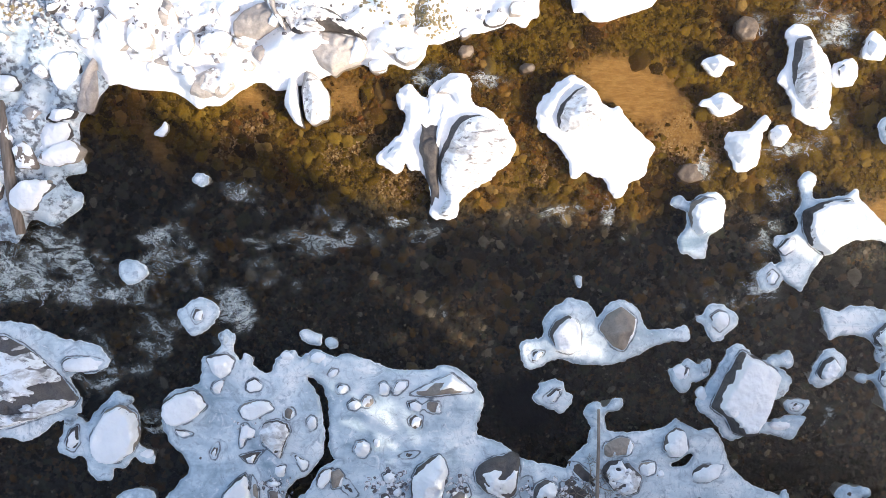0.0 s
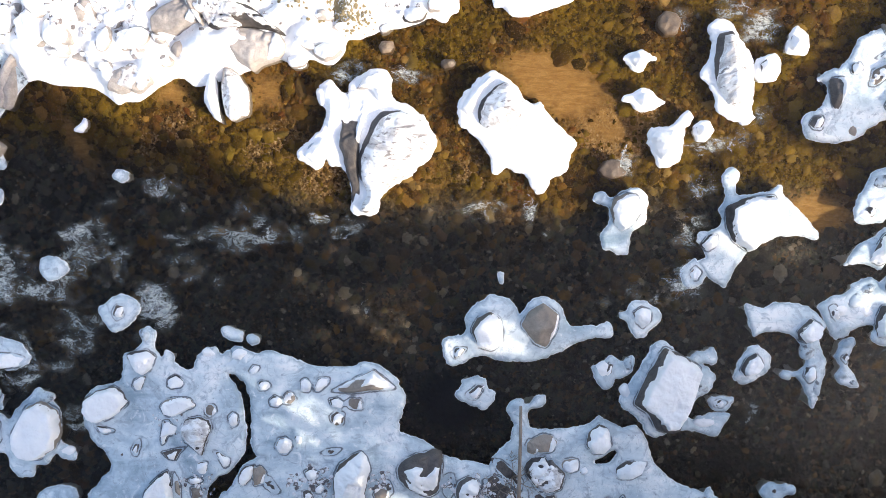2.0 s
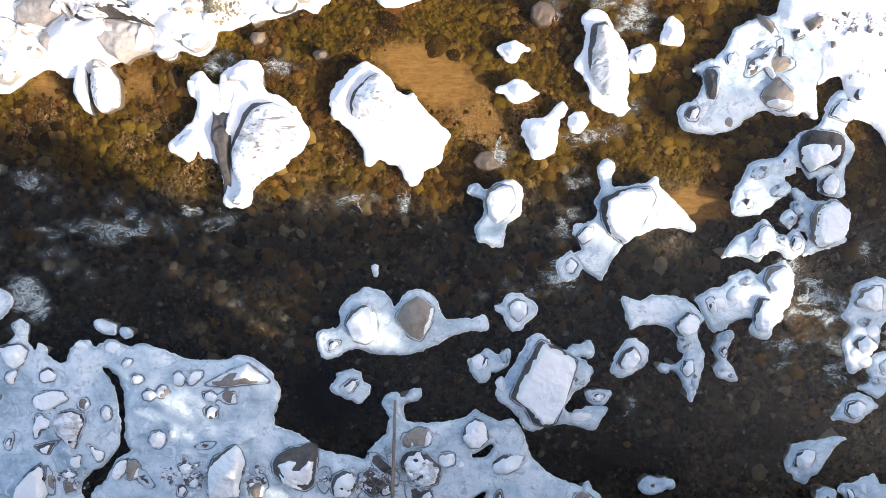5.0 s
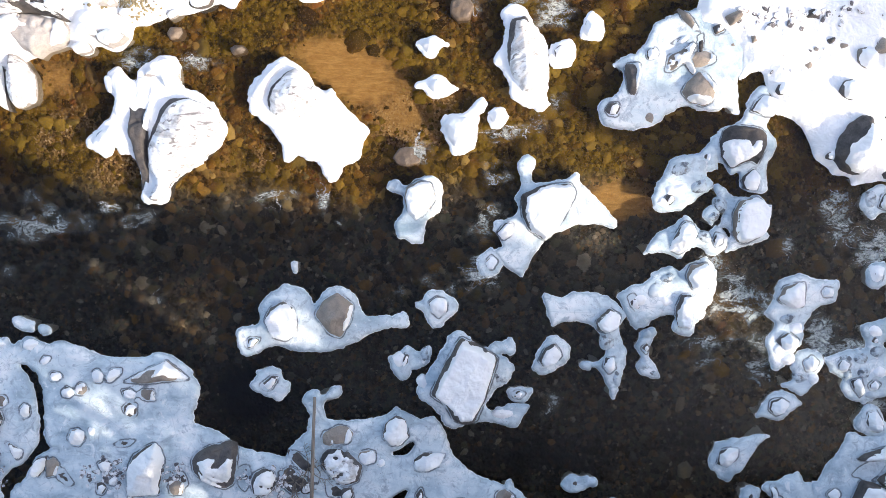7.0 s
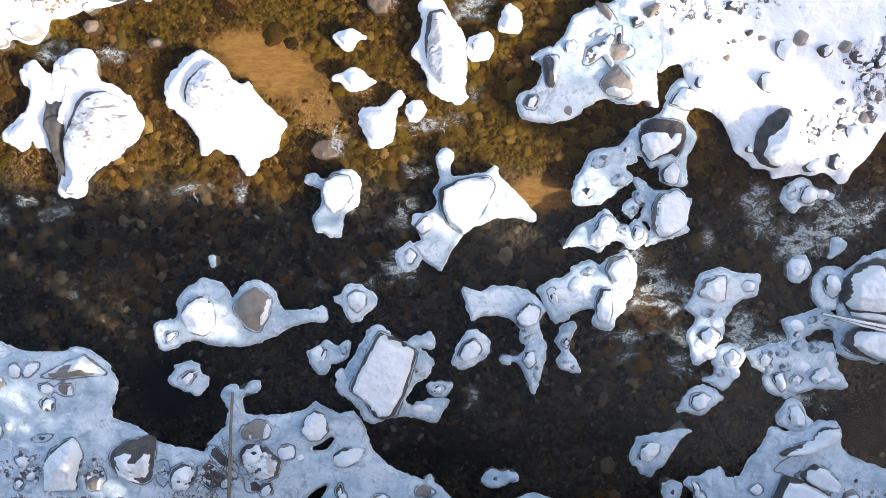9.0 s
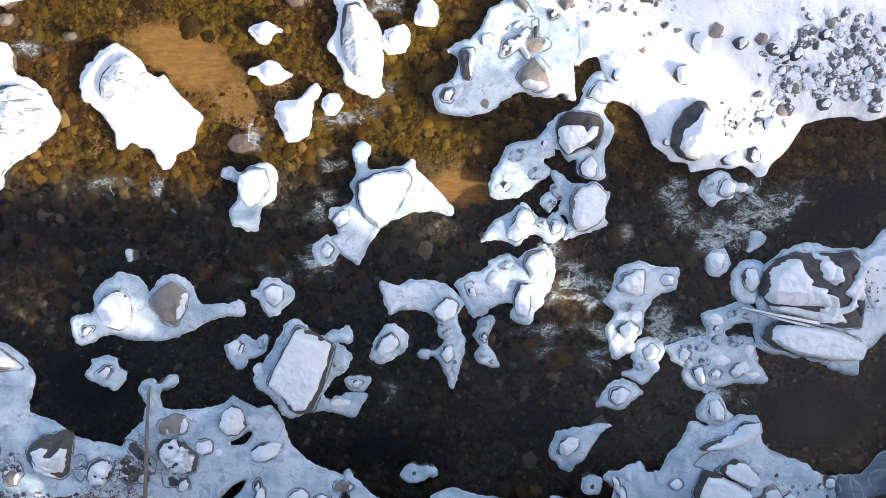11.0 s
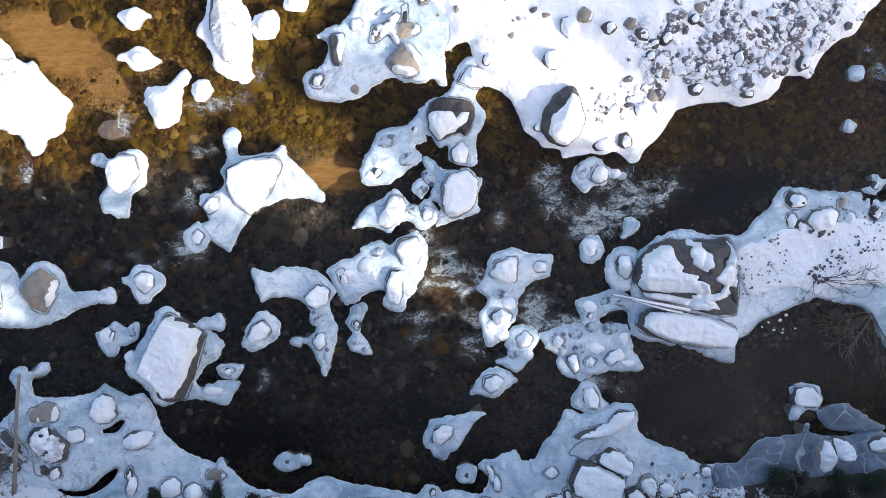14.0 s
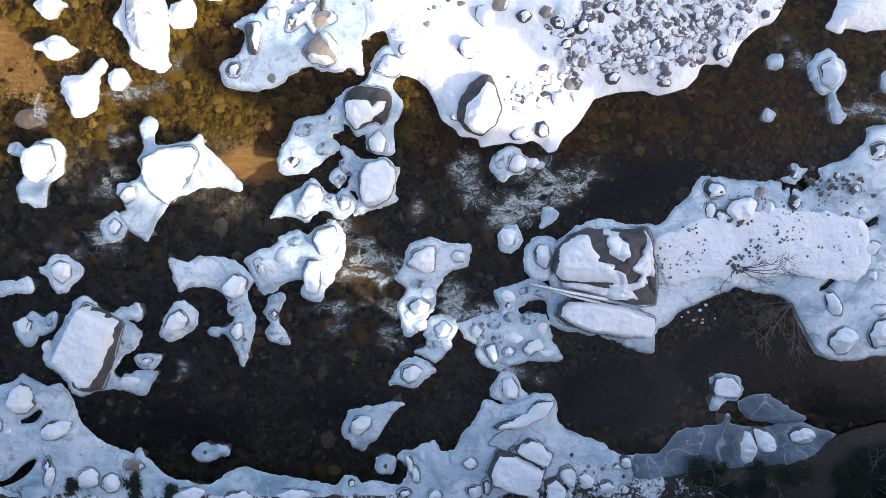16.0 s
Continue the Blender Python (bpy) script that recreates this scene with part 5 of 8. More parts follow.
rock_island([(22.4, -5.28), (22.52, -5.17), (22.99, -5.17), (23.23, -5.52), (23.07, -5.77), (22.84, -5.82), (22.6, -6.01), (22.43, -6.01), (22.46, -5.66)],
            [([(22.41, -5.51), (22.49, -5.21), (22.94, -5.2), (23.15, -5.51), (23.02, -5.7), (22.47, -5.67)], 0.19, 'f')])
rock_island([(23.1, -5.88), (23.27, -5.75), (23.61, -5.63), (23.81, -5.61), (24.01, -5.77), (24.49, -6.07), (24.71, -6.25), (24.36, -6.33), (23.82, -6.33), (23.35, -6.22), (23.17, -6.07)],
            [], clear=True)

# shelf ice
ice_sheet([(-6.64, -7.69), (-6.32, -6.68), (-6.03, -6.37), (-6.18, -5.94), (-6.49, -5.6), (-6.67, -5.08), (-6.62, -4.66), (-6.44, -4.39), (-6.03, -4.26), (-5.74, -4.19), (-5.65, -3.76), (-5.6, -3.51), (-5.21, -3.32), (-5.2, -3), (-5.01, -2.8), (-4.82, -3), (-4.88, -3.29), (-4.7, -3.65), (-4.62, -3.42), (-4.42, -3.54), (-4.34, -3.79), (-3.96, -3.93), (-3.86, -3.63), (-3.68, -3.38), (-3.4, -3.36), (-3.26, -3.52), (-3.06, -3.42), (-2.96, -3.63), (-3.12, -4.07), (-2.86, -4.36), (-2.71, -5.03), (-2.67, -5.59), (-2.76, -6.04), (-3.12, -6.46), (-3.64, -6.83), (-3.86, -7.71)])
ice_sheet([(-2.96, -3.63), (-3.06, -3.42), (-2.85, -3.31), (-2.57, -3.42), (-2.37, -3.52), (-2.16, -3.45), (-1.75, -3.52), (-0.92, -3.84), (-0.23, -3.85), (0.12, -3.75), (0.47, -3.74), (0.81, -3.96), (1.09, -4.27), (1.27, -4.62), (1.16, -5.04), (1.09, -5.48), (1.44, -5.58), (1.86, -5.82), (2.14, -6.01), (2.7, -6.18), (3.26, -6.33), (3.58, -6.58), (3.45, -7.75), (-3.02, -7.71), (-2.92, -6.55), (-2.62, -6.18), (-2.2, -6.05), (-2.43, -6.04), (-2.55, -5.73), (-2.57, -5.03), (-2.68, -4.33), (-2.91, -4.05)])
ice_sheet([(3.32, -6.2), (3.63, -5.82), (3.84, -5.59), (3.87, -5.27), (3.71, -4.99), (3.67, -4.9), (3.85, -4.66), (4.06, -4.64), (4.23, -4.79), (4.4, -4.58), (4.64, -4.53), (4.71, -4.76), (4.53, -4.89), (4.27, -4.95), (4.28, -5.34), (4.52, -5.41), (5.2, -5.41), (5.75, -5.28), (5.97, -5.08), (6.23, -5.24), (6.57, -5.38), (6.91, -5.35), (7.18, -5.7), (7.37, -6.18), (7.61, -6.55), (8.2, -6.88), (8.68, -7.03), (9.03, -7.19), (9.41, -7.62), (10.26, -7.8), (10.68, -8.58), (3.3, -8.54), (3.13, -7)], holes=[[(5.85, -6.22), (6.08, -6.15), (6.36, -5.97), (6.43, -6.04), (6.26, -6.25), (6.01, -6.29)], [(6.26, -7.13), (6.19, -7.36), (5.84, -7.67), (5.45, -7.82), (5.02, -7.81), (4.75, -7.64), (5.16, -7.72), (5.57, -7.64), (5.93, -7.31)]])
ice_sheet([(8.67, -6.98), (8.87, -7.06), (9.21, -7.41), (9.61, -7.65), (10.08, -7.77), (10.56, -7.75), (10.83, -7.53), (11.11, -7.4), (11.38, -7.36), (11.65, -7.48), (12.19, -7.57), (12.73, -7.65), (13.14, -7.75), (13.41, -7.8), (13.68, -7.6), (13.98, -7.6), (14.11, -7.75), (14.43, -7.67), (14.77, -7.79), (15.06, -7.77), (15.2, -7.44), (14.96, -7.2), (15.02, -7), (15.31, -6.92), (15.83, -6.75), (15.99, -7), (16.22, -7.14), (16.25, -8.93), (8.49, -8.91)])
ice_sheet([(16.15, -7.17), (16.33, -6.93), (16.51, -6.52), (16.8, -6.25), (17.01, -5.8), (17.21, -5.73), (17.48, -5.86), (17.95, -5.71), (18.29, -5.59), (18.69, -5.64), (18.79, -5.92), (18.76, -6.26), (18.96, -6.41), (19.37, -6.61), (19.78, -6.75), (20.05, -6.96), (20.32, -7.1), (20.64, -7.1), (20.56, -7.43), (20.66, -7.84), (20.53, -8.94), (16.12, -8.93)])
ice_sheet([(20.64, -7.1), (21.13, -7.07), (21.4, -6.88), (21.66, -6.55), (21.93, -6.43), (22.34, -6.41), (22.71, -6.32), (22.81, -6.09), (22.9, -6.13), (22.94, -6.34), (23.42, -6.42), (23.95, -6.38), (24.49, -6.26), (24.76, -6.35), (25.03, -6.51), (25.44, -6.62), (25.2, -6.89), (25.05, -7.24), (24.94, -8.96), (20.53, -8.94), (20.66, -7.84), (20.56, -7.43)], clear=True)
ice_sheet([(10.86, 2.07), (10.92, 2.27), (11.27, 2.45), (11.41, 2.79), (11.37, 2.98), (11.16, 3.12), (11.41, 3.31), (11.81, 3.46), (12.01, 3.7), (12.22, 4.09), (13.14, 4.47), (14.2, 4.47), (14.32, 3.17), (14.18, 2.75), (14.2, 2.23), (14.25, 1.99), (14.15, 1.96), (13.91, 2.12), (13.65, 2.01), (13.25, 2.06), (12.92, 2.13), (12.59, 2), (12.25, 1.74), (11.92, 1.62), (11.39, 1.6), (11.02, 1.7), (10.91, 1.87)])
ice_sheet([(14.24, 1.78), (14.37, 2.05), (14.44, 2.38), (14.6, 2.56), (14.84, 2.62), (15.05, 2.25), (15.08, 1.99), (14.9, 1.72), (14.97, 1.53), (15.15, 1.3), (15.07, 1.07), (14.93, 0.61), (14.92, 0.13), (14.69, 0.09), (14.29, 0.2), (14.23, 0.54), (14.03, 0.53), (13.83, 0.77), (13.73, 0.9), (13.76, 0.66), (13.53, 0.61), (13.47, 0.52), (13.63, 0.25), (13.23, -0.05), (12.9, -0.33), (12.56, -0.35), (12.29, -0.39), (12.15, -0.11), (12.23, 0.22), (12.43, 0.55), (12.57, 0.88), (12.84, 1.01), (13.3, 1.07), (13.57, 1.4), (13.91, 1.66)])
ice_sheet([(18.58, -2.94), (18.67, -2.13), (18.95, -1.79), (19.48, -1.5), (19.95, -1.43), (20.28, -1.55), (20.95, -1.56), (21.22, -1.58), (21.48, -1.24), (21.81, -0.95), (22.14, -0.48), (22.27, -0.43), (22.93, -0.5), (23.6, -0.58), (23.86, -0.52), (24.05, -0.59), (24.08, -0.77), (24.29, -0.91), (24.33, -2.96), (23.37, -3.16), (22.97, -3.06), (22.57, -3.29), (22.04, -3.49), (21.64, -3.69), (21.37, -3.97), (21.1, -4.19), (21.05, -4.65), (20.44, -4.48), (20.03, -4.29), (18.96, -4.11), (18.59, -3.88)])
ice_sheet([(24.29, -0.91), (24.53, -0.83), (24.79, -0.63), (24.99, -0.5), (24.93, -0.3), (25.18, -0.17), (25.45, -0.1), (25.84, 0.2), (25.99, 0.36), (25.99, 0.62), (26.23, 0.7), (28.2, 0.94), (30.18, 1.13), (30.37, -4.87), (28.35, -4.66), (26.58, -4.71), (26.08, -4.8), (25.68, -4.87), (25.14, -4.76), (24.87, -4.66), (24.73, -4.31), (24.45, -3.9), (24.31, -3.57), (24.11, -3.34), (23.37, -3.16), (23.63, -2.96), (24.33, -2.83)], holes=[[(25.41, -2.4), (25.45, -2.03), (25.54, -1.63), (25.74, -1.48), (26.01, -1.59), (26.31, -1.39), (26.31, -1.58), (26.01, -1.7), (25.81, -1.78), (25.69, -2.03), (25.54, -2.16)], [(24.95, -3.14), (25.17, -2.95), (25.46, -2.64), (25.54, -2.72), (25.3, -2.98), (25.11, -3.14)]])

# boulders on ice and banks
boulder([(-0.61, -4.45), (-0.36, -4.31), (0.12, -4.06), (0.46, -3.9), (0.77, -4.15), (1.04, -4.4), (0.46, -4.44), (-0.09, -4.5)], 0.28, 'b', [[(-0.5, -4.35), (-0.22, -4.24), (0.01, -4.04), (0.28, -4.02), (0.42, -3.92), (0.78, -4.21), (0.94, -4.34), (0.61, -4.35), (0.42, -4.24), (0.17, -4.29), (0.28, -4.1), (-0.02, -4.15), (-0.16, -4.32)]])
boulder([(18.62, -2.63), (18.71, -2.15), (19.04, -1.81), (19.5, -1.64), (20.09, -1.68), (20.88, -1.63), (21.02, -1.9), (21.09, -2.4), (21.13, -2.99), (21.08, -3.48), (20.63, -3.52), (19.71, -3.29), (18.91, -3.12)], 0.6, 'w', [[(18.73, -2.71), (18.77, -2.45), (18.83, -2.13), (19.09, -1.87), (19.41, -1.83), (19.48, -2.06), (19.64, -2.32), (19.59, -2.43), (20.0, -2.51), (19.95, -2.61), (20.24, -2.74), (20.32, -2.93), (19.75, -2.9), (18.84, -2.86)], [(19.93, -1.74), (20.19, -1.74), (20.09, -1.87), (20.31, -2.07), (20.35, -2.3), (20.2, -2.4), (19.94, -2.26), (19.82, -2.0)], [(20.75, -1.71), (20.85, -2.0), (20.98, -2.79), (20.75, -2.76), (20.81, -2.93), (20.5, -2.98), (20.66, -2.72), (20.42, -2.59), (20.59, -2.38), (20.73, -2.13)], [(18.6, -2.91), (19.23, -2.94), (19.88, -3.07), (20.51, -3.24), (20.34, -3.36), (19.75, -3.24), (19.1, -3.1), (18.6, -3.04)], [(19.88, -2.96), (20.33, -2.97), (20.66, -2.88), (20.76, -3.01), (20.43, -3.11), (20.62, -3.32), (20.21, -3.19)], [(19.76, -1.81), (19.87, -1.65), (19.99, -1.68), (19.97, -1.83)]])
boulder([(18.68, -3.72), (18.8, -3.46), (19.06, -3.3), (19.72, -3.33), (20.39, -3.48), (20.72, -3.63), (21.06, -3.76), (21.06, -4.03), (20.93, -4.25), (20.39, -4.27), (19.6, -4.13), (18.93, -3.94)], 0.5, 'f')
boulder([(16.37, 0.91), (16.44, 1.26), (16.64, 1.65), (16.96, 1.91), (17.19, 1.89), (17.35, 1.56), (17.47, 1.11), (17.33, 0.77), (16.99, 0.49), (16.64, 0.61)], 0.55, 'd', [[(16.56, 0.81), (16.63, 1.15), (16.91, 1.41), (17.09, 1.69), (17.24, 1.61), (17.39, 1.1), (17.25, 0.77), (16.96, 0.51), (16.72, 0.63)]])
boulder([(11.45, 3.13), (11.82, 3.18), (11.87, 2.91), (11.77, 2.51), (11.65, 2.24), (11.53, 2.58)], 0.31, 'w', [[(11.64, 3.14), (11.82, 3.17), (11.86, 2.87), (11.76, 2.45), (11.68, 2.74), (11.73, 3.0)]])
boulder([(12.8, 2.47), (12.93, 2.71), (13.21, 2.97), (13.4, 2.92), (13.67, 2.58), (13.57, 2.24), (13.35, 2.13), (12.99, 2.24)], 0.37, 'b', [[(13.26, 2.94), (13.43, 2.89), (13.69, 2.55), (13.58, 2.39), (13.43, 2.58), (13.31, 2.73)], [(12.93, 2.3), (13.08, 2.36), (13.44, 2.32), (13.53, 2.24), (13.28, 2.16), (13.01, 2.21)]])
boulder([(13.79, 0.97), (13.75, 1.26), (13.84, 1.58), (14.08, 1.71), (14.74, 1.63), (14.89, 1.46), (14.91, 1.26), (14.67, 0.74), (14.49, 0.85), (14.02, 0.66)], 0.36, 'w', [[(13.82, 1.24), (13.92, 1.32), (14.32, 1.32), (14.43, 1.13), (14.59, 1.32), (14.75, 1.32), (14.68, 1.1), (14.49, 0.97), (14.41, 0.87), (13.98, 0.68), (13.83, 0.97)]])
boulder([(14.28, 0.45), (14.59, 0.69), (14.74, 0.48), (14.67, 0.13), (14.37, 0.17)], 0.22, 's')
boulder([(17.07, -7.46), (17.33, -6.9), (17.67, -6.98), (18.14, -7.2), (18.49, -7.39), (18.38, -7.79), (18.07, -8.01), (17.6, -7.92), (17.2, -7.78)], 0.37, 'f')
boulder([(17.68, -6.93), (18.07, -6.62), (18.41, -6.77), (18.67, -7.04), (18.55, -7.36), (18.01, -7.16)], 0.34, 'f')
boulder([(17.23, -6.39), (17.4, -6.23), (18.01, -6.09), (18.28, -5.77), (18.76, -5.77), (18.49, -6.11), (18.01, -6.38), (17.34, -6.44)], 0.28, 'f')
boulder([(-3.1, 3.96), (-2.77, 4.32), (-2.23, 4.28), (-1.69, 4.15), (-1.53, 3.83), (-1.7, 3.59), (-2.17, 3.4), (-2.37, 3.26), (-2.71, 3.52)], 0.37, 'b')

# stones and boulders frozen into the shelf ice of the shaded shore
boulder([(-6.65, -4.89), (-6.59, -4.61), (-6.27, -4.4), (-5.86, -4.29), (-5.66, -4.41), (-5.5, -4.71), (-5.64, -4.85), (-5.88, -5.06), (-6.22, -5.21), (-6.52, -5.13)], 0.26, 'f')
boulder([(-5.55, -3.55), (-5.36, -3.44), (-5.02, -3.41), (-4.82, -3.58), (-4.96, -3.92), (-5.17, -4.06), (-5.37, -3.92)], 0.2, 's')
boulder([(-5.38, -4.16), (-5.21, -4.07), (-5.07, -4.06), (-5.18, -4.41), (-5.31, -4.43), (-5.42, -4.3)], 0.15, 's')
boulder([(-4.59, -4.3), (-4.53, -4.1), (-4.35, -4.02), (-4.15, -4.2), (-4.22, -4.33), (-4.45, -4.38)], 0.16, 's')
boulder([(-4.75, -4.8), (-4.63, -4.63), (-4.36, -4.58), (-4.02, -4.59), (-3.88, -4.79), (-4.09, -4.9), (-4.41, -5.06), (-4.64, -5.01)], 0.2, 'f')
boulder([(-4.75, -5.52), (-4.69, -5.17), (-4.55, -5.13), (-4.44, -5.27), (-4.33, -5.32), (-4.38, -5.5), (-4.56, -5.52), (-4.64, -5.73), (-4.73, -5.75)], 0.17, 's')
boulder([(-4.31, -5.39), (-4.16, -5.13), (-3.78, -5.04), (-3.55, -5.14), (-3.48, -5.32), (-3.62, -5.67), (-3.74, -6.06), (-3.9, -5.88), (-4.17, -5.67)], 0.24, 'r')
boulder([(-3.68, -4.86), (-3.58, -4.75), (-3.4, -4.77), (-3.36, -4.94), (-3.5, -5.08), (-3.64, -5.0)], 0.15, 'b')
boulder([(-3.09, -5.04), (-2.99, -4.94), (-2.86, -5.01), (-2.85, -5.25), (-2.99, -5.35), (-3.09, -5.22)], 0.15, 's')
boulder([(-4.76, -5.94), (-4.45, -5.86), (-4.12, -5.81), (-4.29, -5.97), (-4.39, -6.15), (-4.57, -6.11)], 0.17, 'h')
boulder([(-3.49, -5.91), (-3.33, -5.91), (-3.05, -6.12), (-3.11, -6.3), (-3.22, -6.34), (-3.33, -6.12)], 0.16, 's')
boulder([(-3.91, -6.2), (-3.74, -6.16), (-3.61, -6.2), (-3.64, -6.51), (-3.81, -6.51), (-3.91, -6.34)], 0.15, 's')
boulder([(-4.15, -6.62), (-3.92, -6.54), (-3.73, -6.65), (-3.85, -6.73), (-4.06, -6.73)], 0.12, 's')
boulder([(-5.47, -5.87), (-5.37, -5.66), (-5.24, -5.58), (-5.24, -5.8), (-5.31, -6.03), (-5.42, -6.02)], 0.14, 'h')
boulder([(-5.77, -5.91), (-5.7, -5.87), (-5.61, -6.0), (-5.64, -6.08), (-5.72, -6.08)], 0.1, 'h')
boulder([(-6.36, -5.27), (-6.09, -5.31), (-5.84, -5.41), (-6.09, -5.49), (-6.26, -5.43)], 0.12, 's')
boulder([(-5.2, -7.09), (-5.14, -6.85), (-4.88, -6.57), (-4.6, -6.36), (-4.5, -6.65), (-4.45, -7.1), (-4.6, -7.42), (-5.04, -7.42)], 0.32, 'f')
boulder([(-4.46, -6.39), (-4.38, -6.51), (-4.28, -6.79), (-4.29, -7.14), (-4.42, -7.14)], 0.25, 'b')
boulder([(-2.86, -6.65), (-2.84, -6.44), (-2.7, -6.3), (-2.46, -6.26), (-2.54, -6.58), (-2.68, -6.77), (-2.82, -6.74)], 0.2, 'f')
boulder([(-2.52, -6.37), (-2.33, -6.29), (-2.18, -6.44), (-2.25, -6.73), (-2.5, -6.8)], 0.17, 'b')
boulder([(-2.57, -3.93), (-2.47, -3.79), (-2.3, -3.83), (-2.36, -3.97), (-2.5, -4.05)], 0.12, 's')
boulder([(-2.39, -4.28), (-2.3, -4.17), (-2.09, -4.21), (-2.02, -4.32), (-2.16, -4.42), (-2.34, -4.42)], 0.16, 's')
boulder([(-2.1, -4.67), (-1.98, -4.53), (-1.82, -4.6), (-1.75, -4.72), (-1.89, -4.83), (-2.06, -4.81)], 0.17, 's')
boulder([(-1.79, -4.67), (-1.68, -4.45), (-1.52, -4.45), (-1.41, -4.63), (-1.55, -4.77), (-1.71, -4.75)], 0.18, 'p')
boulder([(-1.97, -5.81), (-1.9, -5.6), (-1.7, -5.56), (-1.56, -5.65), (-1.53, -5.84), (-1.67, -6.02), (-1.87, -5.98)], 0.2, 's')
boulder([(-1.5, -5.6), (-1.45, -5.51), (-1.28, -5.54), (-1.31, -5.75), (-1.45, -5.76)], 0.13, 's')
boulder([(-1.37, -4.42), (-1.32, -4.17), (-1.18, -4.11), (-1.05, -4.25), (-1.08, -4.45), (-1.24, -4.47)], 0.15, 's')
boulder([(-0.99, -4.31), (-0.89, -4.11), (-0.61, -4.11), (-0.65, -4.28), (-0.86, -4.45), (-0.97, -4.45)], 0.16, 's')
boulder([(-0.65, -4.63), (-0.45, -4.59), (-0.24, -4.73), (-0.34, -4.87), (-0.56, -4.84)], 0.15, 's')
boulder([(-0.3, -4.73), (-0.1, -4.6), (0.17, -4.63), (0.21, -4.91), (-0.08, -4.9)], 0.15, 'b')
boulder([(-0.62, -5.05), (-0.45, -4.91), (-0.24, -4.98), (-0.29, -5.29), (-0.45, -5.33), (-0.59, -5.19)], 0.16, 'h')
boulder([(-0.58, -6.73), (-0.43, -6.27), (-0.04, -5.99), (0.16, -5.92), (0.31, -6.13), (0.37, -6.38), (0.28, -6.81), (0.25, -7.23), (-0.53, -7.23)], 0.42, 's')
boulder([(1.0, -6.39), (1.13, -6.18), (1.48, -5.99), (1.96, -5.9), (2.14, -5.97), (2.14, -6.39), (2.06, -6.96), (1.82, -7.1), (1.33, -6.92), (1.06, -6.67)], 0.38, 'w', [[(1.21, -6.38), (1.49, -6.24), (1.65, -6.28), (1.56, -6.47), (1.76, -6.53), (1.97, -6.24), (2.03, -6.31), (2.01, -6.73), (1.9, -6.89), (1.49, -6.59), (1.83, -6.87), (1.65, -6.84), (1.35, -6.61)], [(1.24, -6.58), (1.55, -6.8), (1.78, -7.0), (1.65, -6.97), (1.32, -6.74)]])
boulder([(2.44, -6.89), (2.56, -6.65), (2.79, -6.56), (3.03, -6.65), (3.08, -6.93), (2.93, -7.24), (2.51, -7.24)], 0.28, 'h')
boulder([(4.18, -5.79), (4.25, -5.63), (4.45, -5.77), (4.55, -5.91), (4.39, -6.06), (4.22, -6.0)], 0.18, 'b')
boulder([(4.16, -6.26), (4.32, -6.09), (4.66, -6.09), (4.83, -6.26), (4.67, -6.68), (4.53, -6.99), (4.32, -6.71), (4.18, -6.54)], 0.26, 'h')
boulder([(-1.26, -6.41), (-1.08, -6.35), (-0.92, -6.45), (-0.96, -6.63), (-1.18, -6.66)], 0.16, 's')
boulder([(-1.02, -6.83), (-0.85, -6.73), (-0.73, -6.83), (-0.86, -6.99), (-0.99, -6.97)], 0.14, 's')
boulder([(-1.3, -6.91), (-1.13, -6.86), (-1.02, -7.03), (-1.14, -7.22), (-1.3, -7.2)], 0.16, 'h')
boulder([(0.43, -6.98), (0.64, -6.84), (0.85, -6.92), (0.81, -7.23), (0.5, -7.23)], 0.2, 'b')
# low dark patch standing in for a hole of dark water in the ice
boulder([(3.32, -6.14), (3.58, -6.16), (3.89, -6.4), (4.14, -6.71), (4.06, -6.99), (3.78, -6.71), (3.49, -6.45)], 0.1, 'w')
boulder([(-0.87, -5.96), (-0.66, -5.87), (-0.29, -5.85), (-0.46, -6.0), (-0.74, -6.04)], 0.08, 'w')
boulder([(-2.26, -6.49), (-2.05, -6.59), (-1.82, -6.94), (-1.99, -7.01), (-2.24, -6.8)], 0.09, 'w')
boulder([(-4.06, -6.82), (-3.81, -6.82), (-3.76, -7.07), (-4.0, -7.14)], 0.16, 'b')
boulder([(18.79, -7.58), (18.85, -7.37), (19.06, -7.3), (19.23, -7.51), (19.19, -7.85), (18.96, -7.78)], 0.2, 'f')
boulder([(18.45, -7.71), (18.72, -7.59), (18.99, -7.87), (18.94, -8.09), (18.48, -8.09)], 0.22, 'f')
boulder([(19.26, -7.55), (19.42, -7.46), (19.68, -7.65), (19.61, -7.86), (19.34, -7.9)], 0.17, 's')
boulder([(20.24, -7.13), (20.36, -7.08), (20.54, -7.17), (20.54, -7.35), (20.41, -7.41), (20.27, -7.31)], 0.16, 's')
boulder([(20.07, -7.35), (20.18, -7.24), (20.29, -7.35), (20.21, -7.47)], 0.12, 's')
boulder([(20.26, -7.6), (20.38, -7.49), (20.46, -7.6), (20.34, -7.69)], 0.1, 'h')
boulder([(19.74, -7.76), (19.96, -7.68), (20.16, -7.82), (20.02, -8.01), (19.78, -7.98)], 0.15, 's')
boulder([(17.12, -6.82), (17.29, -6.61), (17.5, -6.48), (17.97, -6.48), (17.79, -6.75), (17.58, -6.93)], 0.07, 'w')
boulder([(19.39, -7.31), (19.56, -7.26), (19.61, -7.4), (19.45, -7.44)], 0.1, 'b')
boulder([(19.75, -7.38), (19.88, -7.32), (19.96, -7.44), (19.83, -7.51)], 0.1, 'b')
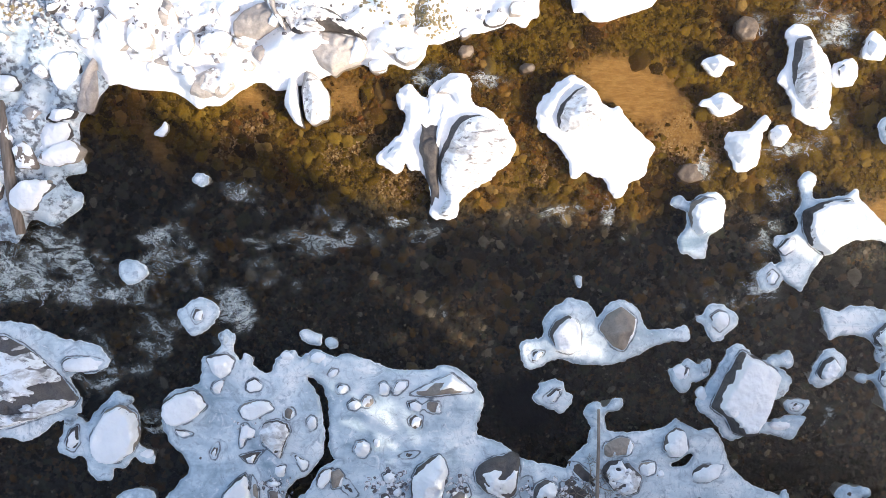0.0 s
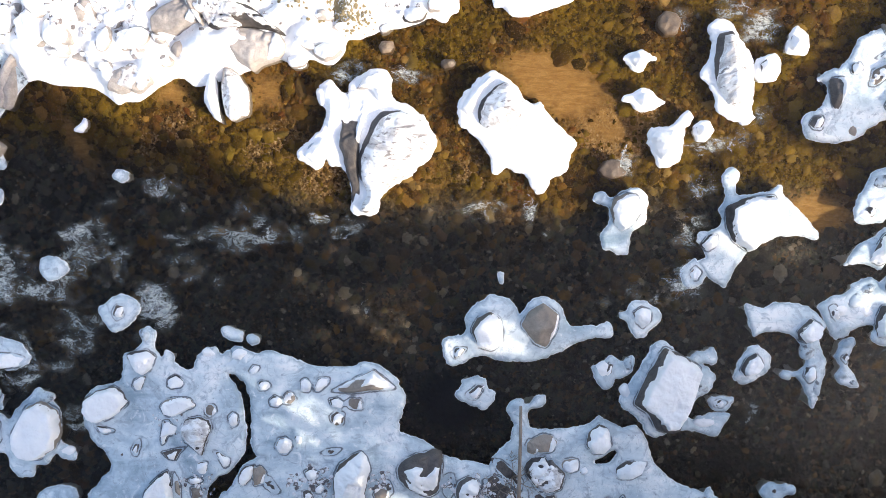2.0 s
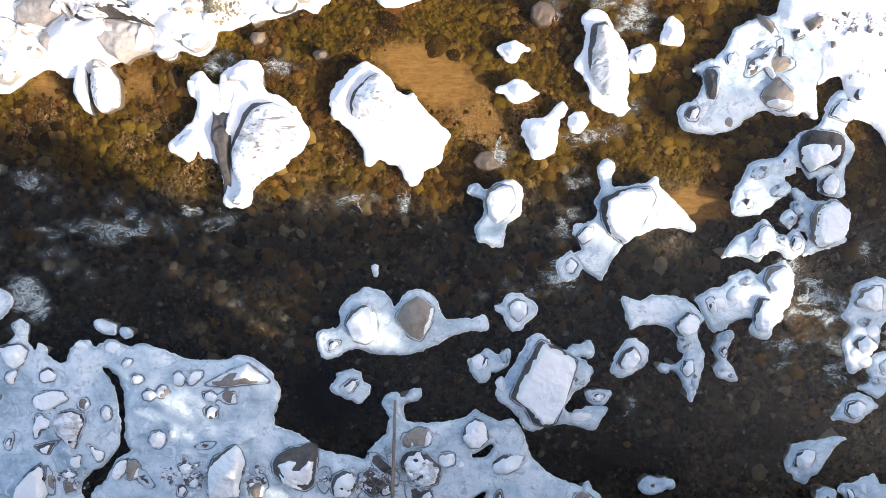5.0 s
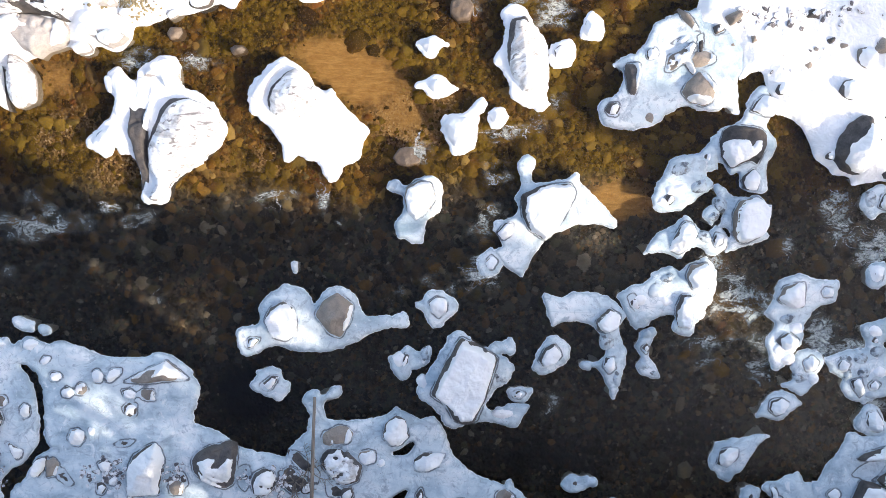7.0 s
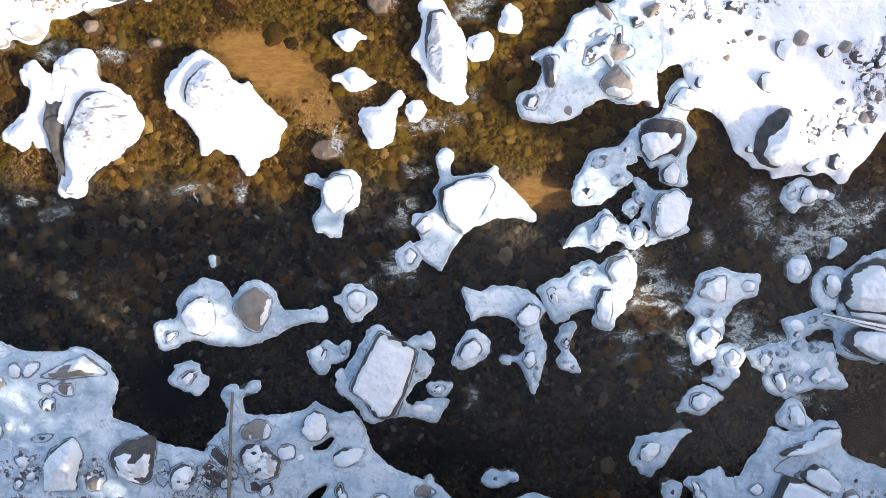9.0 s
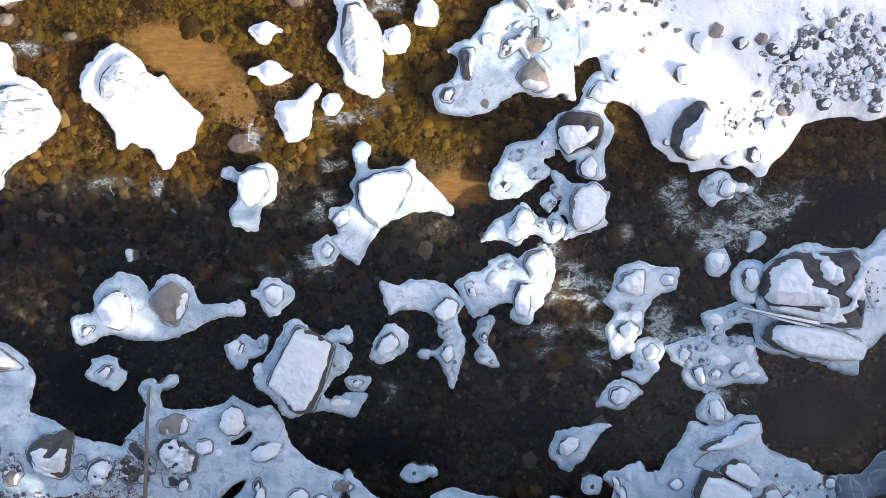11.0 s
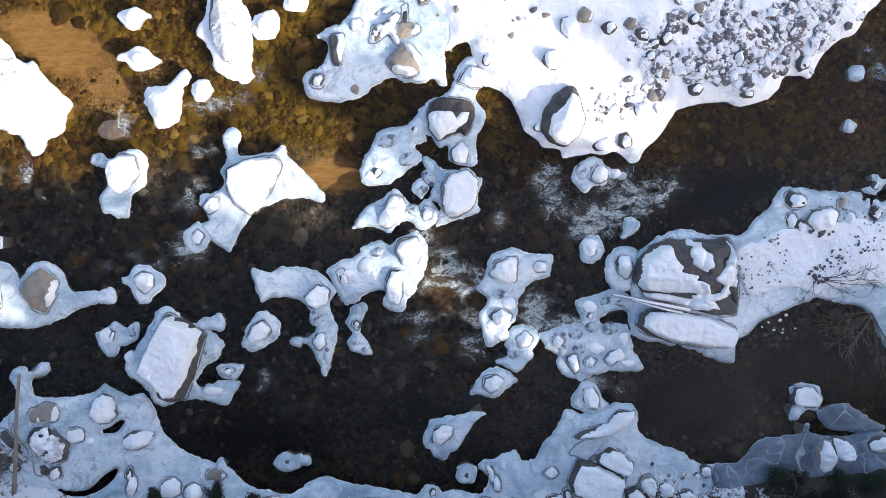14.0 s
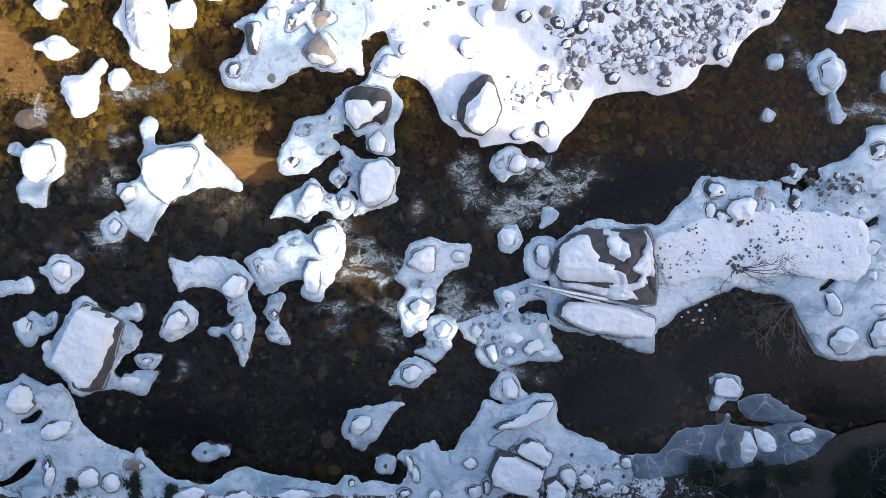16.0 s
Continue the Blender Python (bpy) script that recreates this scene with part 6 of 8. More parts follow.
boulder([(19.04, -7.07), (19.12, -6.93), (19.2, -7.07), (19.15, -7.24)], 0.1, 'h')
boulder([(18.04, -8.06), (17.98, -7.92), (18.18, -7.81), (18.34, -7.95), (18.32, -8.13)], 0.15, 's')
boulder([(16.96, -7.67), (17.12, -7.61), (17.23, -7.78), (17.12, -8.05), (16.99, -8.03)], 0.15, 'h')
boulder([(12.71, 4.46), (13.0, 4.29), (13.24, 3.9), (13.03, 3.93), (12.79, 4.19)], 0.25, 'b')
boulder([(13.76, 4.21), (14.1, 4.36), (14.22, 4.18), (13.92, 3.99)], 0.25, 'b')
boulder([(13.51, 4.01), (13.72, 4.09), (13.83, 3.9), (13.59, 3.8)], 0.2, 'h')
# low dark patch standing in for a dark gap between the rocks
boulder([(13.18, 3.8), (13.32, 3.85), (13.32, 3.39), (13.22, 3.28)], 0.12, 'w')
boulder([(12.55, 3.62), (12.74, 3.72), (12.93, 3.83), (13.03, 3.78), (12.82, 3.59)], 0.1, 's')
boulder([(12.0, 3.47), (12.19, 3.54), (12.27, 3.41), (12.11, 3.26)], 0.12, 's')
boulder([(14.38, 3.75), (14.48, 3.77), (14.53, 3.64), (14.43, 3.59)], 0.12, 'b')
boulder([(15.57, 4.29), (15.82, 4.39), (16.05, 4.29), (15.92, 4.16), (15.68, 4.16)], 0.2, 'h')
boulder([(16.11, 3.64), (16.3, 3.72), (16.35, 3.61), (16.19, 3.54)], 0.12, 'h')
boulder([(13.92, 3.62), (14.06, 3.64), (14.08, 3.54), (13.95, 3.51)], 0.1, 'b')
# low dark patches added to darken the cluttered shore
boulder([(3.14, -6.66), (3.42, -6.52), (3.7, -6.69), (3.97, -7.17), (3.42, -7.21), (3.17, -6.97)], 0.12, 'w')
boulder([(2.19, -6.51), (2.42, -6.48), (2.49, -6.82), (2.3, -7.16), (2.14, -6.96)], 0.09, 'w')
boulder([(4.25, -6.86), (4.6, -7.0), (4.88, -7.29), (4.32, -7.28)], 0.1, 'w')
boulder([(0.64, -6.6), (0.85, -6.68), (0.94, -6.96), (0.75, -7.1), (0.58, -6.84)], 0.09, 'w')
# boulders of the sunny bank
boulder([(-3.59, 2.58), (-3.42, 3.37), (-3.29, 3.42), (-3.21, 3.0), (-3.17, 2.34), (-3.09, 2.02), (-3.33, 2.16)], 0.34, 'm')
boulder([(-3.1, 3.5), (-2.81, 3.34), (-2.48, 2.87), (-2.48, 2.28), (-2.89, 2.09), (-3.06, 2.27), (-3.16, 2.87)], 0.46, 'd')
boulder([(-3.65, 5.12), (-3.51, 4.57), (-3.28, 4.21), (-3.09, 4.13), (-2.74, 4.21), (-2.27, 4.25), (-1.74, 4.11), (-1.53, 4.08), (-1.87, 4.38), (-2.27, 4.7), (-2.73, 4.99), (-3.06, 5.14)], 0.4, 'k')
boulder([(-3.95, 4.99), (-3.69, 5.06), (-3.51, 4.52), (-3.41, 4.2), (-3.72, 4.57)], 0.3, 'p')
boulder([(-5.51, 3.81), (-5.41, 4.09), (-5.02, 4.24), (-4.68, 4.07), (-4.89, 3.89), (-5.25, 3.68)], 0.3, 'd')
boulder([(-5.66, 2.99), (-5.48, 3.23), (-5.19, 3.44), (-4.86, 3.36), (-4.69, 3.0), (-5.04, 2.71), (-5.44, 2.84)], 0.26, 'p')
boulder([(-8.42, 2.6), (-8.27, 3.23), (-8.05, 3.64), (-7.73, 3.8), (-7.98, 3.41), (-8.1, 2.99), (-8.21, 2.57), (-8.35, 2.33)], 0.2, 'b')
boulder([(-9.59, 1.7), (-9.41, 1.54), (-9.34, 1.03), (-9.77, 1.03), (-9.86, 1.54)], 0.25, 'p')
boulder([(-9.48, 0.76), (-9.05, 0.78), (-9.09, 0.49), (-9.42, 0.14), (-9.77, 0.19), (-9.78, 0.51)], 0.25, 'f')
boulder([(-9.43, 1.63), (-9.03, 1.75), (-8.76, 1.54), (-8.67, 1.23), (-9.04, 1.08), (-9.39, 1.16)], 0.2, 'p')


def snow_field(outline):
    """Wind-packed snow lying on the shelf ice."""
    curve = rounded(outline, 3)

    def inside(p):
        return depth_in(p, curve) + 0.16 * layers(p, 0.7, 301, 3) + 0.05 * layers(p, 0.14, 305, 2)

    def form(p, d):
        return 0.125 + 0.04 * smooth(d, 0, 0.12) + 0.02 * layers(p, 0.5, 303)

    me = relief("snow_field", span(curve), 0.05, inside, form, 0.05)
    me.materials.append(SNOW)
    return tagged(new("snow_field", me), "thin wind-packed snow lying over the shelf ice", "snow")


snow_field([(21.11, -2.03), (21.48, -1.72), (22.14, -1.41), (22.8, -1.28), (23.47, -1.23), (25.2, -1.38), (26.01, -1.72), (26.04, -2.79), (25.24, -2.98), (24.44, -2.89), (23.5, -2.88), (22.83, -2.95), (22.43, -2.81), (21.76, -2.85), (21.36, -2.95), (21.21, -2.63)])


def ice_crumb(x, y, size):
    me = bpy.data.meshes.new("ice_crumb")
    v, f = cobble_mesh(int(abs(x * 100)), 6, 0.25)
    me.from_pydata((v * (size, size * 0.8, 0.5 * size) + (x, y, 0.01)).tolist(), [], f)
    me.materials.append(SNOW)
    tagged(new("ice_crumb", me), "tiny crumb of white ice floating on dark water", "ice", "ice crumbs")


# an ice bridge over the narrow channel
rock_island([(-3.48, -3.76), (-3.09, -3.62), (-2.62, -3.74), (-2.6, -4.01), (-2.82, -4.11), (-3.04, -4.01), (-3.34, -4.12)],
            [])

# stones: x, y, half length, half width, turn, height, snow
stone(5.99, -5.67, 0.30, 0.39, -10, 0.25, 's')
stone(6.76, -6.44, 0.43, 0.23, 22, 0.22, 's')
stone(5.29, -6.30, 0.23, 0.19, 0, 0.17, 's')
stone(5.63, -6.45, 0.12, 0.10, 20, 0.09, 's')
stone(4.62, -5.78, 0.36, 0.23, 0, 0.2, 'b')
stone(4.79, -6.60, 0.44, 0.41, 20, 0.25, 'h')
stone(6.57, -7.28, 0.11, 0.21, -5, 0.14, 'h')
stone(8.59, -7.29, 0.21, 0.17, 0, 0.14, 'b')
stone(4.80, -7.21, 0.19, 0.19, 0, 0.15, 'h')
stone(3.78, -7.07, 0.17, 0.17, 0, 0.14, 'h')
stone(4.78, -5.76, 0.08, 0.07, 0, 0.06, 's')
stone(6.61, -7.55, 0.14, 0.29, -5, 0.15, 's')
stone(7.53, -7.61, 0.28, 0.25, 15, 0.19, 's')
stone(8.12, -7.71, 0.26, 0.22, 0, 0.19, 's')
stone(8.67, -7.30, 0.21, 0.15, 0, 0.14, 'b')
stone(9.12, -7.63, 0.06, 0.06, 0, 0.05, 'b')
stone(7.03, -7.67, 0.08, 0.11, 0, 0.07, 'h')
stone(9.92, -8.00, 0.47, 0.19, 10, 0.17, 's')
stone(11.13, -8.07, 0.36, 0.17, 0, 0.14, 's')
stone(13.83, -7.74, 0.12, 0.11, 0, 0.09, 'h')
stone(12.48, -8.02, 0.55, 0.14, 0, 0.12, 's')
stone(15.11, -7.99, 0.17, 0.12, 0, 0.12, 'h')
stone(15.85, -8.03, 0.19, 0.17, 0, 0.15, 's')
stone(15.24, -7.26, 0.08, 0.25, 15, 0.14, 's')
stone(16.70, -7.27, 0.17, 0.14, 0, 0.14, 's')
stone(15.38, -7.53, 0.10, 0.22, 15, 0.14, 's')
stone(23.68, -6.70, 0.23, 0.37, 35, 0.22, 's')
stone(23.28, -6.91, 0.23, 0.41, 5, 0.22, 's')
stone(24.57, -6.61, 0.32, 0.21, -10, 0.22, 's')
stone(16.79, -7.95, 0.19, 0.17, 0, 0.15, 's')
stone(21.38, -7.44, 0.10, 0.07, 0, 0.07, 'h')
stone(22.45, -0.76, 0.30, 0.21, -35, 0.25, 'h')
stone(23.03, -1.22, 0.39, 0.28, 15, 0.28, 's')
stone(22.34, -1.24, 0.14, 0.19, 0, 0.15, 's')
stone(22.58, -1.35, 0.17, 0.17, 0, 0.15, 'h')
stone(23.34, -1.33, 0.17, 0.14, 0, 0.12, 'h')
stone(23.55, -0.83, 0.12, 0.18, -30, 0.15, 'b')
stone(23.72, -1.20, 0.14, 0.17, 0, 0.14, 's')
stone(24.34, -1.09, 0.18, 0.17, 0, 0.17, 'h')
stone(25.28, -3.44, 0.17, 0.33, 35, 0.19, 's')
stone(25.52, -4.32, 0.32, 0.37, -10, 0.25, 's')
stone(26.40, -4.15, 0.33, 0.36, 0, 0.25, 's')
stone(26.15, -2.16, 0.21, 0.17, 20, 0.15, 's')
stone(25.73, -2.26, 0.10, 0.14, 0, 0.11, 's')
stone(26.20, -2.80, 0.15, 0.14, 0, 0.12, 's')
stone(26.26, 0.11, 0.19, 0.22, 0, 0.19, 'h')
stone(25.31, -0.45, 0.11, 0.11, 0, 0.11, 'h')
stone(23.05, -2.15, 0.11, 0.10, 0, 0.09, 'b')
stone(24.21, -1.56, 0.08, 0.07, 0, 0.06, 'b')
stone(24.17, -1.89, 0.12, 0.11, 0, 0.09, 'h')
stone(25.74, -3.87, 0.12, 0.08, 25, 0.07, 'h')
stone(26.08, -3.90, 0.10, 0.07, -30, 0.07, 'h')
stone(25.73, -0.77, 0.17, 0.11, 0, 0.12, 'h')
stone(25.94, -1.26, 0.12, 0.11, 0, 0.11, 's')
stone(26.39, -3.60, 0.22, 0.11, 0, 0.12, 's')
stone(25.95, -1.89, 0.14, 0.12, 0, 0.12, 'h')
stone(16.69, 2.49, 0.29, 0.22, 20, 0.25, 's')
stone(17.05, 3.21, 0.22, 0.29, 10, 0.25, 's')
stone(17.39, 3.49, 0.19, 0.19, 0, 0.25, 'b')
stone(16.37, 0.97, 0.15, 0.12, 20, 0.12, 's')
stone(17.88, 0.56, 0.25, 0.15, 20, 0.15, 's')
stone(18.76, 1.35, 0.21, 0.23, 0, 0.22, 's')
stone(18.07, 1.33, 0.22, 0.18, 0, 0.06, 'h')
stone(17.93, 3.18, 0.18, 0.15, 0, 0.19, 'h')
stone(18.45, 3.30, 0.18, 0.15, 0, 0.19, 'b')
stone(18.72, 3.04, 0.17, 0.19, 40, 0.19, 'h')
stone(19.89, 3.39, 0.14, 0.14, 0, 0.15, 'h')
stone(20.02, 3.62, 0.17, 0.14, 0, 0.15, 'b')
stone(20.94, 2.51, 0.19, 0.28, 0, 0.22, 'h')
stone(18.98, 2.85, 0.17, 0.15, 0, 0.15, 'h')
stone(19.28, 2.98, 0.17, 0.19, -30, 0.19, 'h')
stone(18.89, 2.57, 0.17, 0.14, 0, 0.15, 'h')
stone(19.29, 2.18, 0.12, 0.15, 0, 0.12, 'b')
stone(20.10, 2.27, 0.17, 0.11, -20, 0.12, 'h')
stone(20.60, 2.20, 0.12, 0.12, 0, 0.12, 'h')
stone(20.03, 1.83, 0.19, 0.15, 0, 0.15, 'h')
stone(19.05, 1.69, 0.17, 0.14, 0, 0.12, 'b')
stone(18.39, 0.67, 0.17, 0.22, 20, 0.15, 'h')
stone(21.22, 1.74, 0.19, 0.12, 0, 0.12, 'h')
stone(18.53, 2.93, 0.08, 0.08, 0, 0.07, 'b')
stone(22.51, 2.44, 0.18, 0.19, 0, 0.19, 'h')
stone(20.95, 3.11, 0.11, 0.10, 0, 0.09, 'h')
stone(15.71, 3.07, 0.08, 0.11, 0, 0.07, 'b')
stone(15.18, 2.55, 0.11, 0.18, -20, 0.12, 's')
stone(15.90, 3.42, 0.07, 0.08, 0, 0.07, 'b')
stone(16.49, 3.49, 0.14, 0.07, 10, 0.09, 'b')
stone(12.11, 3.37, 0.15, 0.15, 0, 0.19, 's')
boulder([(12.4, 2.97), (12.48, 3.33), (12.74, 3.43), (13.05, 3.65), (13.15, 3.57), (12.99, 3.26), (13.17, 2.94), (13.07, 2.85), (12.87, 3.15), (12.56, 2.94)], 0.24, 'p')
stone(13.32, 3.26, 0.28, 0.21, 20, 0.25, 'b')
stone(11.20, 2.08, 0.18, 0.18, 0, 0.17, 'h')
stone(12.07, 1.88, 0.11, 0.14, 0, 0.11, 'b')
stone(14.85, 2.13, 0.36, 0.26, 0, 0.22, 's')
stone(12.59, -0.07, 0.12, 0.19, -25, 0.12, 'h')
stone(13.49, 0.96, 0.10, 0.12, -20, 0.09, 'h')
stone(-5.28, 3.04, 0.47, 0.33, 20, 0.28, 'b')
stone(-5.09, 3.96, 0.45, 0.28, 25, 0.31, 's')
stone(-7.35, 4.23, 0.39, 0.55, -10, 0.25, 's')
stone(-7.08, 4.75, 0.33, 0.33, 0, 0.25, 's')
stone(-6.22, 4.63, 0.30, 0.36, 20, 0.25, 'b')
stone(-8.08, 4.42, 0.28, 0.36, 0, 0.25, 's')
stone(-5.57, 4.44, 0.22, 0.25, 0, 0.19, 's')
stone(-4.04, 3.78, 0.22, 0.17, 30, 0.15, 'b')
stone(-6.26, 3.58, 0.30, 0.12, 0, 0.12, 'b')
stone(-5.71, 3.91, 0.17, 0.30, -20, 0.15, 's')
stone(-4.64, 4.25, 0.17, 0.14, 0, 0.12, 's')
stone(-8.69, 3.30, 0.41, 0.55, 0, 0.28, 's')
stone(-9.01, 1.84, 0.47, 0.36, 0, 0.25, 's')
stone(-8.79, 1.37, 0.47, 0.30, 10, 0.25, 's')
stone(-9.50, 0.43, 0.50, 0.36, 30, 0.28, 's')
stone(-9.95, 3.03, 0.28, 0.25, 0, 0.22, 's')
stone(-10.14, 1.84, 0.30, 0.55, 0, 0.25, 's')
stone(-10.32, 0.63, 0.19, 0.41, 0, 0.19, 's')
stone(-9.42, 2.31, 0.19, 0.19, 0, 0.15, 'b')
stone(-8.81, 2.31, 0.33, 0.14, 10, 0.19, 's')
stone(-8.13, 2.84, 0.14, 0.55, -12, 0.19, 'b')
stone(-4.01, 4.56, 0.76, 0.36, 20, 0.34, 'b')
stone(-6.76, 4.10, 0.33, 0.36, 0, 0.22, 's')
stone(-4.83, 4.77, 0.30, 0.22, 0, 0.19, 's')
stone(-0.62, 3.72, 0.36, 0.22, 0, 0.19, 's')
stone(-1.32, 3.52, 0.25, 0.18, 0, 0.19, 's')
stone(1.96, 4.82, 0.19, 0.19, 0, 0.19, 's')
stone(1.47, 4.59, 0.36, 0.19, 10, 0.19, 's')
stone(0.80, 4.33, 0.19, 0.11, 20, 0.12, 's')
stone(-1.69, 4.65, 0.28, 0.22, 0, 0.19, 's')
stone(16.87, -3.99, 0.19, 0.17, 0, 0.1, 'i')
stone(17.27, -3.93, 0.18, 0.17, 0, 0.1, 'i')
stone(17.67, -3.76, 0.18, 0.15, 0, 0.1, 'i')
stone(18.07, -3.81, 0.21, 0.17, 10, 0.1, 'i')
stone(18.41, -4.03, 0.15, 0.18, 0, 0.1, 'i')
stone(17.34, -4.27, 0.18, 0.15, 0, 0.1, 'i')
stone(17.77, -4.27, 0.19, 0.14, 0, 0.1, 'i')
stone(18.27, -4.43, 0.17, 0.17, 0, 0.1, 'i')
stone(18.52, -4.62, 0.17, 0.12, 0, 0.09, 'i')
stone(17.54, -4.83, 0.17, 0.11, 0, 0.09, 'i')
stone(16.94, -4.26, 0.14, 0.17, 0, 0.1, 'i')
stone(17.61, -3.26, 0.18, 0.15, 0, 0.1, 'i')
stone(18.01, -3.13, 0.19, 0.12, 10, 0.1, 'i')
stone(18.34, -3.20, 0.17, 0.12, 0, 0.1, 'i')
stone(15.47, -2.96, 0.21, 0.14, 0, 0.1, 'i')
stone(15.70, -3.19, 0.17, 0.14, 0, 0.1, 'i')
stone(15.27, -3.72, 0.17, 0.14, 0, 0.1, 'i')
stone(15.50, -3.95, 0.17, 0.14, 20, 0.1, 'i')
stone(15.81, -4.39, 0.18, 0.14, 0, 0.1, 'i')
stone(16.14, -4.42, 0.14, 0.14, 0, 0.1, 'i')
stone(11.88, -2.50, 0.19, 0.17, 0, 0.1, 'i')
stone(12.31, -2.26, 0.25, 0.19, 20, 0.11, 'i')
stone(12.55, -2.53, 0.21, 0.18, 0, 0.1, 'i')
stone(13.48, -2.40, 0.19, 0.22, 0, 0.12, 'i')
stone(13.34, -2.80, 0.14, 0.18, 0, 0.1, 'i')
stone(12.56, -1.95, 0.19, 0.14, 30, 0.11, 'i')
stone(12.08, -3.33, 0.14, 0.12, 0, 0.09, 'i')
stone(11.99, -4.09, 0.15, 0.12, 0, 0.09, 'i')
stone(12.25, -4.28, 0.12, 0.08, 0, 0.07, 'i')
stone(12.85, 0.64, 0.25, 0.18, 20, 0.11, 'i')
stone(13.27, 0.25, 0.23, 0.17, 20, 0.11, 'i')
stone(12.72, 0.17, 0.25, 0.17, 20, 0.11, 'i')
stone(12.42, -0.14, 0.15, 0.12, 0, 0.09, 'i')
stone(13.80, -0.19, 0.17, 0.19, 0, 0.11, 'i')
stone(13.63, -0.49, 0.14, 0.12, 0, 0.1, 'i')
stone(17.61, -1.86, 0.19, 0.22, 0, 0.11, 'i')
stone(17.41, -0.07, 0.17, 0.21, 0, 0.11, 'i')
stone(18.20, -0.12, 0.15, 0.10, 0, 0.09, 'i')
stone(13.43, -0.98, 0.19, 0.15, 0, 0.11, 'i')
stone(11.13, -3.50, 0.19, 0.21, 0, 0.1, 'i')
stone(11.34, -4.38, 0.12, 0.22, 0, 0.09, 'i')
stone(-0.76, 2.69, 0.14, 0.22, 0, 0.15, 'i')
stone(-0.90, 1.42, 0.19, 0.19, 0, 0.15, 'i')
stone(-7.57, -4.59, 0.22, 0.17, 0, 0.12, 'i')
stone(-7.05, -5.91, 0.17, 0.12, 0, 0.09, 'i')
stone(-8.85, -5.05, 0.17, 0.14, 0, 0.1, 'i')
stone(-5.09, -3.05, 0.15, 0.17, 0, 0.09, 'i')
stone(-2.81, -3.54, 0.19, 0.15, 0, 0.1, 'i')
stone(-3.56, -3.50, 0.17, 0.11, 0, 0.09, 'i')
stone(6.08, -3.91, 0.19, 0.19, 0, 0.09, 'i')
stone(6.70, -3.80, 0.12, 0.17, 0, 0.09, 'i')
stone(8.61, -5.26, 0.28, 0.14, 0, 0.09, 'i')
stone(8.52, -4.34, 0.19, 0.17, 0, 0.09, 'i')
stone(6.64, -4.48, 0.14, 0.19, 0, 0.09, 'i')
stone(5.08, 3.77, 0.36, 0.30, 30, 0.19, 'u')
stone(5.85, 3.45, 0.22, 0.19, 0, 0.15, 'u')
stone(1.38, 3.49, 0.19, 0.33, 0, 0.15, 'u')
stone(-1.59, 2.95, 0.30, 0.22, 20, 0.15, 'u')
stone(-1.03, 2.63, 0.25, 0.19, 0, 0.15, 'u')
stone(-1.72, -0.94, 0.36, 0.28, 0, 0.19, 'u')
stone(0.87, -1.02, 0.28, 0.23, 0, 0.15, 'u')
stone(8.77, 4.00, 0.19, 0.17, 0, 0.12, 'u')
stone(2.96, 4.11, 0.22, 0.17, 0, 0.12, 'u')
stone(1.88, 4.24, 0.25, 0.17, 0, 0.12, 'u')
stone(7.84, 0.71, 0.30, 0.19, 20, 0.15, 'u')
stone(2.24, -0.59, 0.30, 0.25, 0, 0.15, 'u')
stone(-2.79, 1.72, 0.22, 0.17, 0, 0.12, 'u')
stone(-0.36, -1.27, 0.25, 0.21, 0, 0.15, 'u')
stone(-5.07, 2.32, 0.25, 0.19, 30, 0.15, 'u')
stone(-4.21, 1.58, 0.19, 0.17, 0, 0.12, 'u')
stone(3.32, 1.86, 0.25, 0.19, 0, 0.12, 'u')
stone(15.46, -1.29, 0.36, 0.30, 20, 0.19, 'u')
stone(15.95, -0.27, 0.28, 0.22, 0, 0.19, 'u')
stone(12.87, 1.32, 0.25, 0.21, 0, 0.15, 'u')
stone(13.53, 1.45, 0.30, 0.22, 0, 0.15, 'u')
stone(24.22, 2.57, 0.18, 0.15, 0, 0.15, 'u')
stone(22.87, 0.36, 0.28, 0.22, 0, 0.15, 'u')
stone(21.55, 1.28, 0.25, 0.19, 0, 0.15, 'u')
stone(23.99, 1.08, 0.17, 0.14, 0, 0.12, 'u')
stone(25.50, 0.48, 0.22, 0.19, 0, 0.15, 'u')
stone(17.07, -1.39, 0.19, 0.30, 0, 0.15, 'u')
stone(9.09, -2.49, 0.28, 0.22, 0, 0.15, 'u')
stone(10.04, -1.70, 0.25, 0.19, 0, 0.15, 'u')
stone(7.94, -0.50, 0.25, 0.21, 0, 0.15, 'u')
stone(13.86, -4.79, 0.25, 0.19, 0, 0.12, 'u')
stone(0.80, 3.87, 0.22, 0.17, 0, 0.14, 'v')
stone(2.26, 3.50, 0.19, 0.12, 0, 0.14, 'v')
stone(7.62, 4.48, 0.30, 0.28, 0, 0.19, 'v')
stone(6.27, 0.97, 0.33, 0.25, 0, 0.12, 'v')


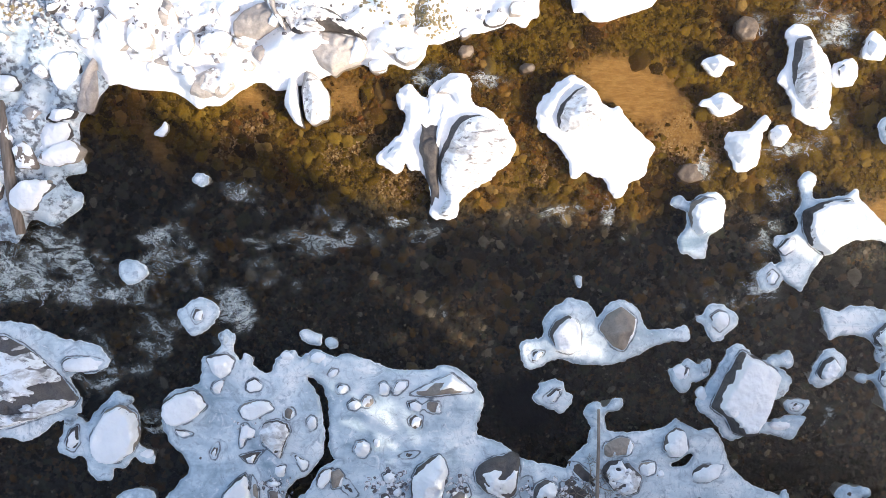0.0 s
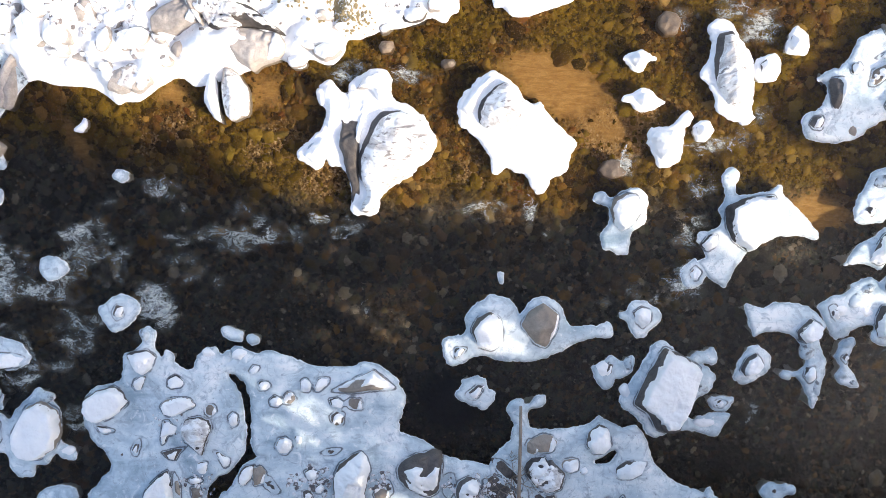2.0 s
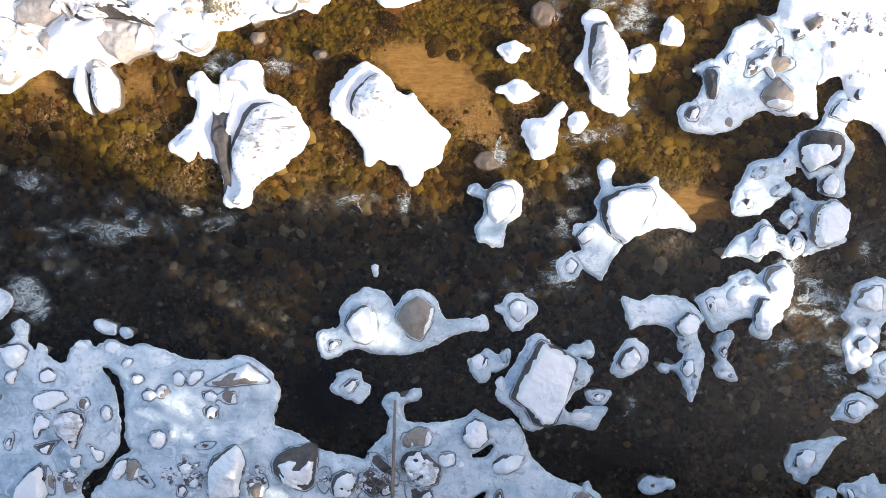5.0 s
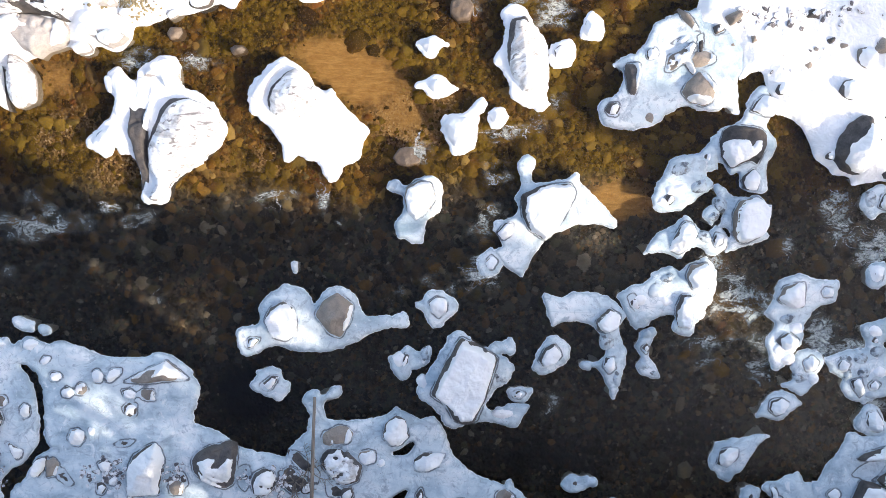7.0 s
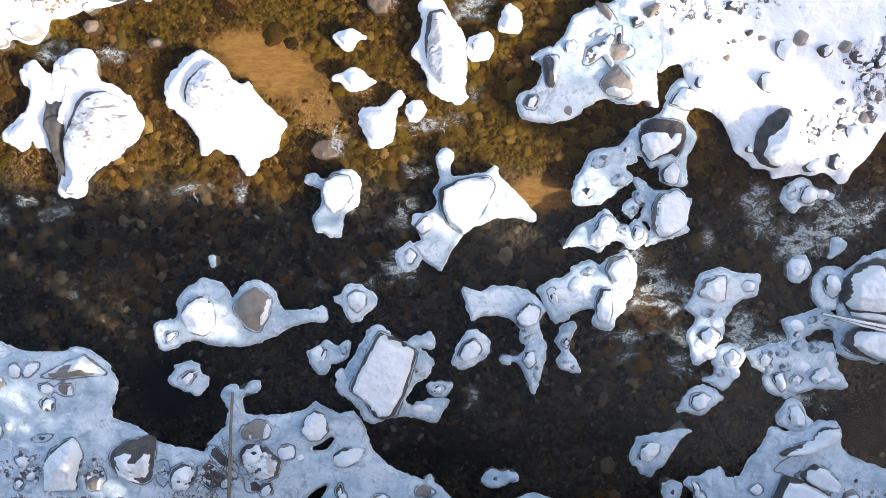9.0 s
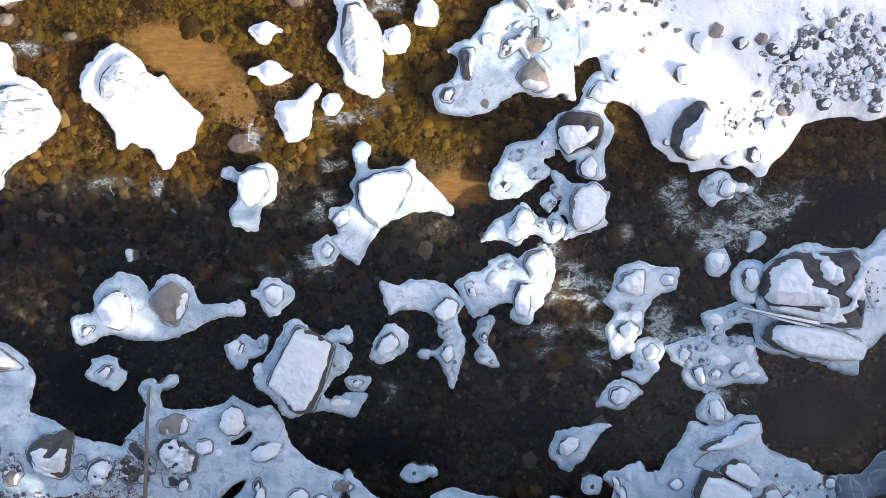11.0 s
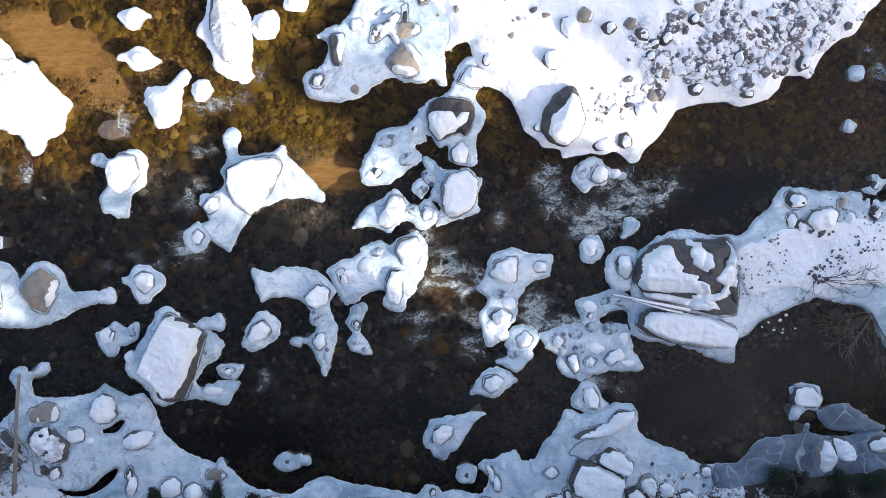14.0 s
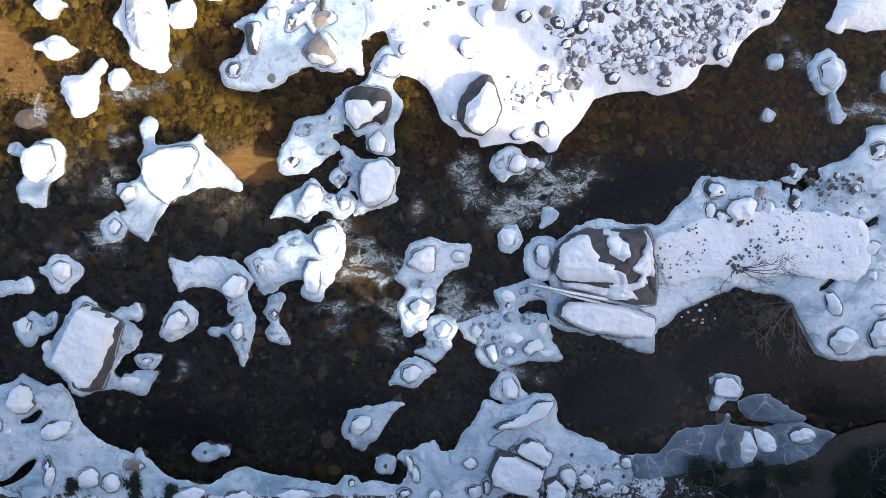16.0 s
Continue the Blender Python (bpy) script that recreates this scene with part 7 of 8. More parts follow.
def clear_rings():
    """The ice is thin and clear where it meets the stones: how far each of its points lies from the nearest one."""
    for me in ICE_MESHES:
        p = np.zeros(3 * len(me.vertices))
        me.vertices.foreach_get("co", p)
        p = p.reshape(-1, 3)[:, :2]
        far = np.full(len(p), 0.4)
        lo, hi = p.min(0), p.max(0)
        for curve in ROCK_CURVES:
            a, b = curve.min(0) - 0.35, curve.max(0) + 0.35
            if (a > hi).any() or (b < lo).any():
                continue
            near = np.nonzero(((p > a) & (p < b)).all(1))[0]
            if len(near):
                far[near] = np.minimum(far[near], -depth_in(p[near], curve))
        me.attributes.new("moat", "FLOAT", "POINT").data.foreach_set("value", far.astype(np.float32))


clear_rings()

# ---------------------------------------------------------------- shade trees on the south bank, beyond the view
def tube(bm, points, radii, sides=6):
    """A tapered round limb along points."""
    rings = []
    for k, (p, r) in enumerate(zip(points, radii)):
        p = Vector(p)
        way = (Vector(points[min(k + 1, len(points) - 1)]) - Vector(points[max(k - 1, 0)])).normalized()
        side = way.orthogonal().normalized()
        other = way.cross(side)
        rings.append([bm.verts.new(p + r * (math.cos(6.2832 * i / sides) * side + math.sin(6.2832 * i / sides) * other)) for i in range(sides)])
    for a, b in zip(rings, rings[1:]):
        for i in range(sides):
            bm.faces.new((a[i], a[(i + 1) % sides], b[(i + 1) % sides], b[i]))
    bm.faces.new(rings[-1])
    bm.faces.new(rings[0][::-1])
    for f in bm.faces:
        f.smooth = True


def conifer(seed, limbs=9, gap=(0, 0, 9)):
    """A spruce ten metres high. gap: the heights between which it has few limbs, and how many there."""
    rng = random.Random(seed)
    tree = tagged(new("spruce_tree"), "tall dark green spruce on the shaded bank", "tree", "trees on the south bank")
    bm = bmesh.new()
    tube(bm, [(0, 0, -0.5), (0.02, 0, 3), (0, 0.03, 6.5), (0, 0, 9.9)], (0.17, 0.13, 0.07, 0.01), 8)
    part("trunk", bm, BARK, tree)
    verts, faces = [], []
    z = 1.2
    while z < 9.8:
        reach = (10.0 - z) * 0.21 * rng.uniform(0.8, 1.15) + 0.12
        for k in range(gap[2] if gap[0] < z < gap[1] else limbs):
            a = rng.uniform(0, 6.283)
            ca, sa = math.cos(a), math.sin(a)
            for m in range(9):
                s = (m + rng.uniform(0.2, 0.9)) / 9
                x, y, h = reach * s * ca, reach * s * sa, z - 0.35 * reach * s + rng.uniform(-0.05, 0.05)
                w = 0.34 * (1.15 - s)
                for side in (-1, 1):
                    b = a + side * rng.uniform(0.5, 1.0)
                    ex, ey = x + w * math.cos(b) * 1.3, y + w * math.sin(b) * 1.3
                    px, py = -math.sin(b) * 0.07, math.cos(b) * 0.07
                    i = len(verts)
                    verts += [(x, y, h), (ex + px, ey + py, h - 0.08), (ex * 1.02, ey * 1.02, h - 0.16), (ex - px, ey - py, h - 0.06)]
                    faces += [(i, i + 1, i + 2, i + 3)]
        z += rng.uniform(0.22, 0.34)
    me = bpy.data.meshes.new("crown")
    me.from_pydata(verts, [], faces)
    part("crown", me, NEEDLES, tree)
    return tree


# where the shadows of the tops fall: the place across the sun's way, and y
TOPS = [(-14, 6.5), (-13.1, 6.0), (-12.2, 6.4), (-11.3, 6.0), (-10.4, 6.2), (-9.6, 5.8), (-8.7, 6.0), (-7.8, 5.6), (-6.9, 5.6), (-6.0, 5.4), (-5.1, 6.2), (-4.3, 6.2), (-3.5, 5.8), (-2.7, 5.0),
        (-2.0, 3.8), (-1.3, 1.6), (-0.5, -0.4), (0.3, -0.3), (1.1, -0.4), (1.9, -0.4), (2.7, -0.5), (3.5, -0.6), (4.1, -1.5), (4.7, -3.9), (5.5, -4.2), (6.2, -1.5), (7.2, 0.2), (7.9, 3.0),
        (8.6, 3.2), (9.3, 1.2), (10.1, 0.6), (10.9, 1.0), (11.7, 1.6), (12.4, 5.2), (13.1, 6.4), (14.0, 7.0), (14.9, 7.2), (15.8, 7.5), (16.7, 7.5), (17.6, 7.5), (18.5, 7.5), (19.4, 7.5), (20.3, 7.5)]
TIPS = [((c - 0.84 * y) / 0.543, y) for c, y in TOPS]
TREES = [conifer(1), conifer(2, 8), conifer(3, 9, (2.9, 5.6, 2))]
THIN = {13: (5.3, 6.3), 14: (5.6, 6.7), 15: (6.4, 7.6), 16: (7.6, 8.5)}
for k, (x, y) in enumerate(TIPS):
    rng = random.Random(500 + k)
    ty = -13.5 + rng.uniform(-1.2, 1.0)
    away = (y - ty) / -SUN_Y
    tx, tall = x + SUN_X * away, away * SUN_TAN
    base = float(ground_height(np.array([[tx, ty]]))[0])
    size = (tall - base) / 10
    m = Matrix.Translation((tx, ty, base)) @ Matrix.Rotation(rng.uniform(0, 6.28), 4, "Z") @ Matrix.Diagonal((min(size, 1.25), min(size, 1.25), size, 1))
    if k < 3:
        TREES[k].matrix_basis = m
    else:
        o = TREES[2 if 9 <= k <= 12 else k % 2]
        c = conifer(40 + k, 8, (*THIN[k], 0)) if k in THIN else copy_thing(o, Matrix.Identity(4))
        c.matrix_basis = m

for x, y, size, turn in ((21.6, -10.2, 0.9, 0.4), (23.4, -9.7, 0.72, 1.4), (25.4, -9.4, 0.55, 1.9), (27.3, -9.1, 1.05, 3.0), (29.2, -8.8, 1.1, 5.0), (31.0, -8.6, 1.1, 2.0),
                         (9.0, -10.6, 0.8, 1.0), (11.0, -10.4, 0.85, 2.2), (13.2, -10.7, 0.8, 0.3), (15.3, -10.4, 0.85, 4.0), (17.4, -10.6, 0.85, 5.2), (19.4, -10.4, 0.9, 3.3)):
    c = copy_thing(TREES[0], Matrix.Identity(4))
    c.matrix_basis = Matrix.Translation((x, y, 0.2)) @ Matrix.Rotation(turn, 4, "Z") @ Matrix.Diagonal((size, size, size, 1))

# small rocks half buried in the snow of the sunny bank
rng = random.Random(31)
for k in range(40):
    x, y = rng.uniform(-10.4, 0.6), rng.uniform(3.0, 5.2)
    if max(float(depth_in(np.array([[x, y]]), c)[0]) for c in BANKS[:2]) > 0.3:
        stone(round(x, 2), round(y, 2), rng.uniform(0.1, 0.3), rng.uniform(0.08, 0.2), rng.randrange(-40, 40), rng.uniform(0.15, 0.3), rng.choice("mmspp"))

# ---------------------------------------------------------------- driftwood, twigs and shrubs
def limb(thing, name, points, r0, r1, material, label=""):
    bm = bmesh.new()
    n = len(points)
    tube(bm, points, [r0 + (r1 - r0) * k / (n - 1) for k in range(n)], 7)
    return part(name, bm, material, thing, label)


def driftwood(points, r0, r1, label, snow=True):
    thing = tagged(new("driftwood_log"), label, "log")
    limb(thing, "log", points, r0, r1, DEADWOOD)
    if snow:
        limb(thing, "snow_strip", [(x, y, z + r0 * 0.55) for x, y, z in points], r0 * 0.75, r1 * 0.75, SNOW, "thin white snow")
    settle(thing, points[0][0], points[0][1])
    return thing


driftwood([(4.05, -4.8, 0.2), (4.03, -5.6, 0.32), (4.0, -6.6, 0.36), (3.97, -7.6, 0.42)], 0.035, 0.05, "thin straight pole frozen into the ice", False)
driftwood([(18.1, -2.95, 0.28), (18.9, -3.12, 0.35), (19.85, -3.3, 0.5)], 0.035, 0.06, "snowy driftwood pole leaning on a boulder")
driftwood([(18.3, -3.0, 0.25), (19.0, -3.22, 0.32), (19.7, -3.38, 0.42)], 0.03, 0.05, "snowy driftwood pole leaning on a boulder")
driftwood([(-10.2, 2.6, 0.4), (-10.0, 1.6, 0.45), (-9.95, 0.4, 0.35), (-9.85, -0.5, 0.2)], 0.16, 0.12, "broad brown driftwood log along the icy bank", False)


def bare_shrub(x, y, z, reach, heads, seed, material, label):
    """A leafless shrub: arching stems that fork into fine twigs."""
    rng = random.Random(seed)
    thing = tagged(new("bare_shrub"), label, "shrub", "shrubs on the banks")
    for k in range(heads):
        bm = bmesh.new()
        a = rng.uniform(-3.6, -0.6) if seed == 1 else rng.uniform(0, 6.283)
        far, up = reach * rng.uniform(0.5, 1.0), reach * rng.uniform(0.25, 0.8)
        pts = [Vector((x + far * s * math.cos(a + 0.3 * s), y + far * s * math.sin(a + 0.3 * s), z + up * s * (1.7 - s))) for s in (0, 0.3, 0.6, 0.85, 1)]
        tube(bm, pts, (0.016, 0.012, 0.009, 0.006, 0.003), 4)
        for m in range(9):
            i = rng.randrange(1, 4)
            p = pts[i].lerp(pts[i + 1], rng.random())
            b, r = a + rng.uniform(-1.3, 1.3), far * rng.uniform(0.15, 0.42)
            q = [p + Vector((r * s * math.cos(b + s * 0.4), r * s * math.sin(b + s * 0.4), r * 0.35 * s)) for s in (0, 0.5, 1)]
            tube(bm, q, (0.007, 0.005, 0.002), 3)
            for _ in range(2):
                b2 = b + rng.uniform(-1.0, 1.0)
                r2 = r * rng.uniform(0.3, 0.6)
                tube(bm, [q[1], q[1] + Vector((r2 * math.cos(b2), r2 * math.sin(b2), 0.2 * r2))], (0.005, 0.002), 3)
        part("branch", bm, material, thing)
    settle(thing, x, y)
    return thing


bare_shrub(24.3, -3.45, 0.1, 1.5, 10, 1, BARK, "leafless grey shrub arching out over dark water")
bare_shrub(23.0, -2.6, 0.1, 1.1, 6, 2, BARK, "leafless twigs lying over thin snow")
bare_shrub(22.4, -7.8, 0.3, 0.9, 6, 3, BARK, "leafless grey shrub on the shaded bank")
bare_shrub(26.0, -7.6, 0.3, 1.2, 7, 4, BARK, "leafless grey shrub on the shaded bank")
bare_shrub(24.0, -7.9, 0.3, 0.9, 6, 5, BARK, "leafless grey shrub on the shaded bank")
bare_shrub(3.0, -7.5, 0.25, 0.7, 5, 6, DEADWOOD, "dry brown stems among snowy stones")
bare_shrub(3.86, -6.57, 0.1, 0.6, 6, 8, DEADWOOD, "dry brown stems among snowy stones")
bare_shrub(3.53, -6.91, 0.1, 0.55, 7, 9, DEADWOOD, "dry brown stems among snowy stones")
bare_shrub(6.0, -7.9, 0.25, 0.6, 5, 7, DEADWOOD, "dry brown stems among snowy stones")


def evergreen(x, y, size, seed):
    """A low dark shrub: short stems and many small leaves in clumps."""
    rng = random.Random(seed)
    thing = tagged(new("evergreen_shrub"), "low dark green shrub on the shaded bank", "shrub", "shrubs on the banks")
    z = level(x, y) - 0.05
    bm = bmesh.new()
    ends = []
    for k in range(9):
        a = rng.uniform(0, 6.283)
        r, h = size * rng.uniform(0.35, 1), size * rng.uniform(0.25, 0.7)
        pts = [(x, y, z), (x + 0.5 * r * math.cos(a), y + 0.5 * r * math.sin(a), z + 0.6 * h), (x + r * math.cos(a), y + r * math.sin(a), z + h)]
        tube(bm, pts, (0.02, 0.013, 0.005), 4)
        ends += [pts[1], pts[2]]
    part("stems", bm, BARK, thing)
    verts, faces = [], []
    for ex, ey, ez in ends:
        for _ in range(110):
            c = Vector((ex, ey, ez)) + Vector((rng.gauss(0, 1), rng.gauss(0, 1), rng.gauss(0, 0.6))) * size * 0.2
            c.z = max(c.z, z + 0.02)
            a, tip = rng.uniform(0, 6.283), rng.uniform(-0.5, 0.5)
            u = Vector((math.cos(a), math.sin(a), tip)) * rng.uniform(0.016, 0.04)
            w = Vector((-math.sin(a), math.cos(a), rng.uniform(-0.4, 0.4))) * 0.009
            i = len(verts)
            verts += [c - u, c + w, c + u, c - w]
            faces.append((i, i + 1, i + 2, i + 3))
    me = bpy.data.meshes.new("leaves")
    me.from_pydata([tuple(v) for v in verts], [], faces)
    part("leaves", me, NEEDLES, thing)
    settle(thing, x, y)


rng = random.Random(77)
for k in range(46):
    x = rng.uniform(22.0, 29.8)
    edge = -7.35 + 0.05 * (x - 21) + 0.12 * max(0, x - 24.3)
    evergreen(x, min(edge, -6.6) - 0.15 - 1.4 * rng.random(), rng.uniform(0.2, 0.42), 900 + k)
for k in range(4):
    evergreen(rng.uniform(5.6, 9.5), rng.uniform(-8.3, -7.75), rng.uniform(0.15, 0.3), 950 + k)


# ---------------------------------------------------------------- cobbles of the riverbed
def cobble_mesh(seed, sides=7, rough=0.13, rings=((0.55, 0.38), (0.95, 0.05), (0.8, -0.35))):
    rng = random.Random(seed)
    verts, faces = [(0, 0, 0.5)], []
    for ring, (r, z) in enumerate(rings):
        for k in range(sides):
            a = 6.2832 * (k + 0.5 * (ring % 2)) / sides
            q = r * rng.uniform(1 - rough, 1 + rough)
            verts.append((q * math.cos(a), q * math.sin(a), z + rng.uniform(-0.06, 0.06)))
    for k in range(sides):
        n = (k + 1) % sides
        faces.append((0, 1 + k, 1 + n))
        for ring in range(len(rings) - 1):
            a, b = 1 + ring * sides, 1 + (ring + 1) * sides
            faces.append((a + k, b + k, b + n, a + n))
    return np.array(verts), faces


def in_sand(p):
    return spread(p, SAND)


def scatter_cobbles():
    """Angular stones: coarse in drifts, fine between them."""
    rng = np.random.default_rng(4)
    n = 84000
    p = np.column_stack([rng.uniform(-12, 28.5, n), rng.uniform(-8.6, 6.5, n)])
    keep = rng.uniform(0, 1, n) > np.maximum.reduce([in_sand(p) * 1.7, spread(p, DARK_POOLS) * 1.7, spread(p, GRIT) * 0.75])
    p = p[keep]
    n = len(p)
    z = ground_height(p)
    coarse = smooth(layers(p, 2.2, 91, 3), -0.35, 0.35)
    size = np.clip(0.022 + (0.018 + 0.026 * coarse) * rng.gamma(0.9, 0.95, n), 0.022, 0.19)
    size = np.where(rng.random(n) < 0.004 + 0.016 * coarse, rng.uniform(0.12, 0.25, n), size)
    turn, slim, flat = rng.uniform(0, 6.283, n), rng.uniform(0.55, 1.0, n), rng.uniform(0.55, 0.95, n)
    big = [cobble_mesh(s, 6, 0.24) for s in range(6)]
    fine = [cobble_mesh(20 + s, 5, 0.3, ((0.62, 0.36), (0.9, -0.2))) for s in range(4)]
    shared = []
    for v, f in big:
        me = bpy.data.meshes.new("cobble")
        me.from_pydata(v.tolist(), [], f)
        me.materials.append(COBBLE_ONE)
        shared.append(me)
    near = np.nonzero((p[:, 0] > 4.5) & (p[:, 0] < 9.5) & (p[:, 1] > 1.2) & (p[:, 1] < 5.2) & (size > 0.05))[0][:290]
    for k in near:
        ob = new("cobble", shared[k % 6])
        ob.parent = ground
        ob.location, ob.rotation_euler = (p[k, 0], p[k, 1], z[k] + 0.1 * size[k]), (0, 0, turn[k])
        ob.scale = (size[k], size[k] * slim[k], size[k] * flat[k])
    rest = np.ones(n, bool)
    rest[near] = False
    verts, faces, count = [], [], 0
    for shapes, chosen in ((big, size > 0.06), (fine, size <= 0.06)):
        for i, (v, f) in enumerate(shapes):
            ids = np.nonzero(chosen & rest & (np.arange(n) % len(shapes) == i))[0]
            q = v[None] * np.stack([size, size * slim, size * flat], 1)[ids][:, None]
            c, sn = np.cos(turn[ids])[:, None], np.sin(turn[ids])[:, None]
            x = p[ids, 0][:, None] + q[..., 0] * c - q[..., 1] * sn
            y = p[ids, 1][:, None] + q[..., 0] * sn + q[..., 1] * c
            h = (z[ids] + 0.1 * size[ids])[:, None] + q[..., 2]
            verts.append(np.stack([x, y, h], 2).reshape(-1, 3))
            starts = count + len(v) * np.arange(len(ids))
            for face in f:
                faces += (starts[:, None] + np.array(face)[None]).tolist()
            count += len(v) * len(ids)
    me = bpy.data.meshes.new("cobbles")
    me.from_pydata(np.vstack(verts).tolist(), [], faces)
    me.materials.append(COBBLE)
    tagged(new("riverbed_cobbles", me), "angular cobbles with golden-brown algae under clear water", "cobbles", kind="stuff")


scatter_cobbles()


for x, y, size in [(21.74, -3.78, 0.03), (22.02, -3.86, 0.04), (22.17, -3.62, 0.05), (22.24, -3.84, 0.03), (22.22, -3.92, 0.04), (22.31, -3.5, 0.05), (22.53, -3.82, 0.03), (21.89, -3.67, 0.04)]:
    ice_crumb(x, y, size)

# ---------------------------------------------------------------- gravel on the banks
def gravel(name, label, zones, material, seed, lift=0.0):
    """Many small stones that poke out of snow or ice. zones: x, y, half length, half width, turn, how many, largest."""
    rng = np.random.default_rng(seed)
    shapes = [cobble_mesh(40 + s, 5, 0.32) for s in range(5)]
    verts, faces, count = [], [], 0
    for x, y, rx, ry, turn, many, largest in zones:
        c, s = math.cos(radians(turn)), math.sin(radians(turn))
        uv = rng.normal(0, 0.5, (many, 2)) * (rx, ry)
        at = np.column_stack([x + uv[:, 0] * c - uv[:, 1] * s, y + uv[:, 0] * s + uv[:, 1] * c])
        bare = layers(at, 0.9, seed + 3, 3) + 0.35
        at = at[bare > rng.uniform(-0.1, 0.35, many)]
        for k, ((px, py), z) in enumerate(zip(at, levels(at))):
            r = largest * rng.uniform(0.25, 1.0) ** 1.8
            if z < 0.075 and lift == 0:
                continue
            a = rng.uniform(0, 6.283)
            q, f = shapes[k % 5]
            q = q * (r, r * rng.uniform(0.6, 1), r * rng.uniform(0.5, 0.9))
            ca, sa = math.cos(a), math.sin(a)
            verts.append(np.column_stack([px + q[:, 0] * ca - q[:, 1] * sa, py + q[:, 0] * sa + q[:, 1] * ca, z + 0.15 * r + lift + q[:, 2]]))
            faces += [tuple(i + count for i in t) for t in f]
            count += len(q)
    me = bpy.data.meshes.new(name)
    me.from_pydata(np.vstack(verts).tolist(), [], faces)
    me.materials.append(material)
    tagged(new(name, me), label, "gravel", kind="stuff")


gravel("bar_gravel", "grey-brown gravel poking through snow on the bar",
       [(20.6, 2.5, 2.2, 0.6, 18, 560, 0.19), (19.6, 2.0, 1.1, 0.6, 0, 200, 0.18), (21.9, 3.0, 1.7, 0.7, 25, 420, 0.18), (20.2, 3.5, 2.0, 0.5, 0, 160, 0.17), (17.9, 1.4, 0.5, 0.4, 0, 70, 0.07), (18.8, 3.2, 0.8, 0.6, 0, 40, 0.12), (15.5, 3.3, 1.2, 0.7, 0, 40, 0.07), (15.5, 4.2, 1.2, 0.25, 0, 110, 0.12)], GRAVEL, 11)
gravel("bank_gravel", "brown gravel poking through sunlit snow on the bank",
       [(-9.6, 4.9, 1.2, 0.35, 0, 340, 0.09), (-8.5, 4.3, 1.2, 0.5, 0, 180, 0.10), (-6.5, 4.4, 2.2, 0.5, 0, 200, 0.09), (-3.5, 4.5, 1.6, 0.5, 0, 140, 0.09), (1.5, 4.7, 0.8, 0.3, 0, 50, 0.08)], GRAVEL, 12)
gravel("dry_gravel", "sunlit yellow-brown gravel and dry grass bared of snow", [(-0.75, 4.75, 1.0, 0.42, -8, 900, 0.06), (-0.2, 4.5, 0.7, 0.3, -8, 300, 0.05), (-9.8, 4.75, 0.9, 0.25, 0, 150, 0.07)], GRASS, 15)
gravel("shore_gravel", "dark stones and snow clumps along the shaded shore",
       [(-1.2, -7.25, 1.0, 0.35, 0, 120, 0.13), (1.0, -7.35, 1.6, 0.3, 0, 160, 0.12), (3.0, -7.3, 0.9, 0.3, 0, 100, 0.11), (19.8, -7.7, 1.3, 0.35, 0, 130, 0.12)], GRAVEL, 13)
gravel("ice_gravel", "grey pebbles and snow crumbs frozen into the shelf ice",
       [(-1.0, -6.7, 0.6, 0.35, 0, 90, 0.10), (0.6, -6.75, 0.5, 0.3, 0, 60, 0.09), (3.2, -6.9, 0.5, 0.35, 0, 80, 0.09), (2.2, -6.9, 0.4, 0.25, 0, 40, 0.08), (4.4, -6.5, 0.4, 0.3, 0, 30, 0.05),
        (-3.9, -6.75, 0.5, 0.3, 0, 50, 0.07), (-4.7, -5.2, 0.6, 0.4, 0, 40, 0.05), (19.2, -7.4, 0.8, 0.25, -10, 110, 0.07)], GRAVEL, 16, 0.035)
gravel("island_gravel", "dark pebbles and litter in the snow of the ice island",
       [(22.9, -1.0, 0.9, 0.8, 20, 150, 0.045), (23.4, -2.0, 1.0, 0.6, 0, 130, 0.05), (24.6, -1.7, 1.3, 0.9, 0, 150, 0.04), (21.7, -2.4, 0.8, 0.5, 30, 120, 0.035), (21.9, -1.7, 0.9, 0.06, 32, 90, 0.045), (25.2, -0.7, 0.8, 0.4, 0, 60, 0.08), (23.0, -2.6, 0.5, 0.35, 0, 70, 0.09), (22.95, -1.55, 0.22, 0.3, 0, 60, 0.07)], ROCK, 14, 0.115)


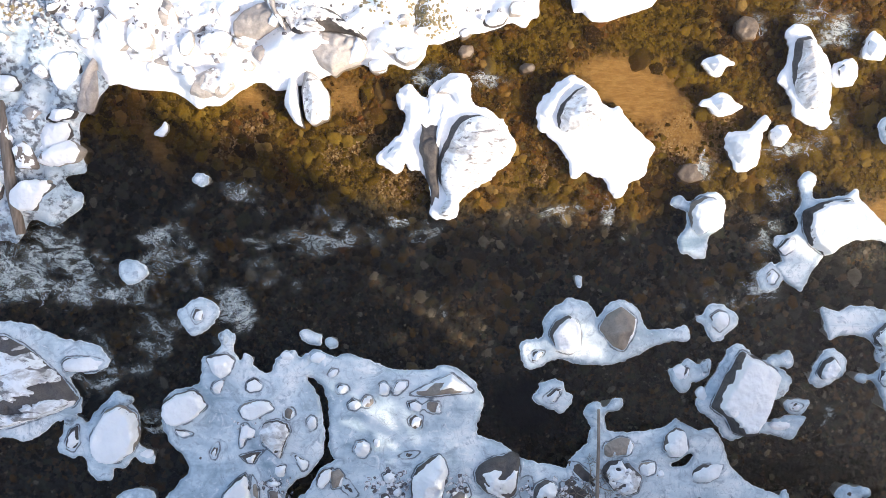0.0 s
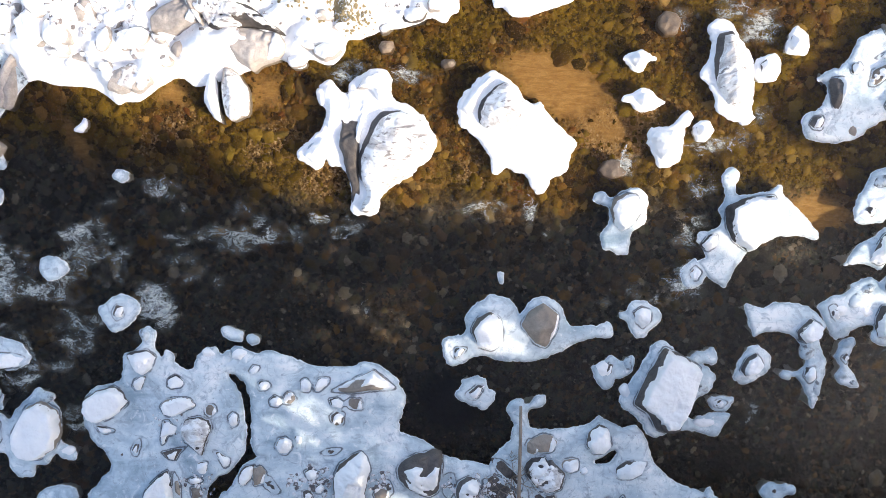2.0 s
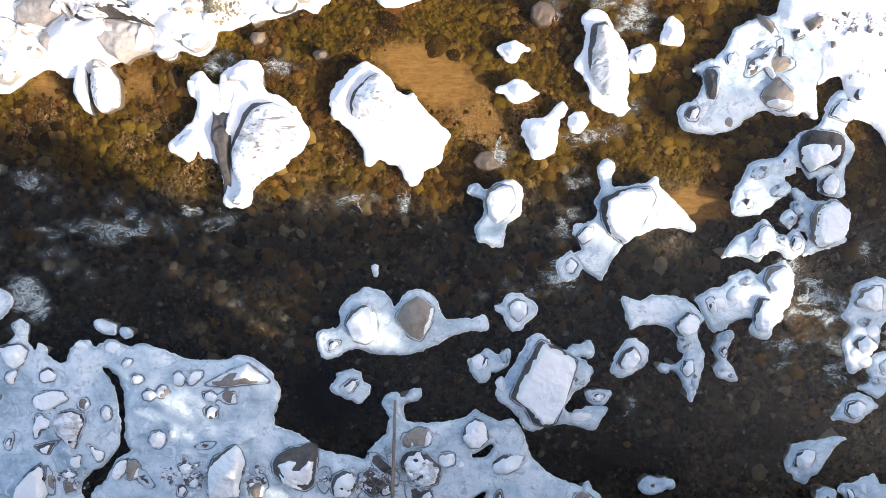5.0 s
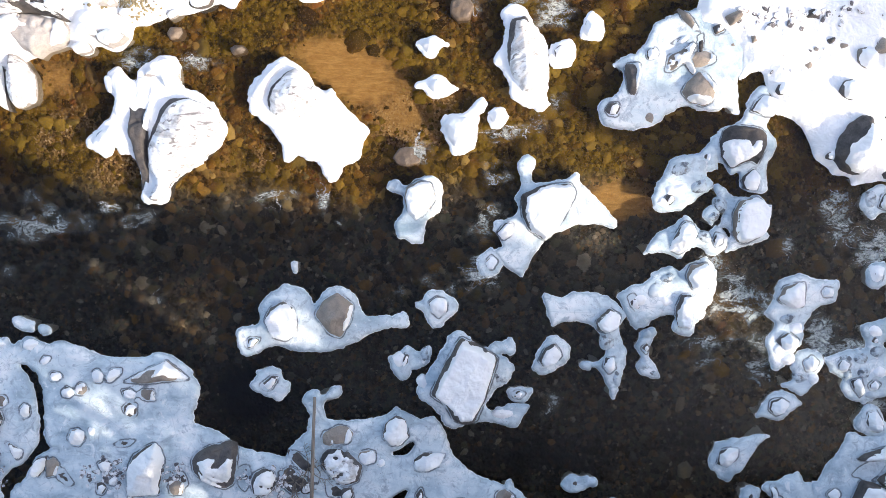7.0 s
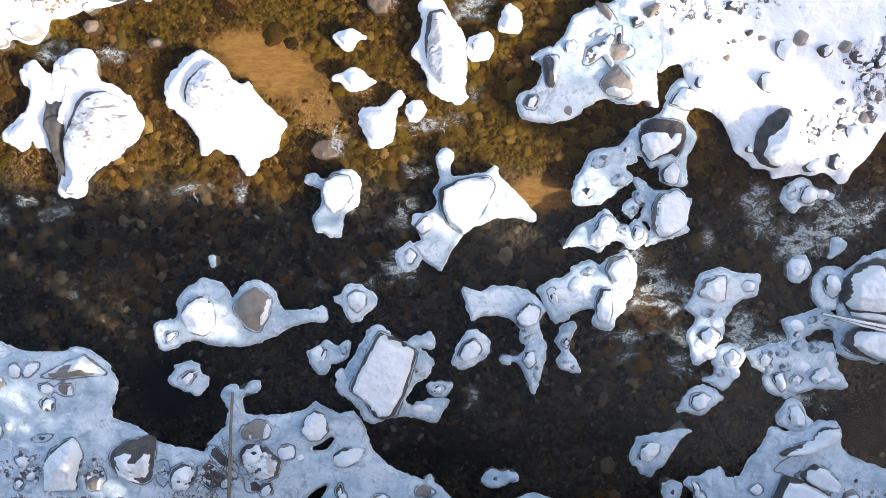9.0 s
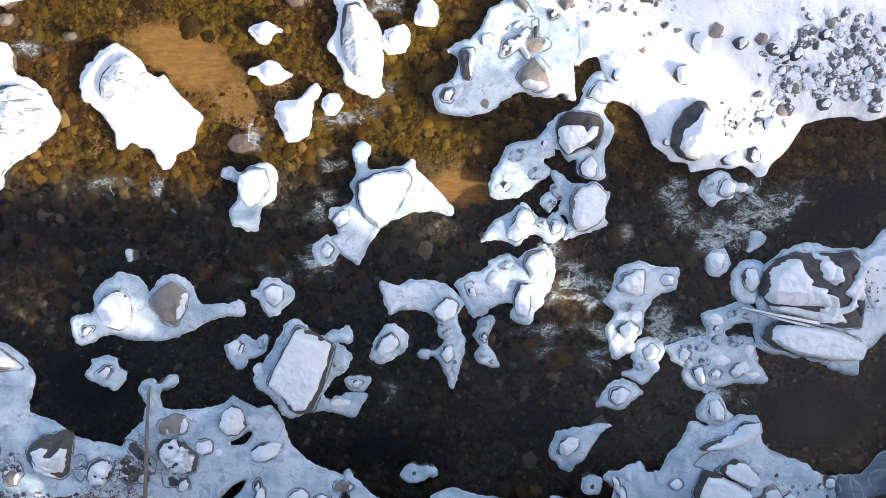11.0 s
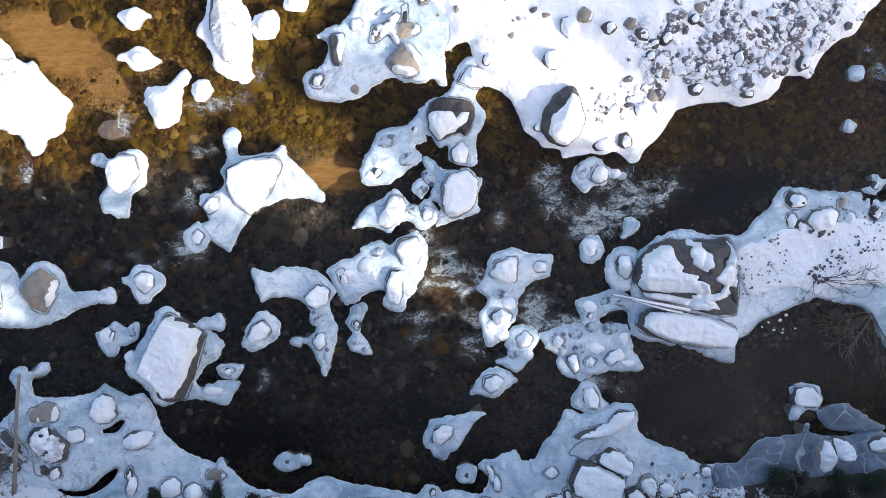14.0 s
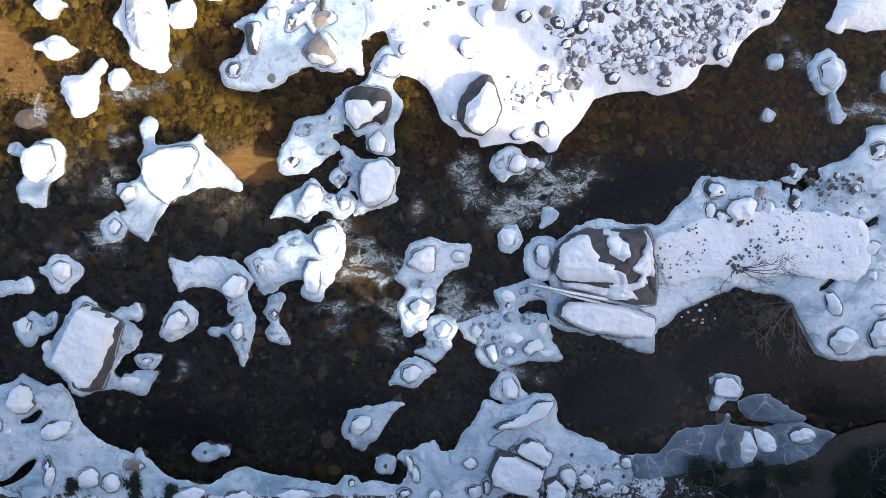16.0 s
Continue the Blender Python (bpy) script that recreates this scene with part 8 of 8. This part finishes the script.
# ---------------------------------------------------------------- foam threads on the rapids
def swirl(p):
    """The way the surface curls: the turn of a noise field, drawn out downstream."""
    e = 0.02
    def field(q):
        return layers(q * (0.8, 1.2), 0.6, 61, 2) + 0.5 * layers(q, 0.2, 67, 2)
    gx = (field(p + (e, 0)) - field(p - (e, 0))) / (2 * e)
    gy = (field(p + (0, e)) - field(p - (0, e))) / (2 * e)
    v = np.column_stack([gy - 0.5, -gx])
    return v / (np.linalg.norm(v, axis=1)[:, None] + 1e-6)


def foam_threads():
    rng = np.random.default_rng(8)
    starts = []
    for x, y, rx, ry, turn, strength in RAPIDS:
        n = int(60 * strength ** 1.5 * math.sqrt(rx * ry) / 0.4 + 10)
        u = rng.normal(0, 0.55, (n, 2)) * (rx, ry)
        c, s = math.cos(radians(turn)), math.sin(radians(turn))
        starts.append(np.column_stack([x + u[:, 0] * c - u[:, 1] * s, y + u[:, 0] * s + u[:, 1] * c]))
    p = np.vstack(starts)
    p = p[foam_at(p) > 0.3 + 0.3 * rng.random(len(p))]
    n, steps = len(p), 8
    stride = 0.03 * rng.gamma(2.0, 0.5, n)[:, None]
    width = (0.003 + 0.008 * rng.gamma(1.2, 0.6, n))[:, None]
    path = [p]
    for k in range(steps):
        path.append(path[-1] + stride * swirl(path[-1]))
    verts = []
    for k, q in enumerate(path):
        way = swirl(q)
        side = np.column_stack([-way[:, 1], way[:, 0]]) * width * math.sin(math.pi * (k + 0.5) / (steps + 1)) * (0.6 + 0.8 * grain(q, 0.06, 73)[:, None])
        z = np.full(n, 0.055)
        verts += [np.column_stack([q + side, z]), np.column_stack([q - side, z])]
    verts = np.vstack(verts)
    i = np.arange(n)
    faces = []
    for k in range(steps):
        a, b, c, d = 2 * k * n + i, (2 * k + 1) * n + i, (2 * k + 3) * n + i, (2 * k + 2) * n + i
        faces += np.stack([a, b, c, d], 1).tolist()
    me = bpy.data.meshes.new("white_water")
    me.from_pydata(verts.tolist(), [], faces)
    me.materials.append(FOAM)
    tagged(new("white_water", me), "curling threads of white foam on the rapids", "foam", kind="stuff")


foam_threads()
